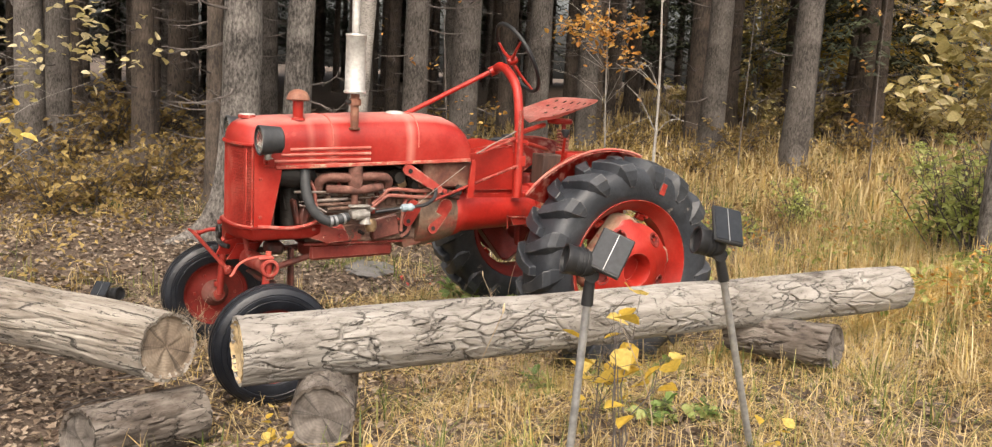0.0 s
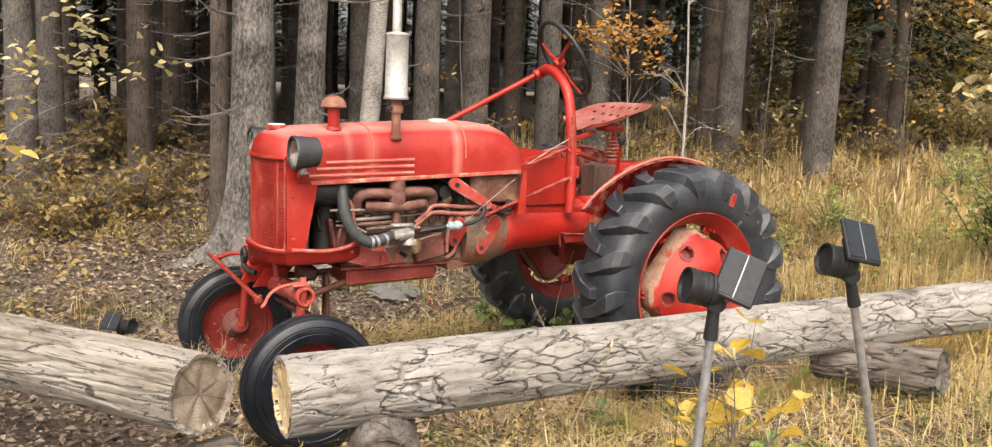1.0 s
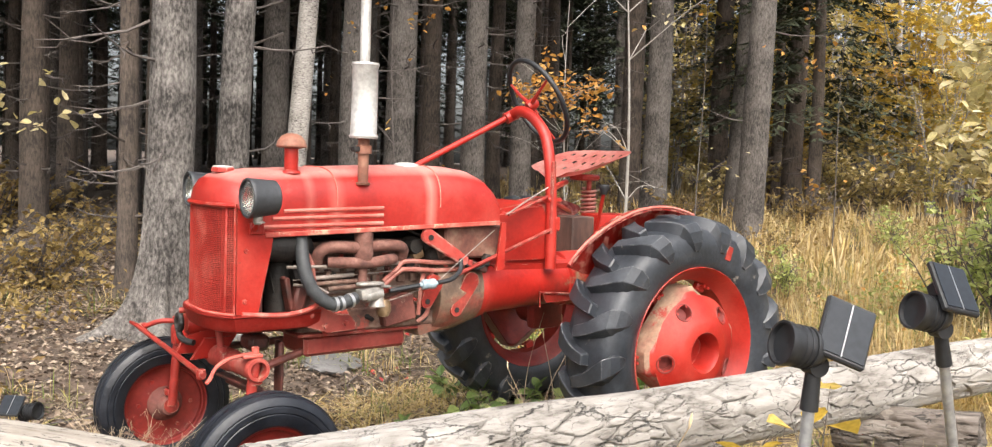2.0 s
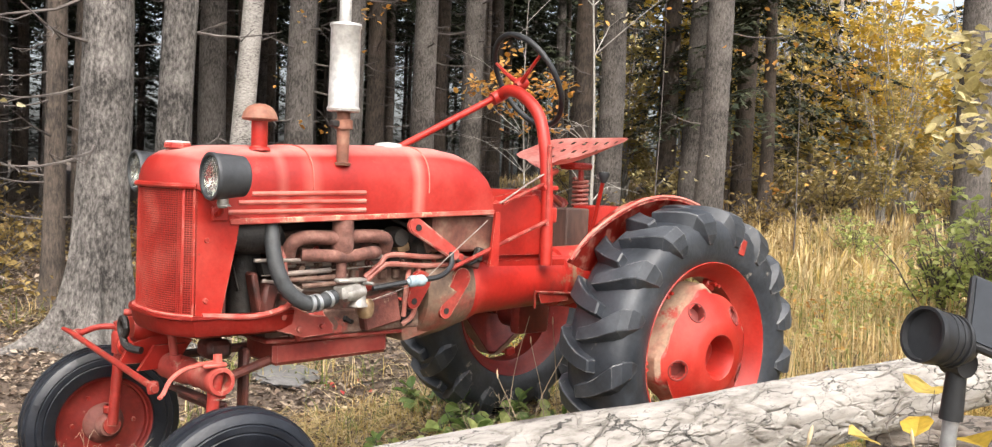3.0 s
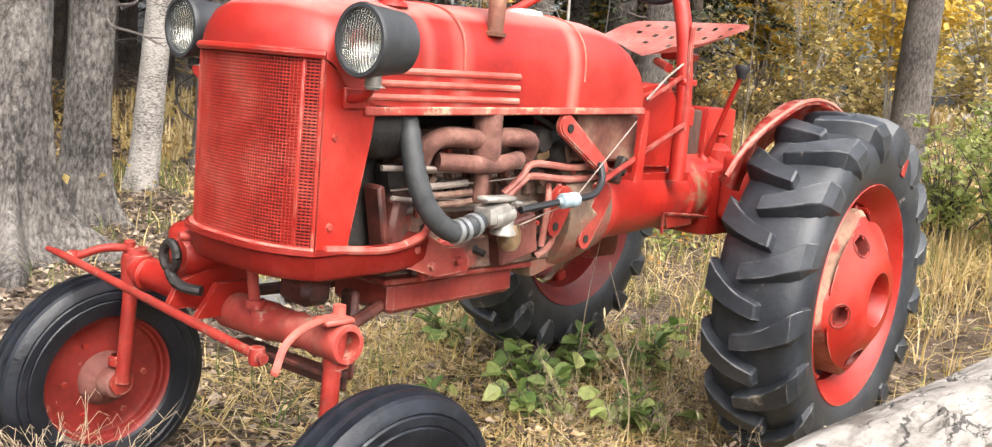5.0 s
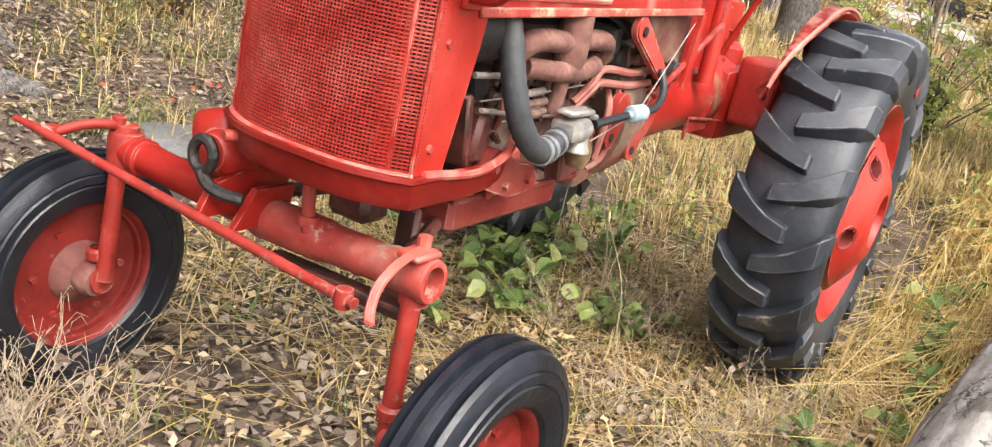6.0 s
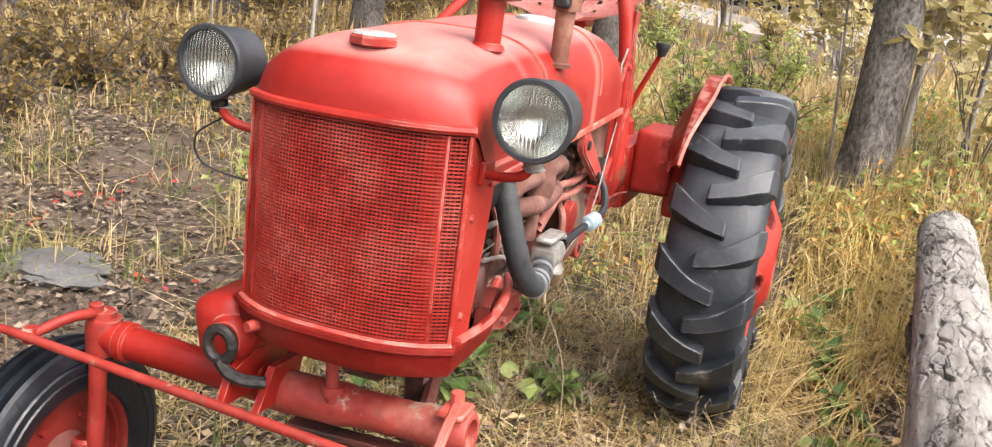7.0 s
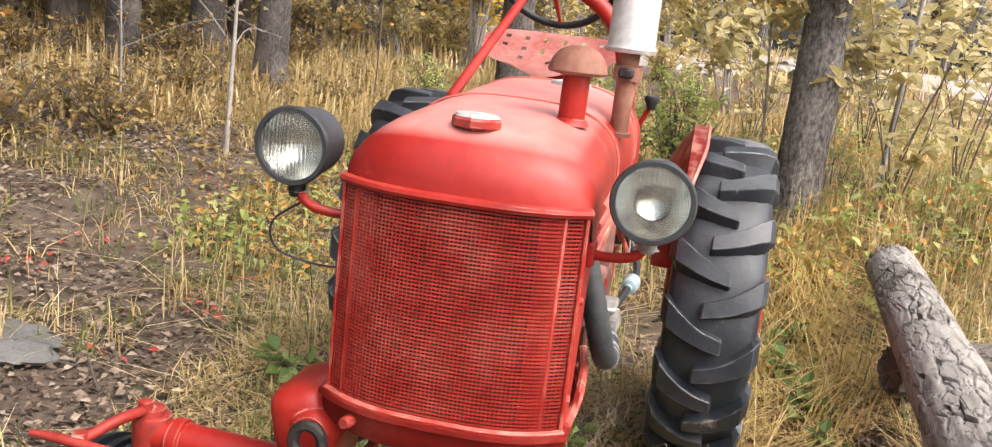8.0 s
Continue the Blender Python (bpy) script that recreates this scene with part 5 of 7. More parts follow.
    add_plate(bm, [(0.74, 0.88), (0.74, 1.10), (0.66, 1.11), (0.56, 1.135), (0.47, 1.14), (0.43, 1.10), (0.41, 0.88)], -0.22, 0.125)
    bmesh.ops.bevel(bm, geom=bm.edges[:], offset=0.02, segments=2, affect="EDGES")
    tp("cowl", bm, RED, "red sheet cowl behind the hood", smooth=40)
    # arched steering support
    bm = bmesh.new()
    arch = smooth_path([(0.432, 0.145, 0.86), (0.43, 0.135, 1.1), (0.425, 0.105, 1.31), (0.42, 0.055, 1.43), (0.42, -0.04, 1.505), (0.415, -0.13, 1.528), (0.41, -0.19, 1.51)], 7)
    add_tube(bm, arch, 0.024, 14)
    add_box(bm, (0.42, 0.12, 1.15), (0.07, 0.06, 0.02), None, 0.004)
    add_box(bm, (0.42, 0.14, 1.05), (0.05, 0.04, 0.06), None, 0.006)
    tp("steering_arch", bm, RED, "arched red steering support")
    bm = bmesh.new()
    add_tube(bm, [(0.36, -0.172, 1.532), (0.44, -0.20, 1.495), (1.0, -0.255, 1.205), (1.25, -0.15, 1.08)], 0.013, 12)
    add_lathe(bm, [(0.0, -0.03), (0.026, -0.03), (0.026, 0.03), (0.0, 0.03)], along((0.415, -0.19, 1.508), (0.5, -0.21, 1.46)), 16)
    tp("steering_rod", bm, RED, "long red steering rod")
    sw = wheel_root("steering_wheel", "thin black steering wheel with red spokes")
    m = along((0.315, -0.155, 1.57), (0.315 - 0.86, -0.155 + 0.12, 1.57 + 0.5))
    bm = bmesh.new()
    add_tube(bm, [m @ Vector((0.2 * math.cos(a), 0.2 * math.sin(a), 0.02)) for a in np.linspace(0, 2 * math.pi, 49)], 0.0115, 10, False)
    tp("wheel_rim", bm, BLACK, "thin black rim", sw)
    for k in range(3):
        a = 2 * math.pi * k / 3 + 0.5
        bm = bmesh.new()
        add_tube(bm, [m @ Vector((0, 0, -0.02)), m @ Vector((0.1 * math.cos(a), 0.1 * math.sin(a), -0.005)), m @ Vector((0.195 * math.cos(a), 0.195 * math.sin(a), 0.02))], [0.012, 0.008, 0.006], 8)
        tp("spoke", bm, RED, "", sw)
    bm = bmesh.new()
    add_lathe(bm, [(0.0, 0.012), (0.022, 0.01), (0.028, -0.01), (0.02, -0.04), (0.0, -0.04)], m, 16)
    tp("wheel_hub", bm, RED, "", sw)
    # pan seat with punched holes
    bm = bmesh.new()
    NU, NV = 30, 16
    grid = []
    for i in range(NU + 1):
        u = -1 + 2 * i / NU
        col = []
        for j in range(NV + 1):
            v = j / NV
            width = 0.25 * (1 - 0.16 * (1 - v) ** 2) * (1 - 0.1 * max(0, v - 0.8) * 5 * abs(u) ** 4)
            x = 0.18 - 0.36 * v + 0.05 * (1 - v) * abs(u) ** 2 * -1 + 0.07 * v * abs(u) ** 2.5
            z = 1.222 + 0.141 * v ** 1.1 * (1 - 0.15 * abs(u) ** 3) + 0.06 * abs(u) ** 2.4 * (1 - 0.8 * v) - 0.02 * (1 - u * u) * math.sin(math.pi * min(1, v * 1.1))
            z += 0.02 * max(0, 1 - 6 * v) * (1 - 2.6 * abs(abs(u) - 0.5))
            col.append(bm.verts.new((x, -0.185 + u * width, z + 0.014)))
        grid.append(col)
    holes = {(i, j) for j in (10, 13) for i in range(4, NU - 3, 4)} | {(i, 7) for i in (8, 14, 20)}
    for i in range(NU):
        for j in range(NV):
            if (i, j) not in holes:
                bm.faces.new((grid[i][j], grid[i + 1][j], grid[i + 1][j + 1], grid[i][j + 1]))
    bmesh.ops.solidify(bm, geom=bm.faces[:], thickness=0.006)
    bmesh.ops.recalc_face_normals(bm, faces=bm.faces)
    tp("seat", bm, SEATRED, "red steel pan seat with punched holes", smooth=60)
    bm = bmesh.new()
    coil = [(-0.02 + 0.031 * math.cos(a), -0.14 + 0.031 * math.sin(a), 1.045 + 0.15 * a / (2 * math.pi * 8)) for a in np.linspace(0, 2 * math.pi * 8, 97)]
    add_tube(bm, coil, 0.007, 6)
    tp("seat_spring", bm, PIPEPINK, "coiled rusty red seat spring")
    bm = bmesh.new()
    add_box(bm, (0.0, -0.15, 1.245), (0.12, 0.09, 0.03), None, 0.008)
    add_tube(bm, [(-0.02, -0.14, 1.07), (-0.02, -0.14, 1.24)], 0.012, 8)
    add_tube(bm, [(0.08, -0.19, 1.22), (0.36, 0.03, 1.19)], 0.014, 8)
    add_tube(bm, [(0.05, -0.19, 1.08), (0.30, 0.0, 1.13)], 0.012, 8)
    tp("seat_bracket", bm, RED, "")
    bm = bmesh.new()
    add_box(bm, (0.125, -0.06, 0.97), (0.13, 0.12, 0.2), None, 0.006)
    tp("dark_panel", bm, BROWNWOOD, "dark brown weathered box under the seat", smooth=30)
    bm = bmesh.new()
    add_box(bm, (-0.05, -0.05, 0.97), (0.2, 0.13, 0.225), None, 0.014, 2)
    add_lathe(bm, [(0.045, 0.0), (0.042, 0.045), (0.025, 0.06), (0.015, 0.065), (0.015, 0.09), (0.024, 0.095), (0.0, 0.105)], Matrix.Translation((0.03, 0.06, 0.9)), 18)
    tp("rear_box", bm, RED, "red lift box behind the seat post", smooth=40)
    # levers and rods at the driver's place
    bm = bmesh.new()
    add_tube(bm, [(0.13, 0.06, 0.9), (0.15, 0.12, 1.05), (0.18, 0.183, 1.19)], [0.011, 0.009, 0.008], 10)
    add_lathe(bm, [(0.03, 0.0), (0.026, 0.03), (0.014, 0.05), (0.014, 0.06)], Matrix.Translation((0.13, 0.06, 0.88)), 16)
    lever = tp("gear_lever", bm, RED, "red gear lever")
    bm = bmesh.new()
    add_lathe(bm, [(0.0, -0.012), (0.012, -0.012), (0.016, 0.002), (0.024, 0.02), (0.022, 0.03), (0.0, 0.032)], Matrix.Translation((0.18, 0.184, 1.19)), 16)
    tp("lever_knob", bm, BLACK, "black knob", lever)
    bm = bmesh.new()
    add_tube(bm, [(0.95, 0.215, 0.862), (0.445, 0.155, 1.027)], 0.008, 8)
    add_tube(bm, [(0.445, 0.155, 1.01), (0.435, 0.14, 1.24), (0.43, 0.14, 1.31)], 0.009, 8)
    add_tube(bm, [(0.43, 0.13, 1.17), (0.68, 0.17, 1.09)], 0.007, 8)
    tp("brake_rod", bm, RED_WORN, "thin red control rods")
    bm = bmesh.new()
    add_tube(bm, [(0.43, 0.13, 1.21), (0.54, 0.14, 1.16), (0.7, 0.18, 1.09)], 0.0032, 6)
    tp("control_wire", bm, PALE, "pale wire rod")
    bm = bmesh.new()
    add_plate(bm, [(0.46, 0.76), (0.3, 0.748), (0.3, 0.72), (0.44, 0.715)], 0.132, 0.138)
    add_tube(bm, [(0.475, 0.142, 0.70), (0.48, 0.142, 0.762), (0.3, 0.142, 0.748), (0.22, 0.15, 0.74)], 0.005, 6)
    tp("step_bracket", bm, RED_WORN, "folded red step bracket", smooth=30)


RED_PATCHY = material("red_paint_with_oil_stains", [(0.27, 0.012, 0.008), (0.37, 0.018, 0.012), (0.43, 0.04, 0.03)], 0.42, scale=5, bump=0.06, grainy=0.3, spots=(0.25, 0.18, 0.11), spot_scale=3.4, spot_at=0.545, more=[((0.12, 0.03, 0.022), 4, 0.56, 0.2)])
# bleached seat red, made paler still: white glare is in the colour
SEATRED = material("bleached_red_with_glare", [(0.46, 0.1, 0.085), (0.57, 0.22, 0.19), (0.66, 0.36, 0.32)], 0.5, scale=7, bump=0.06)
build_rear()


def build_top():
    # radiator cap
    bm = bmesh.new()
    m = Matrix.Translation((1.80, 0.0, 1.222))
    add_lathe(bm, [(0.026, -0.012), (0.026, 0.003), (0.036, 0.004), (0.041, 0.007), (0.041, 0.018), (0.037, 0.023), (0.0, 0.026)], m, 8)
    cap_ob = tp("radiator_cap", bm, RED_WORN, "chipped eight sided red cap", smooth=25)
    bm = bmesh.new()
    add_lathe(bm, [(0.0385, 0.0222), (0.034, 0.0265), (0.0, 0.028)], m, 8)
    tp("cap_top", bm, SILVER, "bare pale worn top", cap_ob, 25)
    bm = bmesh.new()
    add_lathe(bm, [(0.045, -0.012), (0.047, 0.006), (0.043, 0.012), (0.02, 0.016), (0.0, 0.016)], Matrix.Translation((1.09, 0.045, 1.268)), 20)
    tp("fuel_cap", bm, SILVER, "pale metal fuel cap")
    # air cleaner cap on its stem
    bm = bmesh.new()
    add_tube(bm, [(1.6, 0.122, 1.20), (1.602, 0.124, 1.33)], 0.024, 20)
    add_lathe(bm, [(0.034, 0.0), (0.03, 0.008), (0.024, 0.012)], Matrix.Translation((1.6, 0.122, 1.232)), 20)
    stem = tp("air_stem", bm, RED, "red air intake stem")
    bm = bmesh.new()
    add_lathe(bm, [(0.024, 0.0), (0.05, 0.004), (0.053, 0.008), (0.047, 0.028), (0.035, 0.043), (0.018, 0.051), (0.0, 0.053)], Matrix.Translation((1.602, 0.124, 1.318)), 28)
    tp("air_cap", bm, RUSTCAP, "rusty red mushroom cap", stem)
    # exhaust stack and muffler
    bm = bmesh.new()
    add_tube(bm, [(1.353, 0.188, 1.2), (1.355, 0.19, 1.365)], [0.018, 0.021], 18)
    add_lathe(bm, [(0.02, 0.0), (0.028, -0.002), (0.026, -0.01)], Matrix.Translation((1.353, 0.186, 1.208)), 18)
    add_lathe(bm, [(0.028, -0.015), (0.028, 0.012), (0.021, 0.016)], Matrix.Translation((1.354, 0.19, 1.325)), 18)
    pipe = tp("exhaust_pipe", bm, RUSTCAP, "rusty red exhaust pipe")
    bm = bmesh.new()
    add_box(bm, (1.385, 0.19, 1.325), (0.03, 0.03, 0.02), None, 0.004)
    tp("pipe_clamp", bm, DARK, "", pipe)
    bm = bmesh.new()
    add_lathe(bm, [(0.0, 0.0), (0.05, 0.002), (0.052, 0.01), (0.047, 0.018), (0.046, 0.255), (0.05, 0.262), (0.048, 0.27), (0.02, 0.274)], Matrix.Translation((1.357, 0.19, 1.362)), 28)
    tp("muffler", bm, SILVER, "silver painted muffler with brown streaks", pipe)
    bm = bmesh.new()
    add_tube(bm, [(1.36, 0.19, 1.63), (1.363, 0.19, 2.05)], 0.0185, 16)
    tp("tail_pipe", bm, SILVER, "pale tail pipe", pipe)
    # headlights
    for s, c in ((1, (1.80, 0.293, 1.152)), (-1, (1.79, -0.304, 1.156))):
        hl = wheel_root("headlight", "round black headlight with clear ribbed lens")
        m = along(c, (c[0] + 1, c[1] + 0.02 * s, c[2] - 0.03)) @ Matrix.Scale(0.86, 4)
        bm = bmesh.new()
        add_lathe(bm, [(0.0, -0.085), (0.058, -0.085), (0.066, -0.078), (0.075, 0.015), (0.078, 0.026), (0.075, 0.033), (0.067, 0.033), (0.066, 0.02)], m, 36)
        tp("shell", bm, LAMP_BLACK, "black enamel shell", hl)
        bm = bmesh.new()
        add_lathe(bm, [(0.0, -0.03), (0.02, -0.027), (0.045, -0.008), (0.066, 0.02)], m, 32)
        tp("reflector", bm, CHROME, "bright reflector", hl)
        bm = bmesh.new()
        add_lathe(bm, [(0.067, 0.024), (0.05, 0.031), (0.025, 0.035), (0.0, 0.036), (0.0, 0.033), (0.025, 0.032), (0.05, 0.028), (0.067, 0.021)], m, 36)
        g = tp("lens", bm, GLASS, "clear ribbed glass", hl)
        g.visible_shadow = False
        bm = bmesh.new()
        add_lathe(bm, [(0.0, -0.02), (0.014, -0.02), (0.014, 0.012), (0.024, 0.02)], m @ Matrix.Translation((0, 0, -0.02)) @ along((0, 0, 0), (m.to_3x3().inverted() @ Vector((0, 0, -1)))) @ Matrix.Translation((0, 0, 0.075)), 14)
        tp("lamp_foot", bm, ALU, "pale metal foot", hl)
        bm = bmesh.new()
        add_tube(bm, smooth_path([(1.76, s * 0.19, 1.045), (1.775, s * 0.235, 1.046), (1.785, s * 0.275, 1.056), (c[0] - 0.012, c[1], 1.078)], 4), 0.0085, 10)
        add_box(bm, (1.755, s * 0.205, 1.045), (0.05, 0.012, 0.04), None, 0.003)
        tp("lamp_bracket", bm, RED, "red lamp bracket", hl)
        bm = bmesh.new()
        add_lathe(bm, [(0.0, -0.012), (0.012, -0.012), (0.016, 0.0), (0.014, 0.012), (0.0, 0.016)], Matrix.Translation((c[0] - 0.012, c[1], 1.078)), 14)
        tp("lamp_knuckle", bm, BLACKIRON if s < 0 else ALU, "", hl)
    bm = bmesh.new()
    add_tube(bm, smooth_path([(1.78, -0.29, 1.06), (1.80, -0.335, 1.02), (1.79, -0.325, 0.97), (1.77, -0.25, 0.95), (1.76, -0.19, 0.955)], 5), 0.0022, 5)
    tp("lamp_wire", bm, BLACK, "thin black wire")


build_top()


# ---- logs ----
def log_round(q, seed):
    return 1 + 0.07 * noise.noise(Vector((q.x * 1.2 + seed, q.y * 1.2, q.z * 1.5))) + 0.035 * noise.noise(Vector((q.x * 5 + seed, q.y * 5, q.z * 3)))


def check_depth(p, seed, plates):
    """How deep the drying cracks cut in: blocks of bark on plated logs, long checks on bare ones."""
    if plates:
        w = Vector((noise.noise(p * 9 + Vector((seed, 0, 0))), noise.noise(p * 9 + Vector((0, seed, 5))), noise.noise(p * 9 + Vector((3, 0, seed))))) * 0.02
        u = p + w
        d = 0.0
        for sx, sz, wide, deep, shift in ((19, 5.5, 0.06, 1.0, 0.0), (33, 9, 0.05, 0.5, 4.0)):
            near = noise.voronoi(Vector((u.x * sx + seed, u.y * sx + shift, u.z * sz)))[0]
            gate = clamp01(0.35 + 3.0 * noise.noise(p * 6.0 + Vector((shift, shift, seed))))
            d = max(d, deep * clamp01(2.0 - 2.0 * (near[1] - near[0]) / wide) * gate)
        flake = noise.noise(Vector((p.x * 5, p.y * 5, p.z * 2.2 + seed)))
        return d - 0.35 * clamp01(flake * 3 - 0.3)
    w = Vector((noise.noise(p * 3 + Vector((seed, 0, 0))), noise.noise(p * 3 + Vector((0, seed, 5))), 0)) * 0.02
    u = p + w
    a = abs(noise.noise(Vector((u.x * 17 + seed, u.y * 17, u.z * 0.7))))
    b = abs(noise.noise(Vector((u.x * 38, u.y * 38 + seed, u.z * 1.1))))
    gate = clamp01(0.5 + 2.2 * noise.noise(p * 2.2 + Vector((seed, 2, 0))))
    return max(1.2 * max(0.0, 1 - a / 0.07) * gate, 0.55 * max(0.0, 1 - b / 0.12))


def log_thing(name, a, b, ra, rb, label, endmat, seed, bark=None, fine=False, plates=True):
    """A weathered log from a to b, with a rough skin and two cut ends."""
    a, b = Vector(a), Vector(b)
    L = (b - a).length
    ob = root(name, label, "log", tuple(a), "logs by the tractor")
    ob.matrix_basis = along(a, b)
    m = Matrix()
    bm = bmesh.new()
    n, seg = max(10, int(L / (0.0065 if fine else 0.014))), 200 if fine else 110
    rings = []
    for i in range(n + 1):
        t = i / n
        r = ra + (rb - ra) * t
        ring = []
        for k in range(seg):
            an = 2 * math.pi * k / seg
            q = Vector((math.cos(an), math.sin(an), t * L))
            f = log_round(q, seed) - check_depth(Vector((q.x * r, q.y * r, q.z)), seed, plates) * 0.015 / r
            ring.append(bm.verts.new(m @ Vector((q.x * r * f, q.y * r * f, q.z))))
        rings.append(ring)
    for p, q in zip(rings, rings[1:]):
        for k in range(seg):
            bm.faces.new((p[k], p[(k + 1) % seg], q[(k + 1) % seg], q[k]))
    for ring, way in ((rings[0], 1), (rings[-1], -1)):
        inner = []
        for v in ring:
            g = 0.89 + 0.02 * noise.noise(v.co * 30)
            inner.append(bm.verts.new((v.co.x * g, v.co.y * g, v.co.z + way * 0.004)))
        deep = [bm.verts.new((v.co.x, v.co.y, v.co.z + way * 0.02)) for v in inner]
        for A, B in ((ring, inner), (inner, deep)):
            for k in range(seg):
                quad = (A[k], B[k], B[(k + 1) % seg], A[(k + 1) % seg])
                bm.faces.new(quad)
    bmesh.ops.recalc_face_normals(bm, faces=bm.faces)
    part("bark_shell", bm, bark or LOGBARK, ob, "cracked grey weathered wood", 60)
    for end, t in ((0, 0.0), (1, L)):
        bm = bmesh.new()
        seg = 60
        r = (ra, rb)[end]
        last = None
        for j, f in enumerate((0.9, 0.86, 0.72, 0.5, 0.25, 0.0)):
            ring = []
            for k in range(seg):
                an = 2 * math.pi * k / seg
                q = Vector((math.cos(an), math.sin(an), t))
                ff = log_round(q, seed)
                dz = 0.014 * noise.noise(Vector((q.x * f * 4 + seed, q.y * f * 4, 7.0))) - (0.0 if j == 0 else 0.012)
                if end:
                    dz = -dz
                ring.append(bm.verts.new(m @ Vector((q.x * r * f * ff, q.y * r * f * ff, t - dz if end == 0 else t - dz))))
            if last:
                for k in range(seg):
                    bm.faces.new((last[k], last[(k + 1) % seg], ring[(k + 1) % seg], ring[k]))
            last = ring
        bmesh.ops.recalc_face_normals(bm, faces=bm.faces)
        part("cut_end", bm, endmat, ob, "cracked brown cut end", 60)
    return ob


def cut_end_material(name, dark, mid, light):
    """A sawn end: faint growth rings round the heart, radial checks and grey weathering."""
    mat = material(name, [dark, mid, light], 0.9, scale=9, bump=0.4, spread=0.16)
    n, l = mat.node_tree.nodes, mat.node_tree.links
    bsdf = n["Principled BSDF"]
    src = bsdf.inputs["Base Color"].links[0].from_socket
    tex = n.new("ShaderNodeTexCoord")
    sep = n.new("ShaderNodeSeparateXYZ")
    l.new(tex.outputs["Object"], sep.inputs[0])
    flat = n.new("ShaderNodeCombineXYZ")
    l.new(sep.outputs[0], flat.inputs[0])
    l.new(sep.outputs[1], flat.inputs[1])
    rings = n.new("ShaderNodeTexWave")
    rings.wave_type, rings.rings_direction = "RINGS", "SPHERICAL"
    rings.inputs["Scale"].default_value, rings.inputs["Distortion"].default_value, rings.inputs["Detail"].default_value = 30, 6.0, 5
    l.new(flat.outputs[0], rings.inputs[0])
    ang = n.new("ShaderNodeMath")
    ang.operation = "ARCTAN2"
    l.new(sep.outputs[1], ang.inputs[0])
    l.new(sep.outputs[0], ang.inputs[1])
    rays = n.new("ShaderNodeTexNoise")
    rays.noise_dimensions = "1D"
    rays.inputs["Scale"].default_value, rays.inputs["Detail"].default_value = 1.7, 3
    l.new(ang.outputs[0], rays.inputs["W"])
    crack = n.new("ShaderNodeMapRange")
    crack.inputs[1].default_value, crack.inputs[2].default_value = 0.6, 0.66
    crack.inputs[3].default_value, crack.inputs[4].default_value = 1.0, 0.3
    l.new(rays.outputs[0], crack.inputs[0])
    tone = n.new("ShaderNodeMapRange")
    tone.inputs[3].default_value, tone.inputs[4].default_value = 0.88, 1.04
    l.new(rings.outputs[1], tone.inputs[0])
    mul = n.new("ShaderNodeMath")
    mul.operation = "MULTIPLY"
    l.new(crack.outputs[0], mul.inputs[0])
    l.new(tone.outputs[0], mul.inputs[1])
    mix = n.new("ShaderNodeMix")
    mix.data_type, mix.blend_type = "RGBA", "MULTIPLY"
    mix.inputs[0].default_value = 1.0
    l.new(src, mix.inputs[6])
    l.new(mul.outputs[0], mix.inputs[7])
    l.new(mix.outputs[2], bsdf.inputs["Base Color"])
    return mat


CUTWOOD = cut_end_material("cut_log_end", (0.07, 0.05, 0.036), (0.2, 0.155, 0.115), (0.34, 0.285, 0.22))
FRESHWOOD = cut_end_material("pale_split_wood", (0.3, 0.2, 0.1), (0.48, 0.36, 0.2), (0.6, 0.49, 0.32))
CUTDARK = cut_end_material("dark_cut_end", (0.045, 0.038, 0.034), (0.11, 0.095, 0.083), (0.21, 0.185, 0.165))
log_thing("log", (2.11, 1.06, 0.455), (-1.16, 1.265, 0.535), 0.122, 0.108, "long pale grey log with deep cracks resting on short logs", FRESHWOOD, 3.0, None, True)
log_thing("log", (2.33, 0.97, 0.465), (3.5, -1.35, 0.33), 0.125, 0.135, "thick weathered grey log with a dark cracked cut end", CUTWOOD, 9.0, LOGGRAIN, True, False)
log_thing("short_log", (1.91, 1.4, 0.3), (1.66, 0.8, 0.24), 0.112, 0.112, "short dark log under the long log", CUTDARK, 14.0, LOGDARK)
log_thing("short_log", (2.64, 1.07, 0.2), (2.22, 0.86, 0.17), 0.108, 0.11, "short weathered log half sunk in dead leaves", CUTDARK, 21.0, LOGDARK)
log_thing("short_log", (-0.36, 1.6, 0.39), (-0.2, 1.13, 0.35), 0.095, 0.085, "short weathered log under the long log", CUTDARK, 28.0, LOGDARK)


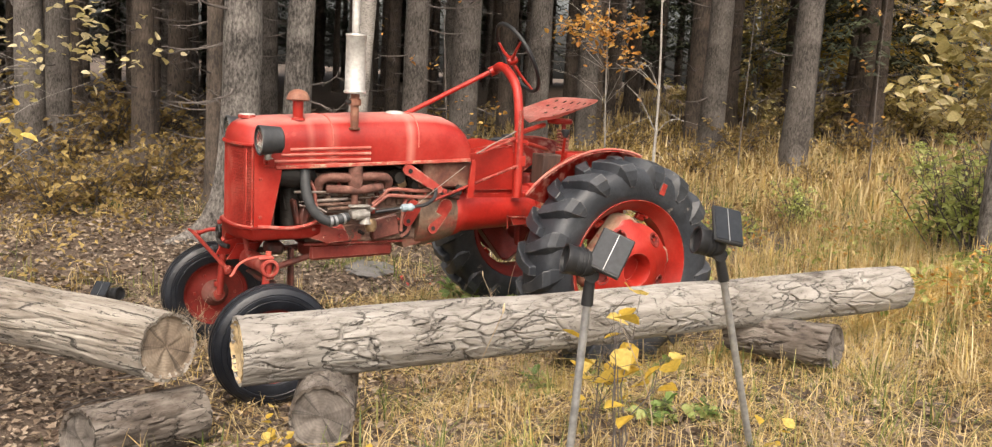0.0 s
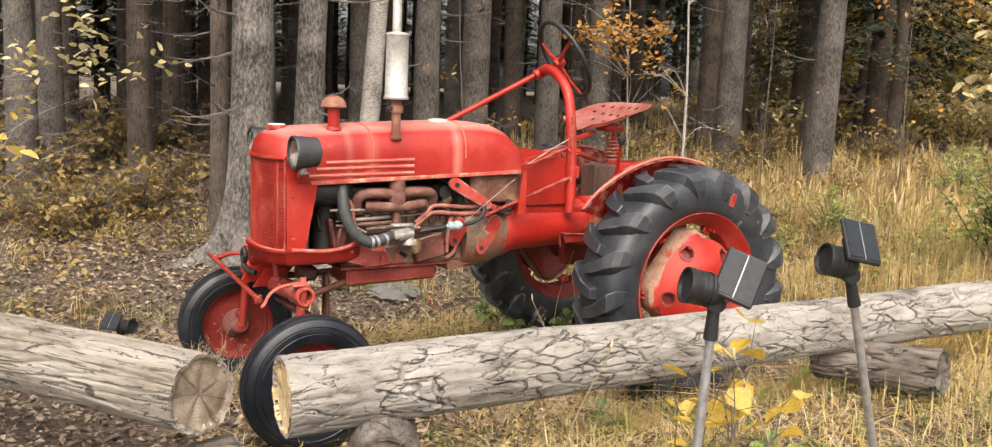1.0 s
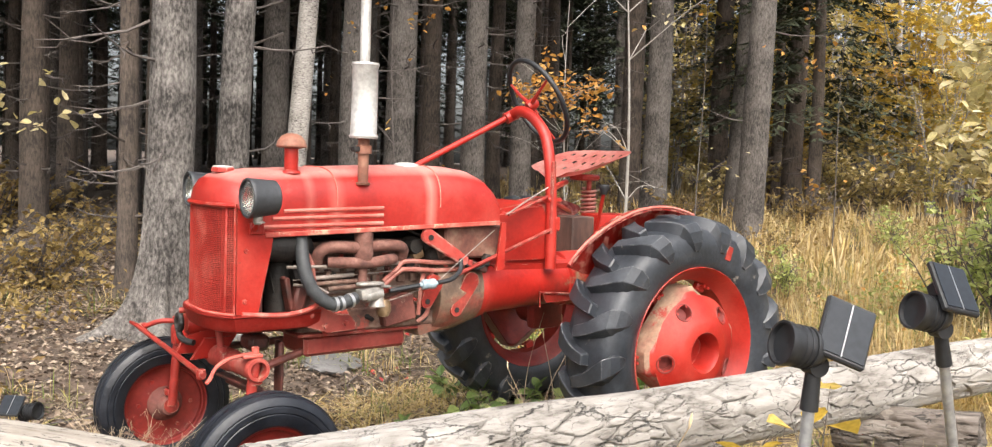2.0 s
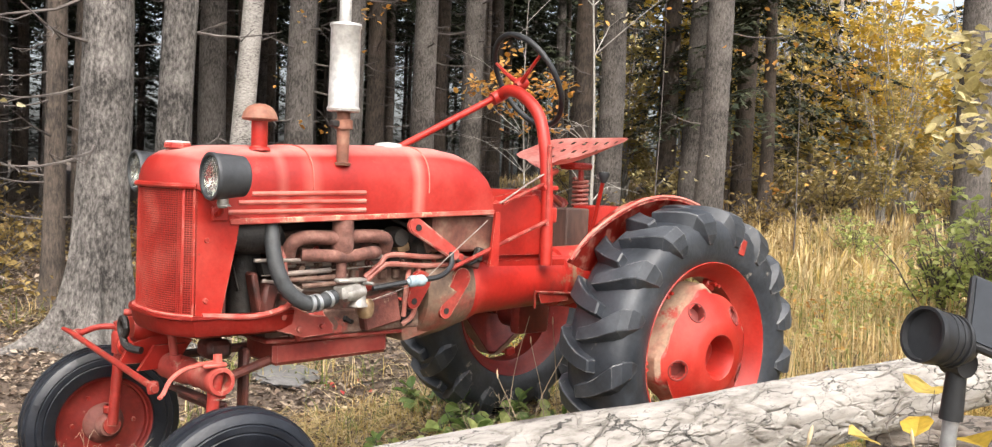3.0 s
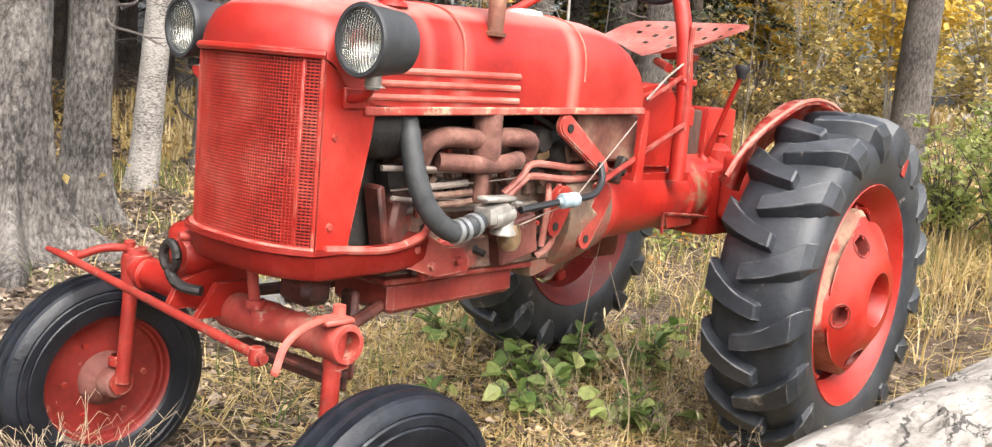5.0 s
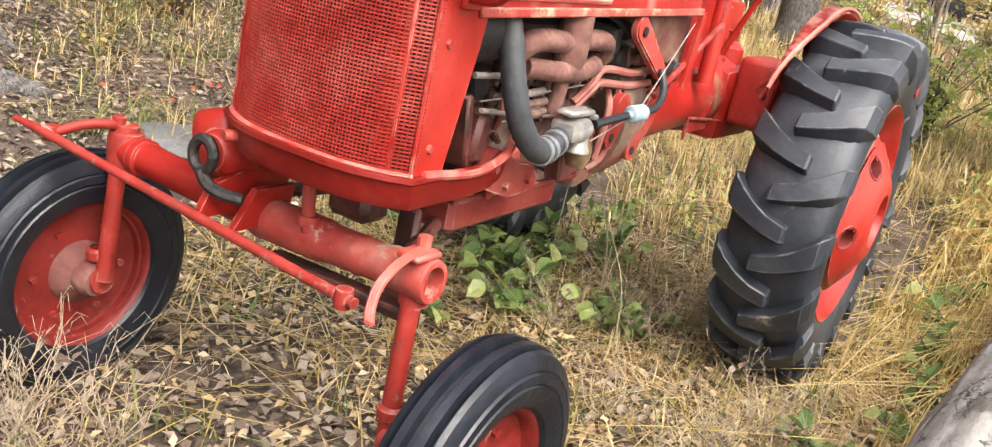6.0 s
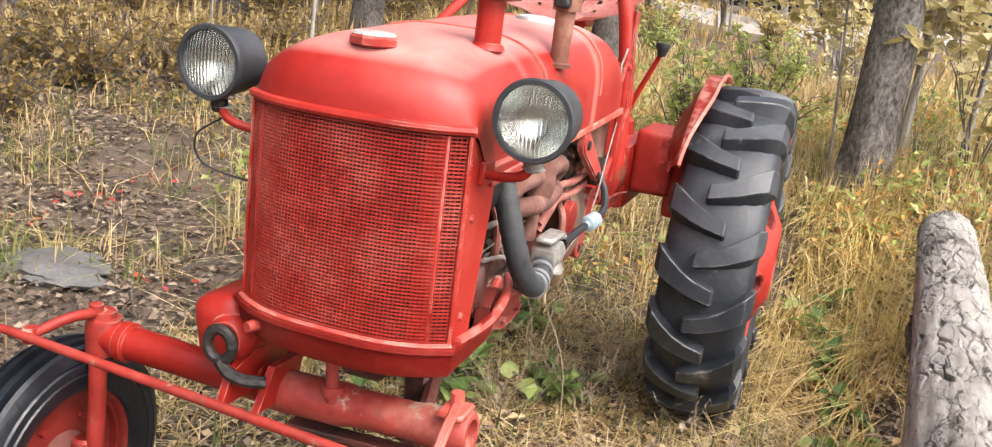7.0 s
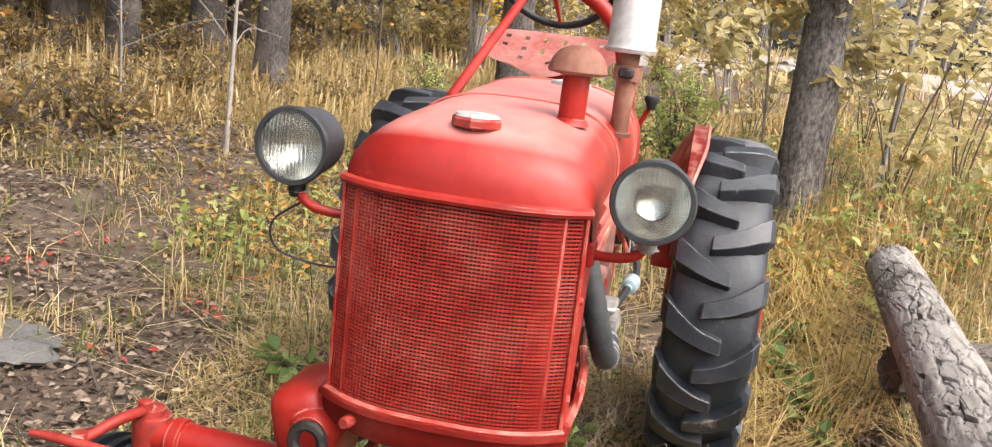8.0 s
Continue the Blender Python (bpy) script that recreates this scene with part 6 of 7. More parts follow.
# ---- solar spotlights ----
def solar_spotlight(foot, neck, head, tilt, yaw, label, offset, facing, size=1.0, twist=82):
    """A ground stake with a knuckle, a lamp can and a small solar panel."""
    ob = root("solar_spotlight", label, "solar light", foot, "solar spotlights")
    ob.matrix_basis = pose(*foot) @ Matrix.Scale(size, 4)
    F = Vector(foot)
    neck, head = Vector(neck) - F, Vector(head) - F
    if neck.length > 0.3:
        bm = bmesh.new()
        add_tube(bm, [(0, 0, -0.06), tuple(neck)], 0.0125, 14)
        part("stake", bm, STEEL, ob, "grey metal stake")
    d = neck.normalized()
    bm = bmesh.new()
    add_tube(bm, [tuple(neck - d * 0.03), tuple(neck + d * 0.05)], [0.019, 0.016], 14)
    add_lathe(bm, [(0.0, -0.02), (0.022, -0.02), (0.022, 0.02), (0.0, 0.02)], along(neck + d * 0.065, neck + d * 0.065 + Vector((math.sin(radians(yaw)), -math.cos(radians(yaw)), 0))), 16)
    part("knuckle", bm, BLACK, ob, "black plastic knuckle")
    aim = Matrix.Translation(head) @ Matrix.Rotation(radians(yaw), 4, "Z") @ Matrix.Rotation(radians(90 - tilt), 4, "Y")
    bm = bmesh.new()
    add_lathe(bm, [(0.0, -0.062), (0.016, -0.06), (0.03, -0.05), (0.039, -0.03), (0.043, 0.0), (0.044, 0.028), (0.046, 0.031), (0.046, 0.044), (0.041, 0.044), (0.039, 0.034), (0.0, 0.028)], aim, 32)
    for k in range(3):
        add_lathe(bm, [(0.036, -0.003), (0.0445, -0.002), (0.0445, 0.002), (0.036, 0.003)], aim @ Matrix.Translation((0, 0, -0.018 + 0.014 * k)), 28)
    part("lamp_can", bm, BLACK, ob, "black ribbed lamp housing")
    pm = Matrix.Translation(head + Vector(offset)) @ Vector(facing).to_track_quat("Z", "Y").to_matrix().to_4x4() @ Matrix.Rotation(radians(twist), 4, "Z")
    bm = bmesh.new()
    add_box(bm, (0, 0, 0), (0.135, 0.105, 0.016), None, 0.004)
    add_box(bm, (0.02, 0, -0.035), (0.05, 0.03, 0.06), None, 0.008)
    bmesh.ops.transform(bm, matrix=pm, verts=bm.verts)
    pan = part("solar_panel", bm, BLACK, ob, "small dark solar panel", 30)
    for y in (-0.025, 0.025):
        bm = bmesh.new()
        add_box(bm, (0, y, 0.0098), (0.118, 0.046, 0.002), None, 0)
        bmesh.ops.transform(bm, matrix=pm, verts=bm.verts)
        part("solar_cell", bm, SOLAR, pan, "", 0)
    bm = bmesh.new()
    add_box(bm, (0, 0, 0.0098), (0.122, 0.0018, 0.0022), None, 0)
    bmesh.ops.transform(bm, matrix=pm, verts=bm.verts)
    part("panel_strip", bm, STEEL, pan, "pale strip", 0)
    return ob


solar_spotlight((1.335, 2.04, 0.19), (1.32, 2.075, 0.84), (1.36, 2.07, 0.945), 12, -20, "solar spotlight on a grey metal stake in the grass", (-0.08, 0.05, 0.03), (0.42, 0.75, 0.5), 1.0, 66)
solar_spotlight((0.52, 2.04, 0.2), (0.76, 2.045, 0.875), (0.825, 2.035, 0.975), 12, -20, "solar spotlight on a leaning grey metal stake", (-0.045, 0.035, 0.06), (0.12, 0.76, 0.6), 1.0, 76)
solar_spotlight((2.29, -0.74, 0.04), (2.29, -0.74, 0.26), (2.26, -0.72, 0.35), 10, 130, "small black solar spotlight among dead leaves", (0.09, -0.02, 0.035), (0.2, 0.5, 0.8), 0.75)


# ---- trees ----
def trunk_mesh(bm, h, r0, r1, lean, seed, seg=16, flare=0.35, rings=22, rough=0.05):
    """A trunk; with many sides it also gets scaly bark relief and lobed roots."""
    rs = []
    fine = seg > 30
    for i in range(rings + 1):
        t = (i / rings) ** (1.7 if fine else 2.4)
        z = -0.15 + (h + 0.15) * t
        r = r0 + (r1 - r0) * t
        fl = flare * (0.6 * math.exp(-max(z, 0) / 0.28) + 0.9 * math.exp(-max(z, 0) / 0.09))
        ring = []
        for k in range(seg):
            a = 2 * math.pi * k / seg
            root_lobe = fl * (0.45 + 1.1 * max(0, math.sin(a * (5 if fine else 3) + seed + 0.8 * math.sin(a))) ** 2)
            f = 1 + root_lobe + rough * noise.noise(Vector((math.cos(a) * 1.6 + seed, math.sin(a) * 1.6, z * 1.7)))
            if fine:
                q = Vector((math.cos(a) * r * 34 + seed, math.sin(a) * r * 34, z * 15))
                f += 0.03 * noise.noise(q) + 0.022 * abs(noise.noise(q * 2.1)) + 0.1 * fl * noise.noise(Vector((math.cos(a) * 4, math.sin(a) * 4, z * 5)))
            c = Vector((lean[0] * z + 0.06 * noise.noise(Vector((seed, 0, z * 0.3))), lean[1] * z + 0.06 * noise.noise(Vector((0, seed, z * 0.3))), z))
            ring.append(bm.verts.new(c + Vector((math.cos(a), math.sin(a), 0)) * r * f))
        rs.append(ring)
    for p, q in zip(rs, rs[1:]):
        for k in range(seg):
            bm.faces.new((p[k], p[(k + 1) % seg], q[(k + 1) % seg], q[k]))


def dead_limbs(bm, h0, h1, count, r, seed, length=1.0):
    rng = random.Random(seed)
    for _ in range(count):
        z = rng.uniform(h0, h1)
        a = rng.uniform(0, 6.283)
        L = rng.uniform(0.2, 0.75) * length
        d = Vector((math.cos(a), math.sin(a), 0))
        droop = rng.uniform(-0.5, 0.15)
        pts = [d * (r * 0.7) + Vector((0, 0, z))]
        for k in range(1, 5):
            t = k / 4
            pts.append(d * (r * 0.7 + L * t) + Vector((rng.uniform(-0.04, 0.04), rng.uniform(-0.04, 0.04), z + droop * L * t + 0.25 * L * t * t)))
        add_tube(bm, pts, [0.012, 0.009, 0.007, 0.005, 0.002], 5, False)
        for k in (2, 3):
            p = pts[k]
            s = Vector((-d.y, d.x, 0)) * rng.choice((-1, 1))
            add_tube(bm, [p, p + (d * 0.5 + s) * 0.15 * L + Vector((0, 0, -0.04)), p + (d * 0.9 + s) * 0.3 * L + Vector((0, 0, rng.uniform(-0.1, 0.08)))], [0.005, 0.004, 0.0015], 4, False)


def needle_crown(h0, h1, spread, count, seed, spray=0.4, droop=0.35, per=11):
    """Boughs of needles: many small hanging sprays on limbs."""
    rng = np.random.default_rng(seed)
    V, F = [], []
    for b in range(count):
        t = (b + rng.random()) / count
        z = h0 + (h1 - h0) * t
        L = spread * (1 - t) ** 0.75 * rng.uniform(0.7, 1.1) + 0.25
        a = rng.uniform(0, 2 * math.pi)
        d = np.array((math.cos(a), math.sin(a), 0.0))
        s = np.array((-d[1], d[0], 0.0))
        for k in range(per):
            u = 0.18 + 0.82 * (k + rng.random()) / per
            p = d * L * u + np.array((0, 0, z - droop * L * u * u + 0.08 * L * u))
            for sd in (-1, 1):
                ln = spray * (1.15 - 0.6 * u) * rng.uniform(0.7, 1.2)
                out = d * rng.uniform(0.4, 0.9) + s * sd * rng.uniform(0.5, 1.0) + np.array((0, 0, rng.uniform(-0.55, -0.1)))
                out /= np.linalg.norm(out)
                side = np.cross(out, (0, 0, 1))
                for q in range(5):
                    st = p + out * ln * 0.2 * q * (q > 0)
                    o2 = out if q == 0 else out * 0.75 + side * (0.65 if q % 2 else -0.65) + np.array((0, 0, rng.uniform(-0.3, 0.05)))
                    l2 = ln if q == 0 else ln * rng.uniform(0.3, 0.5) * (1.2 - 0.15 * q)
                    wd = np.cross(o2, (0, 0, 1)) * 0.034 + np.array((0, 0, rng.uniform(-0.012, 0.012)))
                    i = len(V)
                    V += [st, st + o2 * l2 * 0.55 + wd, st + o2 * l2, st + o2 * l2 * 0.5 - wd]
                    F += [(i, i + 1, i + 2), (i, i + 2, i + 3)]
    return [tuple(v) for v in V], F


def conifer(name, h, r0, seed, bark, label, crown_from, spread, limbs, lean=(0, 0), flare=0.35, boughs=70, spray=0.5, seg=16, at=(0, 0, 0)):
    ob = root(name, label, "tree", at, "forest trees")
    bm = bmesh.new()
    trunk_mesh(bm, h, r0, r0 * 0.25, lean, seed, seg, flare, 150 if seg > 30 else 22)
    part("trunk", bm, bark, ob, "", 60)
    if limbs:
        bm = bmesh.new()
        dead_limbs(bm, 0.8, min(crown_from, 6.0), limbs, r0, seed)
        if lean != (0, 0):
            for v in bm.verts:
                v.co.x += lean[0] * v.co.z
                v.co.y += lean[1] * v.co.z
        tagged(part("dead_branch", bm, TWIG, ob, "bare grey dead branches", 60), kind="stuff")
    # tall trees' crowns are mostly unseen, built to keep sky light off the forest
    V, F = needle_crown(crown_from, h, spread, boughs, int(seed * 10) + 1, spray)
    bake("crown", V, F, NEEDLES, ob)
    return ob


def on_ground(x, y, turn=0.0, s=1.0):
    return pose(x, y, ground_z(x, y) - 0.02, 0, 0, turn) @ Matrix.Scale(s, 4)


def gp(x, y):
    return (x, y, ground_z(x, y))


# trees that stand close to the tractor
conifer("conifer", 13.0, 0.155, 1.0, BARK_NEAR, "tall grey barked conifer with flared roots behind the tractor", 6.5, 2.0, 10, (0.0, 0.0), 1.35, 60, 0.55, 90, gp(1.08, -2.95))
conifer("conifer", 13.0, 0.122, 2.3, BARK_NEAR, "grey barked conifer beside a larger one", 6.0, 2.0, 14, (-0.022, 0.01), 0.75, 60, 0.55, 60, gp(0.45, -3.5))
conifer("conifer", 12.0, 0.135, 3.1, BARK_NEAR, "grey conifer at the meadow's edge among yellow shrubs", 7.5, 1.4, 8, (0.0, 0.005), 0.3, 26, 0.55, 48, gp(-2.5, 0.95))
conifer("conifer", 12.0, 0.2, 4.2, BARK, "stout grey conifer beyond green shrubs", 7.5, 1.4, 8, (0.02, 0.0), 0.3, 26, 0.55, 20, gp(-7.6, -1.8))
conifer("conifer", 13.0, 0.165, 5.4, BARK, "leaning conifer with scaly bark", 6.0, 2.0, 8, (-0.03, 0.02), 0.3, 60, 0.55, 36, gp(-5.95, -4.04))
conifer("conifer", 13.0, 0.2, 6.1, BARK, "stout conifer behind a leaning one", 6.0, 2.0, 8, (-0.01, 0.01), 0.3, 60, 0.55, 20, gp(-7.95, -5.85))

# forest trees, built once and set out again
protos = [conifer("conifer", 14.0, 0.185, 11.0, BARK, "straight conifer trunk with dead lower branches", 6.5, 2.2, 16, boughs=75, at=(-2.65, -6.39, 0)),
          conifer("conifer", 15.0, 0.165, 12.0, BARK, "straight conifer trunk with dead lower branches", 7.0, 2.2, 22, boughs=75, at=(-4.1, -7.0, 0)),
          conifer("conifer", 14.0, 0.15, 13.0, BARK_DARK, "dark conifer trunk in the shaded forest", 5.0, 2.4, 26, boughs=85, at=(0.84, -8.4, 0)),
          conifer("conifer", 15.0, 0.11, 14.0, BARK_DARK, "thin dark conifer trunk in the shaded forest", 5.5, 2.2, 30, boughs=80, at=(0.5, -9.9, 0))]
for p in protos:
    p.matrix_basis = on_ground(p.location.x, p.location.y)

spots = [(2.25, -6.8, 0, 0.85), (1.84, -8.07, 1, 0.9), (-0.2, -11.6, 2, 1.0), (-1.5, -11.0, 1, 1.0), (-6.35, -5.95, 0, 0.98), (-5.35, -7.6, 1, 0.98), (-8.8, -8.3, 2, 1.1), (-6.6, -9.2, 2, 0.9),
         (-7.4, -7.5, 2, 1.15), (-9.9, -6.4, 2, 1.1), (-10.2, -8.2, 2, 1.2), (-5.46, -10.2, 2, 1.1), (-7.06, -10.6, 3, 1.2), (0.87, -4.6, 3, 0.75), (-0.75, -9.3, 3, 1.0)]
taken = [(1.08, -2.95), (0.45, -3.5), (-5.95, -4.04), (-7.88, -5.94), (-2.65, -6.39), (-4.1, -7.0), (0.84, -8.4), (0.5, -9.9)] + [(a, b) for a, b, _, _ in spots]
rng = random.Random(5)
for x, y, k, s in spots:
    copy_thing(protos[k], on_ground(x, y, rng.uniform(0, 360), s))
tries = 0
count = 0
while count < 235 and tries < 9000:
    tries += 1
    x, y = rng.uniform(-40, 16), rng.uniform(-44, -4.6)
    if y > 0.74 * (x - 3.3) - 1.5 or (x > -1.0 and y > -7.5) or (y > -9 and x > 2.5 and y > -6.5 - 0.8 * (x - 2.5)):
        continue
    far = math.hypot(x - 2, y)
    gap = 0.9 + 0.012 * far
    if any((x - a) ** 2 + (y - b) ** 2 < gap * gap for a, b in taken):
        continue
    taken.append((x, y))
    k = rng.choice((0, 1, 2, 3, 3, 3)) if far < 15 else rng.choice((2, 3, 3, 3, 1))
    copy_thing(protos[k], on_ground(x, y, rng.uniform(0, 360), rng.uniform(0.8, 1.2)))
    count += 1
# woods beyond the road, and unseen trees added round the clearing for reflections
for k in range(34):
    a = rng.uniform(0, 2 * math.pi)
    d = rng.uniform(34, 60) if math.cos(a) < 0.2 else rng.uniform(24, 45)
    x, y = -2 + d * math.cos(a), d * math.sin(a)
    if -44 < y < -4 and y < 0.74 * (x - 3.3):
        continue
    copy_thing(protos[rng.choice((0, 1, 2, 3))], on_ground(x, y, rng.uniform(0, 360), rng.uniform(0.75, 1.2)))

# spruces with boughs down to the ground
spruce = conifer("spruce", 9.0, 0.14, 21.0, BARK_DARK, "dark spruce with drooping green boughs", 1.7, 2.4, 10, boughs=120, spray=0.42, at=(-8.9, -5.1, 0))
spruce.matrix_basis = on_ground(-8.9, -5.3, 0, 0.78)
for x, y, s in ((-11.0, -7.6, 1.0), (-13.8, -11.2, 1.1), (-17.5, -10.5, 1.2), (-24.0, -3.0, 1.2), (-27.0, -10.0, 1.3), (-25.0, 6.0, 1.2), (-30.0, 1.0, 1.4), (-22.0, 12.0, 1.1), (-26.0, -14.5, 1.2)):
    copy_thing(spruce, on_ground(x, y, rng.uniform(0, 360), s))


# distant spruces added as a dark backdrop that hides the sky between trunks
for k in range(40):
    a, d = radians(rng.uniform(222, 288)), rng.uniform(30, 48)
    copy_thing(spruce, on_ground(3 + d * math.cos(a), 2 + d * math.sin(a), rng.uniform(0, 360), rng.uniform(0.8, 1.3)))


def birch(x, y, h, r, lean, seed):
    ob = root("birch", "pale birch trunk leaning among conifers", "tree", (x, y, ground_z(x, y)), "forest trees")
    bm = bmesh.new()
    trunk_mesh(bm, h, r, r * 0.4, lean, seed, 16, 0.25)
    part("trunk", bm, BIRCH, ob, "", 60)
    bm = bmesh.new()
    dead_limbs(bm, 2.0, 5.0, 8, r, seed, 1.4)
    tagged(part("branch", bm, TWIG, ob, "", 60), kind="stuff")


birch(-16.1, -8.5, 7.0, 0.08, (0.0, 0.0), 5.0)
birch(-0.4, -4.42, 9.0, 0.098, (-0.075, -0.02), 3.0)


# ---- leafy growth ----
def leaf_mesh(points, sizes, rng, flat=0.5, oval=False):
    """Small folded leaves at the points."""
    n = len(points)
    P = np.asarray(points)
    a = rng.uniform(0, 2 * math.pi, n)
    el = rng.normal(0, flat, n)
    d = np.stack((np.cos(a) * np.cos(el), np.sin(a) * np.cos(el), np.sin(el)), 1)
    s = np.stack((-np.sin(a), np.cos(a), rng.normal(0, 0.5, n)), 1)
    s /= np.linalg.norm(s, axis=1)[:, None]
    up = np.cross(d, s)
    L = np.asarray(sizes)[:, None]
    if not oval:
        V = np.empty((n * 4, 3))
        V[0::4] = P
        V[1::4] = P + d * L * 0.5 + s * L * 0.32 + up * L * 0.1
        V[2::4] = P + d * L - up * L * 0.12
        V[3::4] = P + d * L * 0.45 - s * L * 0.32 + up * L * 0.1
        i = np.arange(n) * 4
        F = np.concatenate((np.stack((i, i + 1, i + 2), 1), np.stack((i, i + 2, i + 3), 1)))
        return V.tolist(), F.tolist()
    rim = ((0.0, 0.0, 0.0), (0.2, 0.3, 0.05), (0.5, 0.4, 0.1), (0.8, 0.22, 0.05), (1.0, 0.0, -0.1), (0.78, -0.24, 0.06), (0.48, -0.4, 0.1), (0.2, -0.28, 0.05))
    V = np.empty((n * 8, 3))
    for k, (u, w, h) in enumerate(rim):
        V[k::8] = P + d * L * u + s * L * w + up * L * h
    i = np.arange(n) * 8
    F = np.concatenate([np.stack(q, 1) for q in ((i, i + 1, i + 2), (i, i + 2, i + 4), (i + 2, i + 3, i + 4), (i, i + 4, i + 6), (i + 4, i + 5, i + 6), (i, i + 6, i + 7))])
    return V.tolist(), F.tolist()


def shrub(name, at, label, stems, h, spread, leaves, size, leafmat, stemmat, seed, low=0.25, category="shrub", group="shrubs", r=0.008, place=True):
    """Thin branching stems with loose leaves along their twigs."""
    rn = random.Random(seed)
    ng = np.random.default_rng(seed)
    ob = root(name, label, category, at, group)
    bm = bmesh.new()
    tips = []
    for _ in range(stems):
        a = rn.uniform(0, 6.283)
        L = h * rn.uniform(0.65, 1.05)
        d = Vector((math.cos(a), math.sin(a), 0)) * spread * rn.uniform(0.2, 1.0)
        b = Vector((rn.uniform(-0.1, 0.1) * spread, rn.uniform(-0.1, 0.1) * spread, -0.05))
        pts = [b + d * (t ** 1.4) + Vector((rn.uniform(-0.03, 0.03), rn.uniform(-0.03, 0.03), L * t)) for t in (0, 0.25, 0.5, 0.75, 1.0)]
        add_tube(bm, pts, [r, r * 0.85, r * 0.65, r * 0.45, r * 0.2], 5, False)
        for k in range(7):
            t = rn.uniform(low, 1.0)
            i = min(3, int(t * 4))
            p = pts[i].lerp(pts[i + 1], t * 4 - i)
            a2 = rn.uniform(0, 6.283)
            e = Vector((math.cos(a2), math.sin(a2), rn.uniform(-0.1, 0.7))) * rn.uniform(0.12, 0.32) * h * 0.6
            add_tube(bm, [p, p + e * 0.5 + Vector((0, 0, 0.02)), p + e], [r * 0.4, r * 0.3, r * 0.12], 4, False)
            tips.append((p, p + e))
    part("stem", bm, stemmat, ob, "", 60)
    pts, sz = [], []
    for _ in range(leaves):
        p, q = tips[rn.randrange(len(tips))]
        v = p.lerp(q, rn.uniform(0.2, 1.05)) + Vector((rn.gauss(0, 0.02), rn.gauss(0, 0.02), rn.gauss(0, 0.02))) * h
        pts.append(tuple(v))
        sz.append(size * rn.uniform(0.6, 1.25))
    V, F = leaf_mesh(pts, sz, ng, oval=True)
    bake("foliage", V, F, leafmat, ob)
    return ob


def set_out(proto, places, rn):
    for x, y, s in places:
        copy_thing(proto, on_ground(x, y, rn.uniform(0, 360), s))


rs = random.Random(8)
shrub("tall_shrub", gp(-2.85, 1.1), "tall thin shrub with pale yellow green leaves at the meadow's edge", 8, 2.5, 0.7, 620, 0.1, LEAF_PALE, SAPWOOD, 30, 0.35, r=0.005)
LEAF_BUSH = material("bright_green_leaves", [(0.3, 0.36, 0.09), (0.46, 0.52, 0.16), (0.6, 0.62, 0.27)], 0.5, scale=1, bump=0, island=0.8, spread=0.26, translucent=0.5)
green_bush = shrub("green_bush", gp(-3.33, 0.22), "leafy green bush among dry grass", 28, 0.85, 0.52, 680, 0.055, LEAF_BUSH, TWIG, 31)
set_out(green_bush, [(-3.7, -1.8, 0.6), (-3.6, -0.2, 1.0), (-6.3, -2.4, 0.7), (-9.0, -1.5, 0.9), (-7.9, 0.2, 0.8)], rs)
yellow_bush = shrub("yellow_bush", gp(-2.55, 1.5), "tall thin shrub with yellow green leaves", 7, 1.6, 0.6, 230, 0.085, LEAF_PALE, TWIG, 32, 0.2, r=0.005)
set_out(yellow_bush, [(-3.4, 2.0, 1.1), (-2.3, 2.2, 0.8), (-4.6, 1.6, 1.1), (-2.2, 2.5, 0.8), (-5.5, 2.8, 1.2), (-6.5, 0.8, 1.0), (-8.2, 2.2, 1.3)], rs)
aspen = shrub("yellow_aspen", gp(-10.2, -2.9), "young aspen with bright yellow leaves", 9, 4.2, 1.3, 1500, 0.12, LEAF_YELLOW, SAPWOOD, 33, 0.2, "tree", "young trees", 0.02)
fading = shrub("fading_aspen", gp(-11.2, -2.0), "young aspen with fading olive leaves", 9, 3.6, 1.2, 1100, 0.11, LEAF_OLIVE, SAPWOOD, 35, 0.2, "tree", "young trees", 0.02)
set_out(fading, [(-12.8, -1.2, 1.0), (-11.5, -4.6, 0.9), (-10.0, 0.6, 0.8), (-14.8, -9.5, 1.1), (-16.0, -0.5, 0.9), (-20.5, 5.5, 1.2), (-9.6, -3.9, 0.6), (-18.0, -2.5, 1.1)], rs)
set_out(aspen, [(-12.6, -8.3, 0.6), (-12.8, -5.4, 0.75), (-14.6, -6.0, 0.8), (-12.2, -3.4, 0.95), (-15.5, -4.5, 1.1), (-13.5, -6.4, 1.1), (-22.0, -6.5, 1.2), (-21.0, 1.5, 1.1), (-23.5, -11.5, 1.3), (-19.5, 9.0, 1.2)], rs)
under = shrub("undergrowth_bush", gp(1.9, -4.6), "low undergrowth with fading yellow green leaves", 26, 0.62, 0.6, 480, 0.06, LEAF_FADED, TWIG, 34, 0.1)
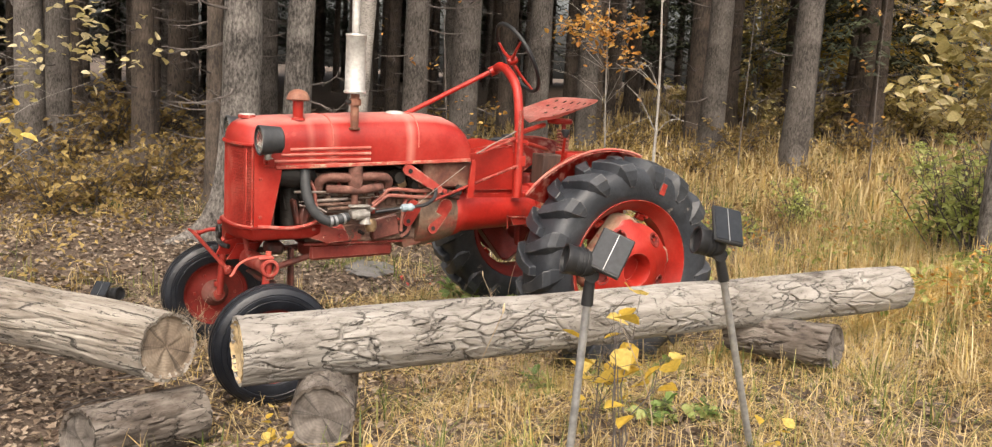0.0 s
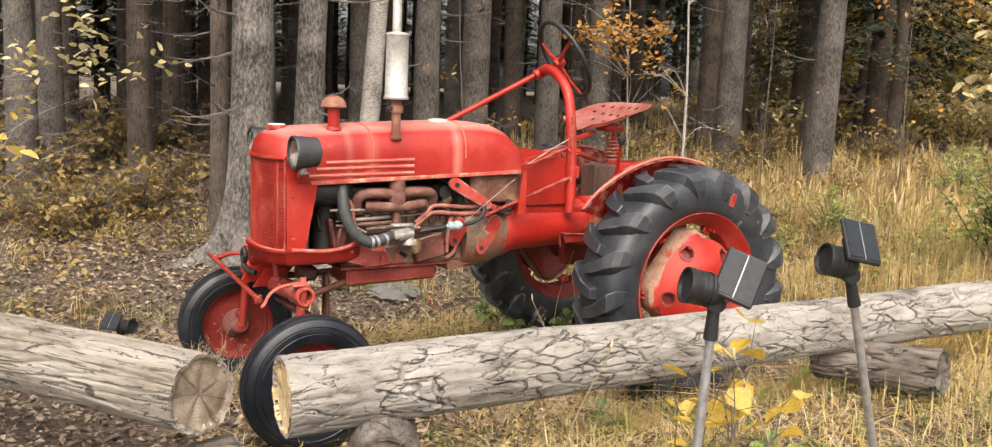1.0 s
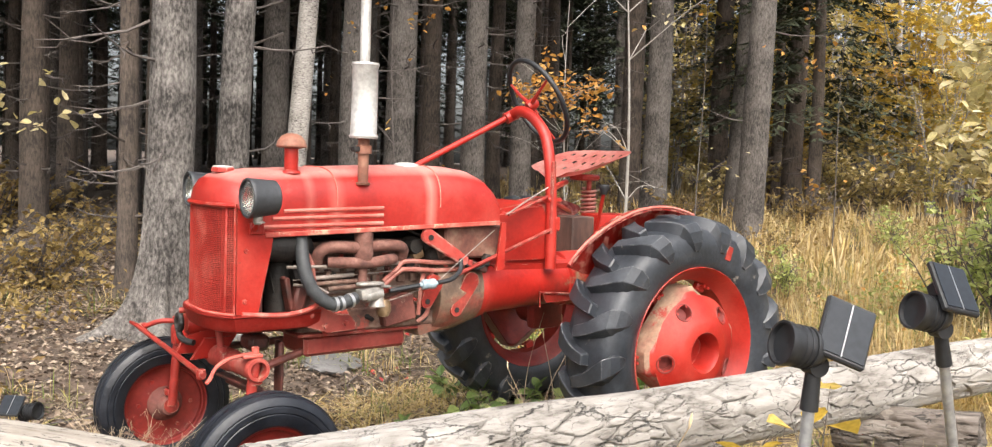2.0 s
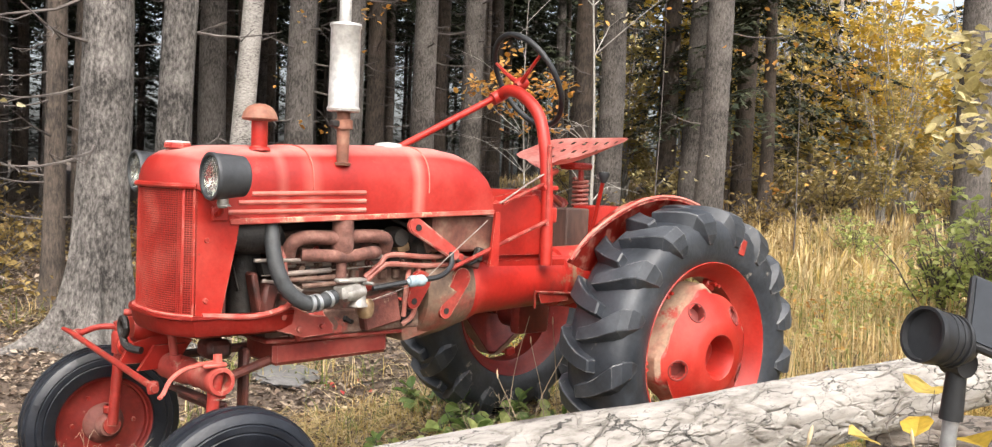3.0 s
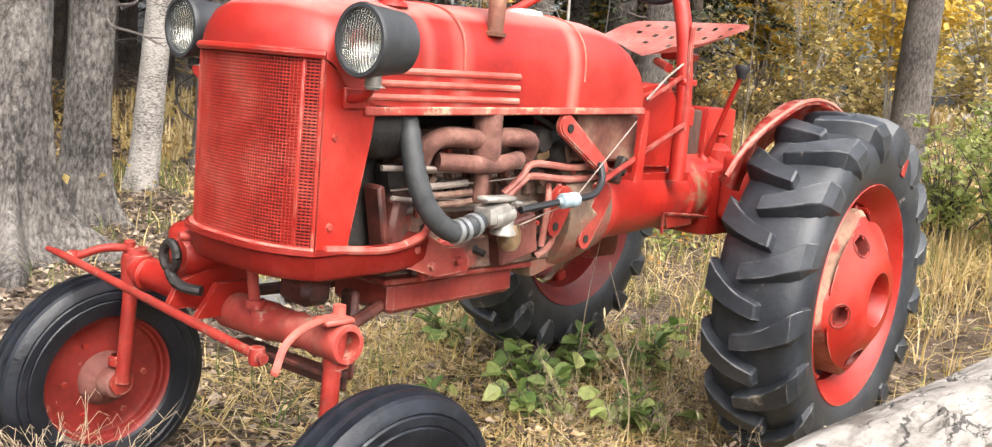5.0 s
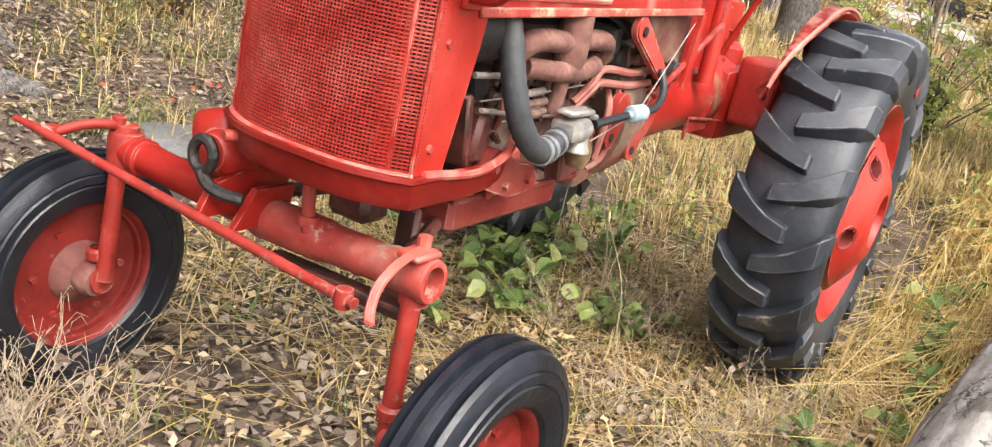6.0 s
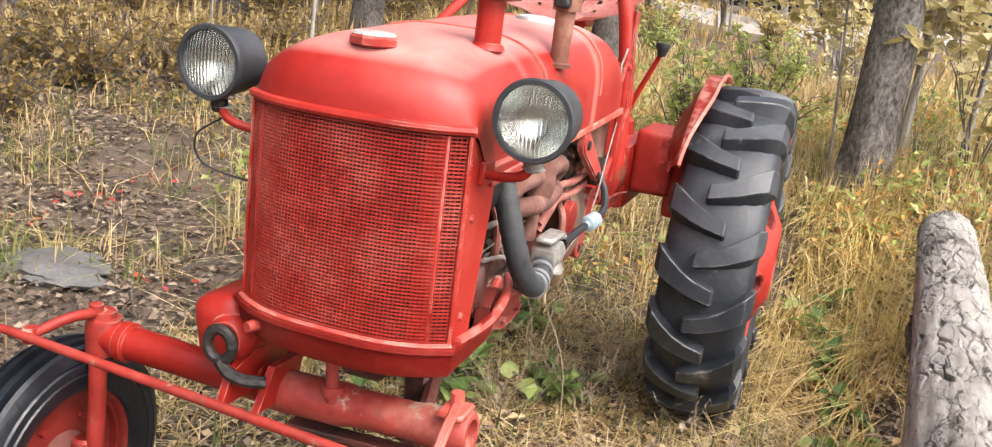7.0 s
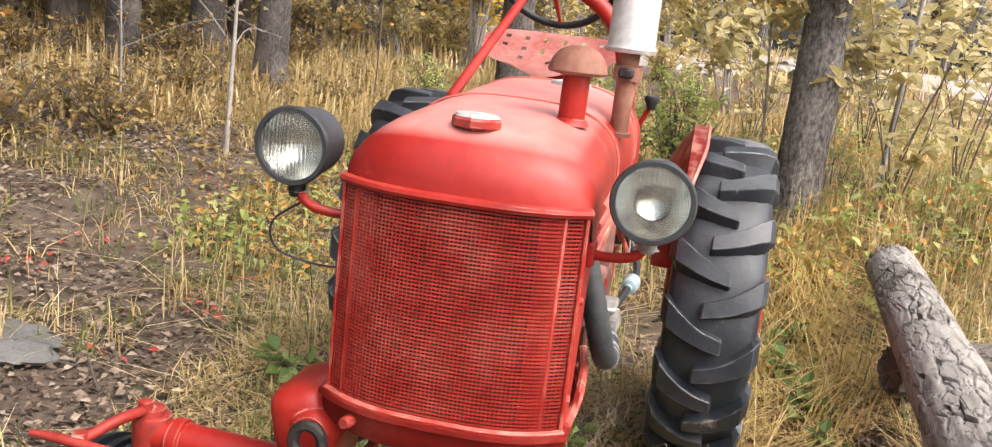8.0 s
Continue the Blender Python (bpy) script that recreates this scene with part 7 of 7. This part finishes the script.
pl = [(2.3, -4.0, 0.9), (1.4, -5.2, 1.0), (2.7, -5.1, 1.1), (0.9, -6.3, 1.0), (1.9, -6.9, 1.1), (3.2, -5.9, 1.0), (-0.6, -7.4, 0.9), (2.0, -8.2, 1.1), (0.0, -8.9, 1.0), (-2.2, -4.9, 0.7), (-3.3, -4.3, 0.8),
      (-4.6, -4.2, 0.8), (-6.4, -5.4, 1.0), (-5.0, -6.2, 1.0), (-1.8, -9.0, 1.0), (-4.2, -9.4, 1.1), (3.3, -4.4, 0.8), (-7.6, -4.4, 1.0), (-5.2, -3.0, 0.6), (-2.1, -4.1, 1.0), (-1.4, -4.4, 0.9), (-2.8, -3.7, 0.85), (-1.1, -3.8, 0.75), (-2.4, -4.8, 1.0), (1.6, -9.6, 1.5), (0.9, -10.6, 1.6), (2.6, -9.2, 1.4), (0.2, -11.4, 1.7), (3.2, -10.8, 1.6), (1.8, -12.2, 1.8)]
set_out(under, pl, rs)
brush = shrub("pale_brush", gp(-12.0, -7.4), "low pale yellow brush beyond the forest edge", 24, 0.9, 0.9, 520, 0.1, LEAF_BRUSH, TWIG, 36, 0.1)
set_out(brush, [(-11.6, -9.6, 1.2), (-13.6, -8.4, 1.4), (-11.2, -6.3, 1.1), (-13.4, -4.4, 1.2), (-15.8, -7.2, 1.5), (-10.2, -5.0, 0.9), (-9.6, -7.2, 1.0), (-8.6, -6.8, 0.9), (-14.5, -10.8, 1.4), (-17.0, -8.8, 1.5), (-9.3, -9.4, 1.1), (-12.4, -11.6, 1.2), (-10.6, -3.4, 0.9), (-15.2, -3.0, 1.2), (-11.0, -1.8, 0.8), (-12.6, -0.4, 0.9)], rs)


def sapling(at, label, h, lean, leafmat, leaves, box, seed, size=0.055, r=0.018, stemmat=None):
    """A thin pale stem with bare twigs and a spray of leaves."""
    rn = random.Random(seed)
    ng = np.random.default_rng(seed)
    ob = root("sapling", label, "young tree", at, "young trees")
    bm = bmesh.new()
    pts = [Vector((lean[0] * t * h + 0.04 * math.sin(5 * t + seed), lean[1] * t * h + 0.04 * math.cos(4 * t + seed), h * t - 0.05)) for t in np.linspace(0, 1, 9)]
    add_tube(bm, pts, [r * (1 - 0.8 * i / 8) for i in range(9)], 7, False)
    ends = []
    for k in range(10):
        i = rn.randint(2, 7)
        a = rn.uniform(0, 6.283)
        L = rn.uniform(0.35, 0.9)
        e = Vector((math.cos(a), math.sin(a), rn.uniform(0.1, 0.8))) * L
        p = pts[i]
        m2 = p + e * 0.5 + Vector((0, 0, 0.05))
        m2 += Vector((rn.uniform(-0.08, 0.08), rn.uniform(-0.08, 0.08), 0.04))
        add_tube(bm, smooth_path([p, m2, p + e], 3), [r * (0.3 - 0.035 * q) for q in range(7)], 4, False)
        for q in range(2):
            f = Vector((rn.uniform(-1, 1), rn.uniform(-1, 1), rn.uniform(-0.2, 0.6))) * 0.25
            add_tube(bm, [m2.lerp(p + e, 0.4 * q), m2.lerp(p + e, 0.4 * q) + f], [r * 0.18, r * 0.07], 4, False)
        ends.append((p, p + e))
    if box:
        c, half = Vector(box[0]), Vector(box[1])
        ends = []
        for k in range(7):
            e = c + Vector((rn.uniform(-1, 1) * half.x, rn.uniform(-1, 1) * half.y, rn.uniform(-1, 1) * half.z))
            st = pts[min(8, max(2, int((e.z - rn.uniform(0.1, 0.8)) / h * 8)))]
            mid = st.lerp(e, 0.5) + Vector((rn.uniform(-0.1, 0.1), rn.uniform(-0.1, 0.1), rn.uniform(-0.05, 0.15)))
            add_tube(bm, smooth_path([st, mid, e], 4), [r * (0.35 - 0.03 * q) for q in range(9)], 4, False)
            for _ in range(4):
                f = Vector((rn.uniform(-1, 1), rn.uniform(-1, 1), rn.uniform(-0.5, 0.7))) * 0.3
                b0 = mid.lerp(e, rn.uniform(0.1, 1.0))
                add_tube(bm, [b0, b0 + f * 0.5 + Vector((0, 0, 0.02)), b0 + f], [r * 0.14, r * 0.1, r * 0.05], 4, False)
                ends.append((b0, b0 + f))
    part("stem", bm, stemmat or SAPWOOD, ob, "", 60)
    P, S = [], []
    for _ in range(leaves):
        p, q = ends[rn.randrange(len(ends))]
        P.append(tuple(p.lerp(q, rn.uniform(0.25, 1.05)) + Vector((rn.gauss(0, 0.05), rn.gauss(0, 0.05), rn.gauss(0, 0.05)))))
        S.append(size * rn.uniform(0.6, 1.3))
    V, F = leaf_mesh(P, S, ng, oval=True)
    bake("foliage", V, F, leafmat, ob)


sapling(gp(-2.82, -2.79), "thin pale bare sapling at the forest edge", 3.2, (0.02, -0.02), LEAF_ORANGE, 14, None, 41)
sapling(gp(-2.9, -3.75), "young tree with a spray of orange leaves", 2.7, (0.0, 0.0), LEAF_ORANGE, 360, ((0.0, 0.0, 1.78), (0.55, 0.55, 0.24)), 49, 0.06, 0.01)
sapling(gp(-1.2, -4.0), "thin bare sapling in the forest edge", 2.6, (0.02, 0.01), LEAF_ORANGE, 60, None, 42, 0.05, 0.009, TWIG)
sapling(gp(-5.9, -2.9), "thin sapling with a few orange leaves", 2.6, (-0.02, 0.02), LEAF_ORANGE, 60, None, 43, 0.06, 0.009, TWIG)
sapling(gp(-2.85, 0.72), "thin young tree with hanging pale yellow leaves", 2.9, (0.03, -0.05), LEAF_PALE, 540, ((0.15, -0.2, 1.5), (0.42, 0.42, 0.4)), 50, 0.085, 0.01)
sapling(gp(-3.4, 1.12), "slender grey sapling with yellow leaves", 4.2, (0.03, 0.03), LEAF_PALE, 150, None, 44, 0.09, 0.032)
sapling(gp(-3.05, 1.45), "slender grey sapling with yellow leaves", 4.0, (0.0, 0.08), LEAF_PALE, 150, None, 45, 0.09, 0.022)
sapling(gp(-5.2, -4.1), "thin pale sapling by the forest edge", 3.2, (0.02, 0.0), LEAF_PALE, 40, None, 46, 0.06, 0.009, TWIG)
sapling(gp(2.95, -3.5), "thin young tree with fading yellow leaves beside the clearing", 2.2, (-0.05, 0.02), LEAF_PALE, 150, ((-0.75, -0.1, 1.46), (0.75, 0.12, 0.16)), 47, 0.068, 0.008, TWIG)
sapling(gp(3.0, -1.3), "thin young tree with pale yellow leaves", 1.9, (0.02, 0.0), LEAF_YELLOW, 26, ((-0.3, 0.02, 1.22), (0.15, 0.1, 0.16)), 48, 0.075, 0.009)


# thin yellowing woods beyond the meadow and the road
for k in range(44):
    a, d = radians(rs.uniform(176, 221)), rs.uniform(15, 34)
    x, y = 1 + d * math.cos(a), d * math.sin(a)
    if abs(x + 17.0 - 0.36 * y) < 3.2:
        continue
    copy_thing((fading, aspen, fading)[k % 3], on_ground(x, y, rs.uniform(0, 360), rs.uniform(0.9, 1.5)))


# ---- grass, weeds and fallen leaves ----
def grass(name, label, mat, tufts, blades, hmin, hmax, where, seed, width=0.0045, lean=0.55, droop=0.28, comb=None):
    """Tufts of bent blades, thickest where the density says so; combed grass lies one way."""
    ng = np.random.default_rng(seed)
    X = []
    while len(X) < tufts:
        x, y = where(ng)
        if x is None:
            continue
        X.append((x, y))
    n = tufts * blades
    cx = np.repeat(np.array(X), blades, 0)
    th = np.repeat(ng.uniform(0.75, 1.2, tufts), blades)
    base = cx + ng.normal(0, 0.035, (n, 2))
    z = np.array([ground_z(a, b) for a, b in X])
    z = np.repeat(z, blades) - 0.015
    a = ng.uniform(0, 2 * math.pi, n) if comb is None else np.repeat(ng.normal(comb, 0.7, tufts), blades) + ng.normal(0, 0.45, n)
    H = ng.uniform(hmin, hmax, n) * th
    B = np.abs(ng.normal(0, lean, n)) * H
    w = width * ng.uniform(0.6, 1.3, n)
    d = np.stack((np.cos(a), np.sin(a)), 1)
    s = np.stack((-np.sin(a), np.cos(a)), 1)
    V = np.empty((n * 7, 3))

    def level(i, t, k):
        c = base + d * (B * t ** 2)[:, None]
        h = z + H * (t - droop * t * t * np.minimum(1, B / H))
        V[i::7, :2] = c + s * (w * k)[:, None]
        V[i::7, 2] = h
    for i, t, k in ((0, 0, 1), (1, 0, -1), (2, 0.4, 0.9), (3, 0.4, -0.9), (4, 0.75, 0.6), (5, 0.75, -0.6), (6, 1.0, 0)):
        level(i, t, k)
    i = np.arange(n) * 7
    quads = np.concatenate((np.stack((i, i + 1, i + 3, i + 2), 1), np.stack((i + 2, i + 3, i + 5, i + 4), 1))).tolist()
    tris = np.stack((i + 4, i + 5, i + 6), 1).tolist()
    tagged(bake(name, V.tolist(), quads + tris, mat), label, "grass", kind="stuff")


def blocked(x, y):
    """Where the wheels and logs stand."""
    return (abs(y - 0.465) < 0.15 and abs(x) < 0.3) or (abs(y + 0.6) < 0.15 and abs(x) < 0.3)


def meadow(ng):
    x, y = -0.3 - 8.5 * ng.random() ** 1.25, ng.uniform(-5.5, 4.5)
    edge = -0.3 - 2.4 * step(-0.4, -1.6, y)
    keep = (0.06 + 0.94 * step(edge, edge - 1.6, x)) * (0.35 + 0.65 * step(-4.2, -1.0, y - 0.25 * x))
    if y > 2.4 and x > -2:
        keep *= 0.6
    if x > -1.9 and 0.2 < y < 1.3:
        keep *= 0.2
    if y < -3.0:
        keep *= 0.6
    if ng.random() > keep or blocked(x, y):
        return None, None
    return x, y


def verge(ng):
    x, y = ng.uniform(-2.0, 3.2), ng.uniform(1.15, 3.6)
    if ng.random() > 0.85 - 0.75 * step(1.3, 1.9, x):
        return None, None
    return x, y


def under_tractor(ng):
    x, y = ng.uniform(-0.6, 2.2), ng.uniform(-1.3, 1.0)
    if blocked(x, y) or ng.random() > 0.14 + 0.66 * step(1.5, 0.2, x):
        return None, None
    return x, y


def beside_log(ng):
    x, y = ng.uniform(-2.4, 0.6), ng.uniform(0.66, 1.15)
    return (None, None) if blocked(x, y) or x > -0.1 and ng.random() > 0.3 else (x, y)


def back_left(ng):
    x, y = ng.uniform(-2.5, 3.5), ng.uniform(-5.5, -0.9)
    n1 = noise.noise((x * 0.9, y * 0.9, 2.0))
    if n1 < 0.0 and ng.random() > 0.12:
        return None, None
    if ng.random() > 0.25 + 0.75 * step(1.0, -1.0, x):
        return None, None
    return x, y


def far_field(ng):
    a = ng.uniform(radians(160), radians(250))
    r = 6 + 26 * ng.random() ** 1.3
    x, y = 1 + r * math.cos(a), r * math.sin(a)
    if y < 0.74 * (x - 3.3) - 6:
        return None, None
    return x, y


grass("dry_grass", "tall dry golden meadow grass", GRASS_DRY, 4400, 15, 0.1, 0.36, meadow, 51, 0.003, 1.15, 0.68)
grass("green_grass", "tufts of green grass among dry grass", GRASS_GREEN, 1100, 12, 0.1, 0.32, meadow, 52, 0.0032, 1.0, 0.6)
grass("dry_grass", "short dry straw beside the logs", GRASS_DRY, 1250, 13, 0.04, 0.19, verge, 53, 0.0022, 1.5, 0.5)
grass("green_grass", "short green grass beside the logs", GRASS_GREEN, 260, 12, 0.06, 0.2, verge, 63, 0.003, 0.9)
grass("dry_grass", "thin dry grass under the tractor", GRASS_DRY, 110, 10, 0.05, 0.2, under_tractor, 54, 0.0026, 1.4, 0.7)
grass("dry_grass", "short flattened straw under the tractor", GRASS_DRY, 1500, 8, 0.03, 0.11, under_tractor, 68, 0.0026, 2.4)
grass("green_grass", "thin green grass under the tractor", GRASS_GREEN, 160, 9, 0.05, 0.2, under_tractor, 55, 0.003, 1.2, 0.65)
grass("dry_grass", "long golden grass lying against the log", GRASS_GOLD, 125, 42, 0.15, 0.32, beside_log, 56, 0.0023, 2.1, 0.82, 1.0)
grass("dry_grass", "sparse dry grass on the forest floor", GRASS_DRY, 420, 10, 0.06, 0.26, back_left, 57, 0.0028, 1.2, 0.7)
grass("green_grass", "sparse green grass on the forest floor", GRASS_GREEN, 350, 9, 0.08, 0.26, back_left, 58, 0.0032, 1.1, 0.65)
grass("dry_grass", "distant dry meadow grass", GRASS_DRY, 3200, 8, 0.12, 0.36, far_field, 59, 0.012, 0.5)


def litter(name, label, mat, count, where, seed, smin, smax):
    ng = np.random.default_rng(seed)
    P, S = [], []
    while len(P) < count:
        x, y = where(ng)
        if x is None:
            continue
        P.append((x, y, ground_z(x, y) + ng.uniform(0.002, 0.03)))
        S.append(ng.uniform(smin, smax))
    V, F = leaf_mesh(P, S, ng, 0.25)
    tagged(bake(name, V, F, mat), label, "leaves", kind="stuff")


def all_near(ng):
    x, y = ng.uniform(-4.5, 4.5), ng.uniform(-7.5, 3.8)
    if x < -0.8 and y > -3 and ng.random() > 0.35:
        return None, None
    return x, y


def forest_floor(ng):
    return ng.uniform(-14, 8), ng.uniform(-18, -5)


litter("fallen_leaves", "dry brown and pale fallen leaves", LITTER, 115000, all_near, 61, 0.016, 0.052)
litter("fallen_leaves", "pale straw and dry leaves under the tractor", LITTER_PALE, 6500, under_tractor, 75, 0.012, 0.045)
litter("fallen_leaves", "pale straw bits in the grass beside the log", LITTER_PALE, 4000, beside_log, 76, 0.012, 0.05)


LEAF_RED = material("red_leaves", [(0.35, 0.03, 0.03), (0.5, 0.08, 0.06), (0.5, 0.2, 0.12)], 0.6, scale=1, bump=0, island=0.8, spread=0.26, translucent=0.3)


def red_spots(ng):
    x, y = ng.choice((-0.9, 0.1, -2.2, -0.4)), ng.choice((-1.7, -2.6))
    return x + ng.normal(0, 0.09), y + ng.normal(0, 0.09)


litter("fallen_leaves", "scattered red leaves in the grass", LEAF_RED, 70, red_spots, 77, 0.03, 0.06)


def clearing(ng):
    x, y = ng.uniform(-9, 12), ng.uniform(-5, 13)
    if -4.5 < x < 4.5 and y < 3.4:
        return None, None
    if x < -2.2 and y < 4.2:
        return None, None
    d = math.hypot(x - 2, y - 2)
    if ng.random() > 1.15 - d / 11 + 0.5 * noise.noise((x * 0.5, y * 0.5, 6.0)):
        return None, None
    return x, y


def clearing_grass(ng):
    x, y = clearing(ng)
    if x is None or noise.noise((x * 0.6, y * 0.6, 8.0)) < -0.05:
        return None, None
    return x, y


litter("fallen_leaves", "dry brown leaves scattered over the clearing", LITTER, 42000, clearing, 69, 0.025, 0.065)
grass("dry_grass", "short dry grass of the clearing", GRASS_DRY, 2600, 12, 0.05, 0.22, clearing_grass, 70, 0.004, 1.0)
grass("green_grass", "short green grass of the clearing", GRASS_GREEN, 700, 10, 0.05, 0.18, clearing_grass, 74, 0.004, 0.9)
litter("fallen_leaves", "brown leaf litter of the forest floor", LITTER, 14000, forest_floor, 62, 0.06, 0.14)

def cover(name, label, mat, count, where, seed, size, top):
    """Low broad leaves standing on short stalks."""
    ng = np.random.default_rng(seed)
    P, S = [], []
    while len(P) < count:
        x, y = where(ng)
        if x is None:
            continue
        for _ in range(6):
            a, b = x + ng.normal(0, 0.09), y + ng.normal(0, 0.09)
            P.append((a, b, ground_z(a, b) + top * ng.random() ** 1.3))
            S.append(size * ng.uniform(0.6, 1.3))
    V, F = leaf_mesh(P, S, ng, 0.5)
    tagged(bake(name, V, F, mat), label, "undergrowth", kind="stuff")


def cover_zone(ng):
    x, y = ng.uniform(-8, 4), ng.uniform(-9, -1.6)
    if noise.noise((x * 0.7, y * 0.7, 9.0)) + 0.3 * step(-2.2, -4.5, y) + 0.25 * step(-0.5, -3.0, x) < 0.18:
        return None, None
    return x, y


def cover_right(ng):
    x, y = ng.uniform(-6.5, -0.9), ng.uniform(-2.2, 4.0)
    if noise.noise((x * 0.8, y * 0.8, 3.0)) < 0.05:
        return None, None
    return x, y


cover("leafy_undergrowth", "low fading yellow brown leaves on the forest floor", LEAF_FADED, 11000, cover_zone, 64, 0.055, 0.3)
cover("leafy_undergrowth", "low green leaves in the meadow", LEAF_GREEN, 6500, cover_right, 65, 0.05, 0.28)
cover("leafy_undergrowth", "low yellow and orange leaves in the meadow", LEAF_ORANGE, 3500, cover_right, 66, 0.045, 0.22)


def sticks():
    rn = random.Random(77)
    bm = bmesh.new()
    for _ in range(420):
        x, y = rn.uniform(-2.0, 4.0), rn.uniform(-6.0, 2.6)
        a, L = rn.uniform(0, 6.283), rn.uniform(0.08, 0.4)
        d = Vector((math.cos(a), math.sin(a), 0))
        p = Vector((x, y, ground_z(x, y) + 0.012))
        q = p + d * L + Vector((0, 0, 0))
        q.z = ground_z(q.x, q.y) + rn.uniform(0.008, 0.04)
        m = p.lerp(q, 0.5) + Vector((rn.uniform(-0.02, 0.02), rn.uniform(-0.02, 0.02), 0.01))
        r = rn.uniform(0.0015, 0.005)
        add_tube(bm, [p, m, q], [r, r * 0.9, r * 0.5], 4, False)
    tagged(part("fallen_twigs", bm, TWIG, None, "thin grey fallen twigs among leaves", 60), category="twigs", kind="stuff")


sticks()

LEAF_WEED = material("weed_leaves", [(0.12, 0.2, 0.05), (0.24, 0.33, 0.09), (0.42, 0.46, 0.17)], 0.5, scale=1, bump=0, island=0.8, spread=0.26, translucent=0.35)
DRYSTEM = material("dry_stems", [(0.3, 0.22, 0.14), (0.46, 0.38, 0.27)], 0.85, scale=10, bump=0.1)
weed = shrub("green_weed", gp(0.34, -0.42), "low green leafy weeds under the tractor", 11, 0.25, 0.2, 64, 0.078, LEAF_WEED, TWIG, 71, 0.3, "weed", "weeds", 0.004)
set_out(weed, [(0.3, 0.03, 1.0), (0.95, 0.02, 0.5), (0.5, -0.24, 0.9), (0.78, -0.42, 0.7), (0.1, -0.36, 0.9), (-0.16, -0.25, 0.8), (0.18, -0.95, 0.8), (-0.75, -0.55, 0.8), (-1.1, 0.85, 0.9), (0.62, 0.78, 0.7), (0.45, 1.7, 0.6), (0.62, 1.62, 0.6), (-0.35, 0.92, 0.8), (0.05, 0.95, 0.65), (-0.75, 0.9, 0.8), (0.35, 0.95, 0.6)], rs)
yleaf = shrub("yellow_seedling", gp(1.05, 1.94), "small seedling with large bright yellow leaves", 5, 0.68, 0.14, 16, 0.1, LEAF_YELLOW, TWIG, 72, 0.62, "seedling", "seedlings", 0.004)
set_out(yleaf, [(1.0, 1.7, 0.8), (0.72, 2.3, 0.45), (1.95, 1.8, 0.35), (2.12, 1.5, 0.4)], rs)


def stone(at, size, seed, label):
    bm = bmesh.new()
    bmesh.ops.create_icosphere(bm, subdivisions=4, radius=1)
    for v in bm.verts:
        f = 1 + 0.4 * noise.noise(v.co * 1.3 + Vector((seed, 0, 0))) + 0.2 * noise.noise(v.co * 3 + Vector((seed, 0, 0))) + 0.08 * noise.noise(v.co * 7)
        v.co = Vector((v.co.x * size[0], v.co.y * size[1], v.co.z * size[2])) * f
    ob = part("stone", bm, STONE, None, "", 50)
    ob.matrix_basis = pose(at[0], at[1], ground_z(at[0], at[1]) + size[2] * 0.25, 0, 0, seed * 40)
    tagged(ob, label, "stone")


stone((0.35, -2.06), (0.25, 0.17, 0.045), 2.0, "flat grey stone among fallen leaves")
stone((0.55, 1.95), (0.03, 0.025, 0.02), 5.0, "small pale stone in the grass")


def stalk(x, y, h, lean, turn):
    """One tall grass stalk with a seed head."""
    z = ground_z(x, y)
    ob = root("grass_stalk", "tall dry grass stalk with a pale seed head", "grass stalk", (x, y, z), "grass stalks", turn=turn)
    bm = bmesh.new()
    pts = smooth_path([(0, 0, -0.03), (lean * 0.2, 0.0, h * 0.5), (lean, 0.01, h)], 5)
    add_tube(bm, pts, [0.0026 - 0.0012 * i / (len(pts) - 1) for i in range(len(pts))], 5, False)
    part("stem", bm, DRYSTEM, ob, "", 60)
    bm = bmesh.new()
    add_lathe(bm, [(0.0, -0.006), (0.0025, 0.0), (0.0038, 0.012), (0.0025, 0.026), (0.0, 0.032)], Matrix.Translation(pts[-1]) @ Matrix.Rotation(lean, 4, "Y"), 7)
    part("seed_head", bm, SEEDPALE, ob, "pale seed head", 60)


for x, y, h, lean, turn in ((0.05, -0.15, 0.55, 0.1, 20), (0.16, -0.1, 0.46, -0.16, 80), (0.3, -0.05, 0.5, 0.14, 140), (0.2, -0.3, 0.56, 0.2, 200), (-0.1, -0.05, 0.5, -0.1, 250), (0.45, 0.1, 0.42, 0.12, 310), (1.55, 1.75, 0.6, 0.2, 90), (0.95, 2.0, 0.5, 0.15, 300)):
    stalk(x, y, h, lean, turn)


# dry stems in front of the wheels
dry = shrub("dry_weed", gp(2.02, -0.42), "dry brown weed stems in front of the wheel", 15, 0.3, 0.24, 8, 0.025, LITTER, DRYSTEM, 73, 0.3, "weed", "weeds", 0.0018)
set_out(dry, [(1.98, -0.62, 1.1), (2.0, -0.5, 1.3), (2.08, -0.55, 0.9), (1.9, -0.36, 1.0), (0.3, 0.1, 1.3), (0.05, 0.25, 1.2), (0.5, -0.1, 1.0), (0.85, 0.3, 1.0), (0.62, 0.62, 1.1), (0.75, 0.52, 0.9), (2.12, -0.3, 0.7), (1.0, 0.5, 0.8), (0.7, 0.75, 0.9), (-0.6, 1.75, 1.1), (0.3, 2.2, 1.0), (1.6, 1.7, 0.8)], rs)
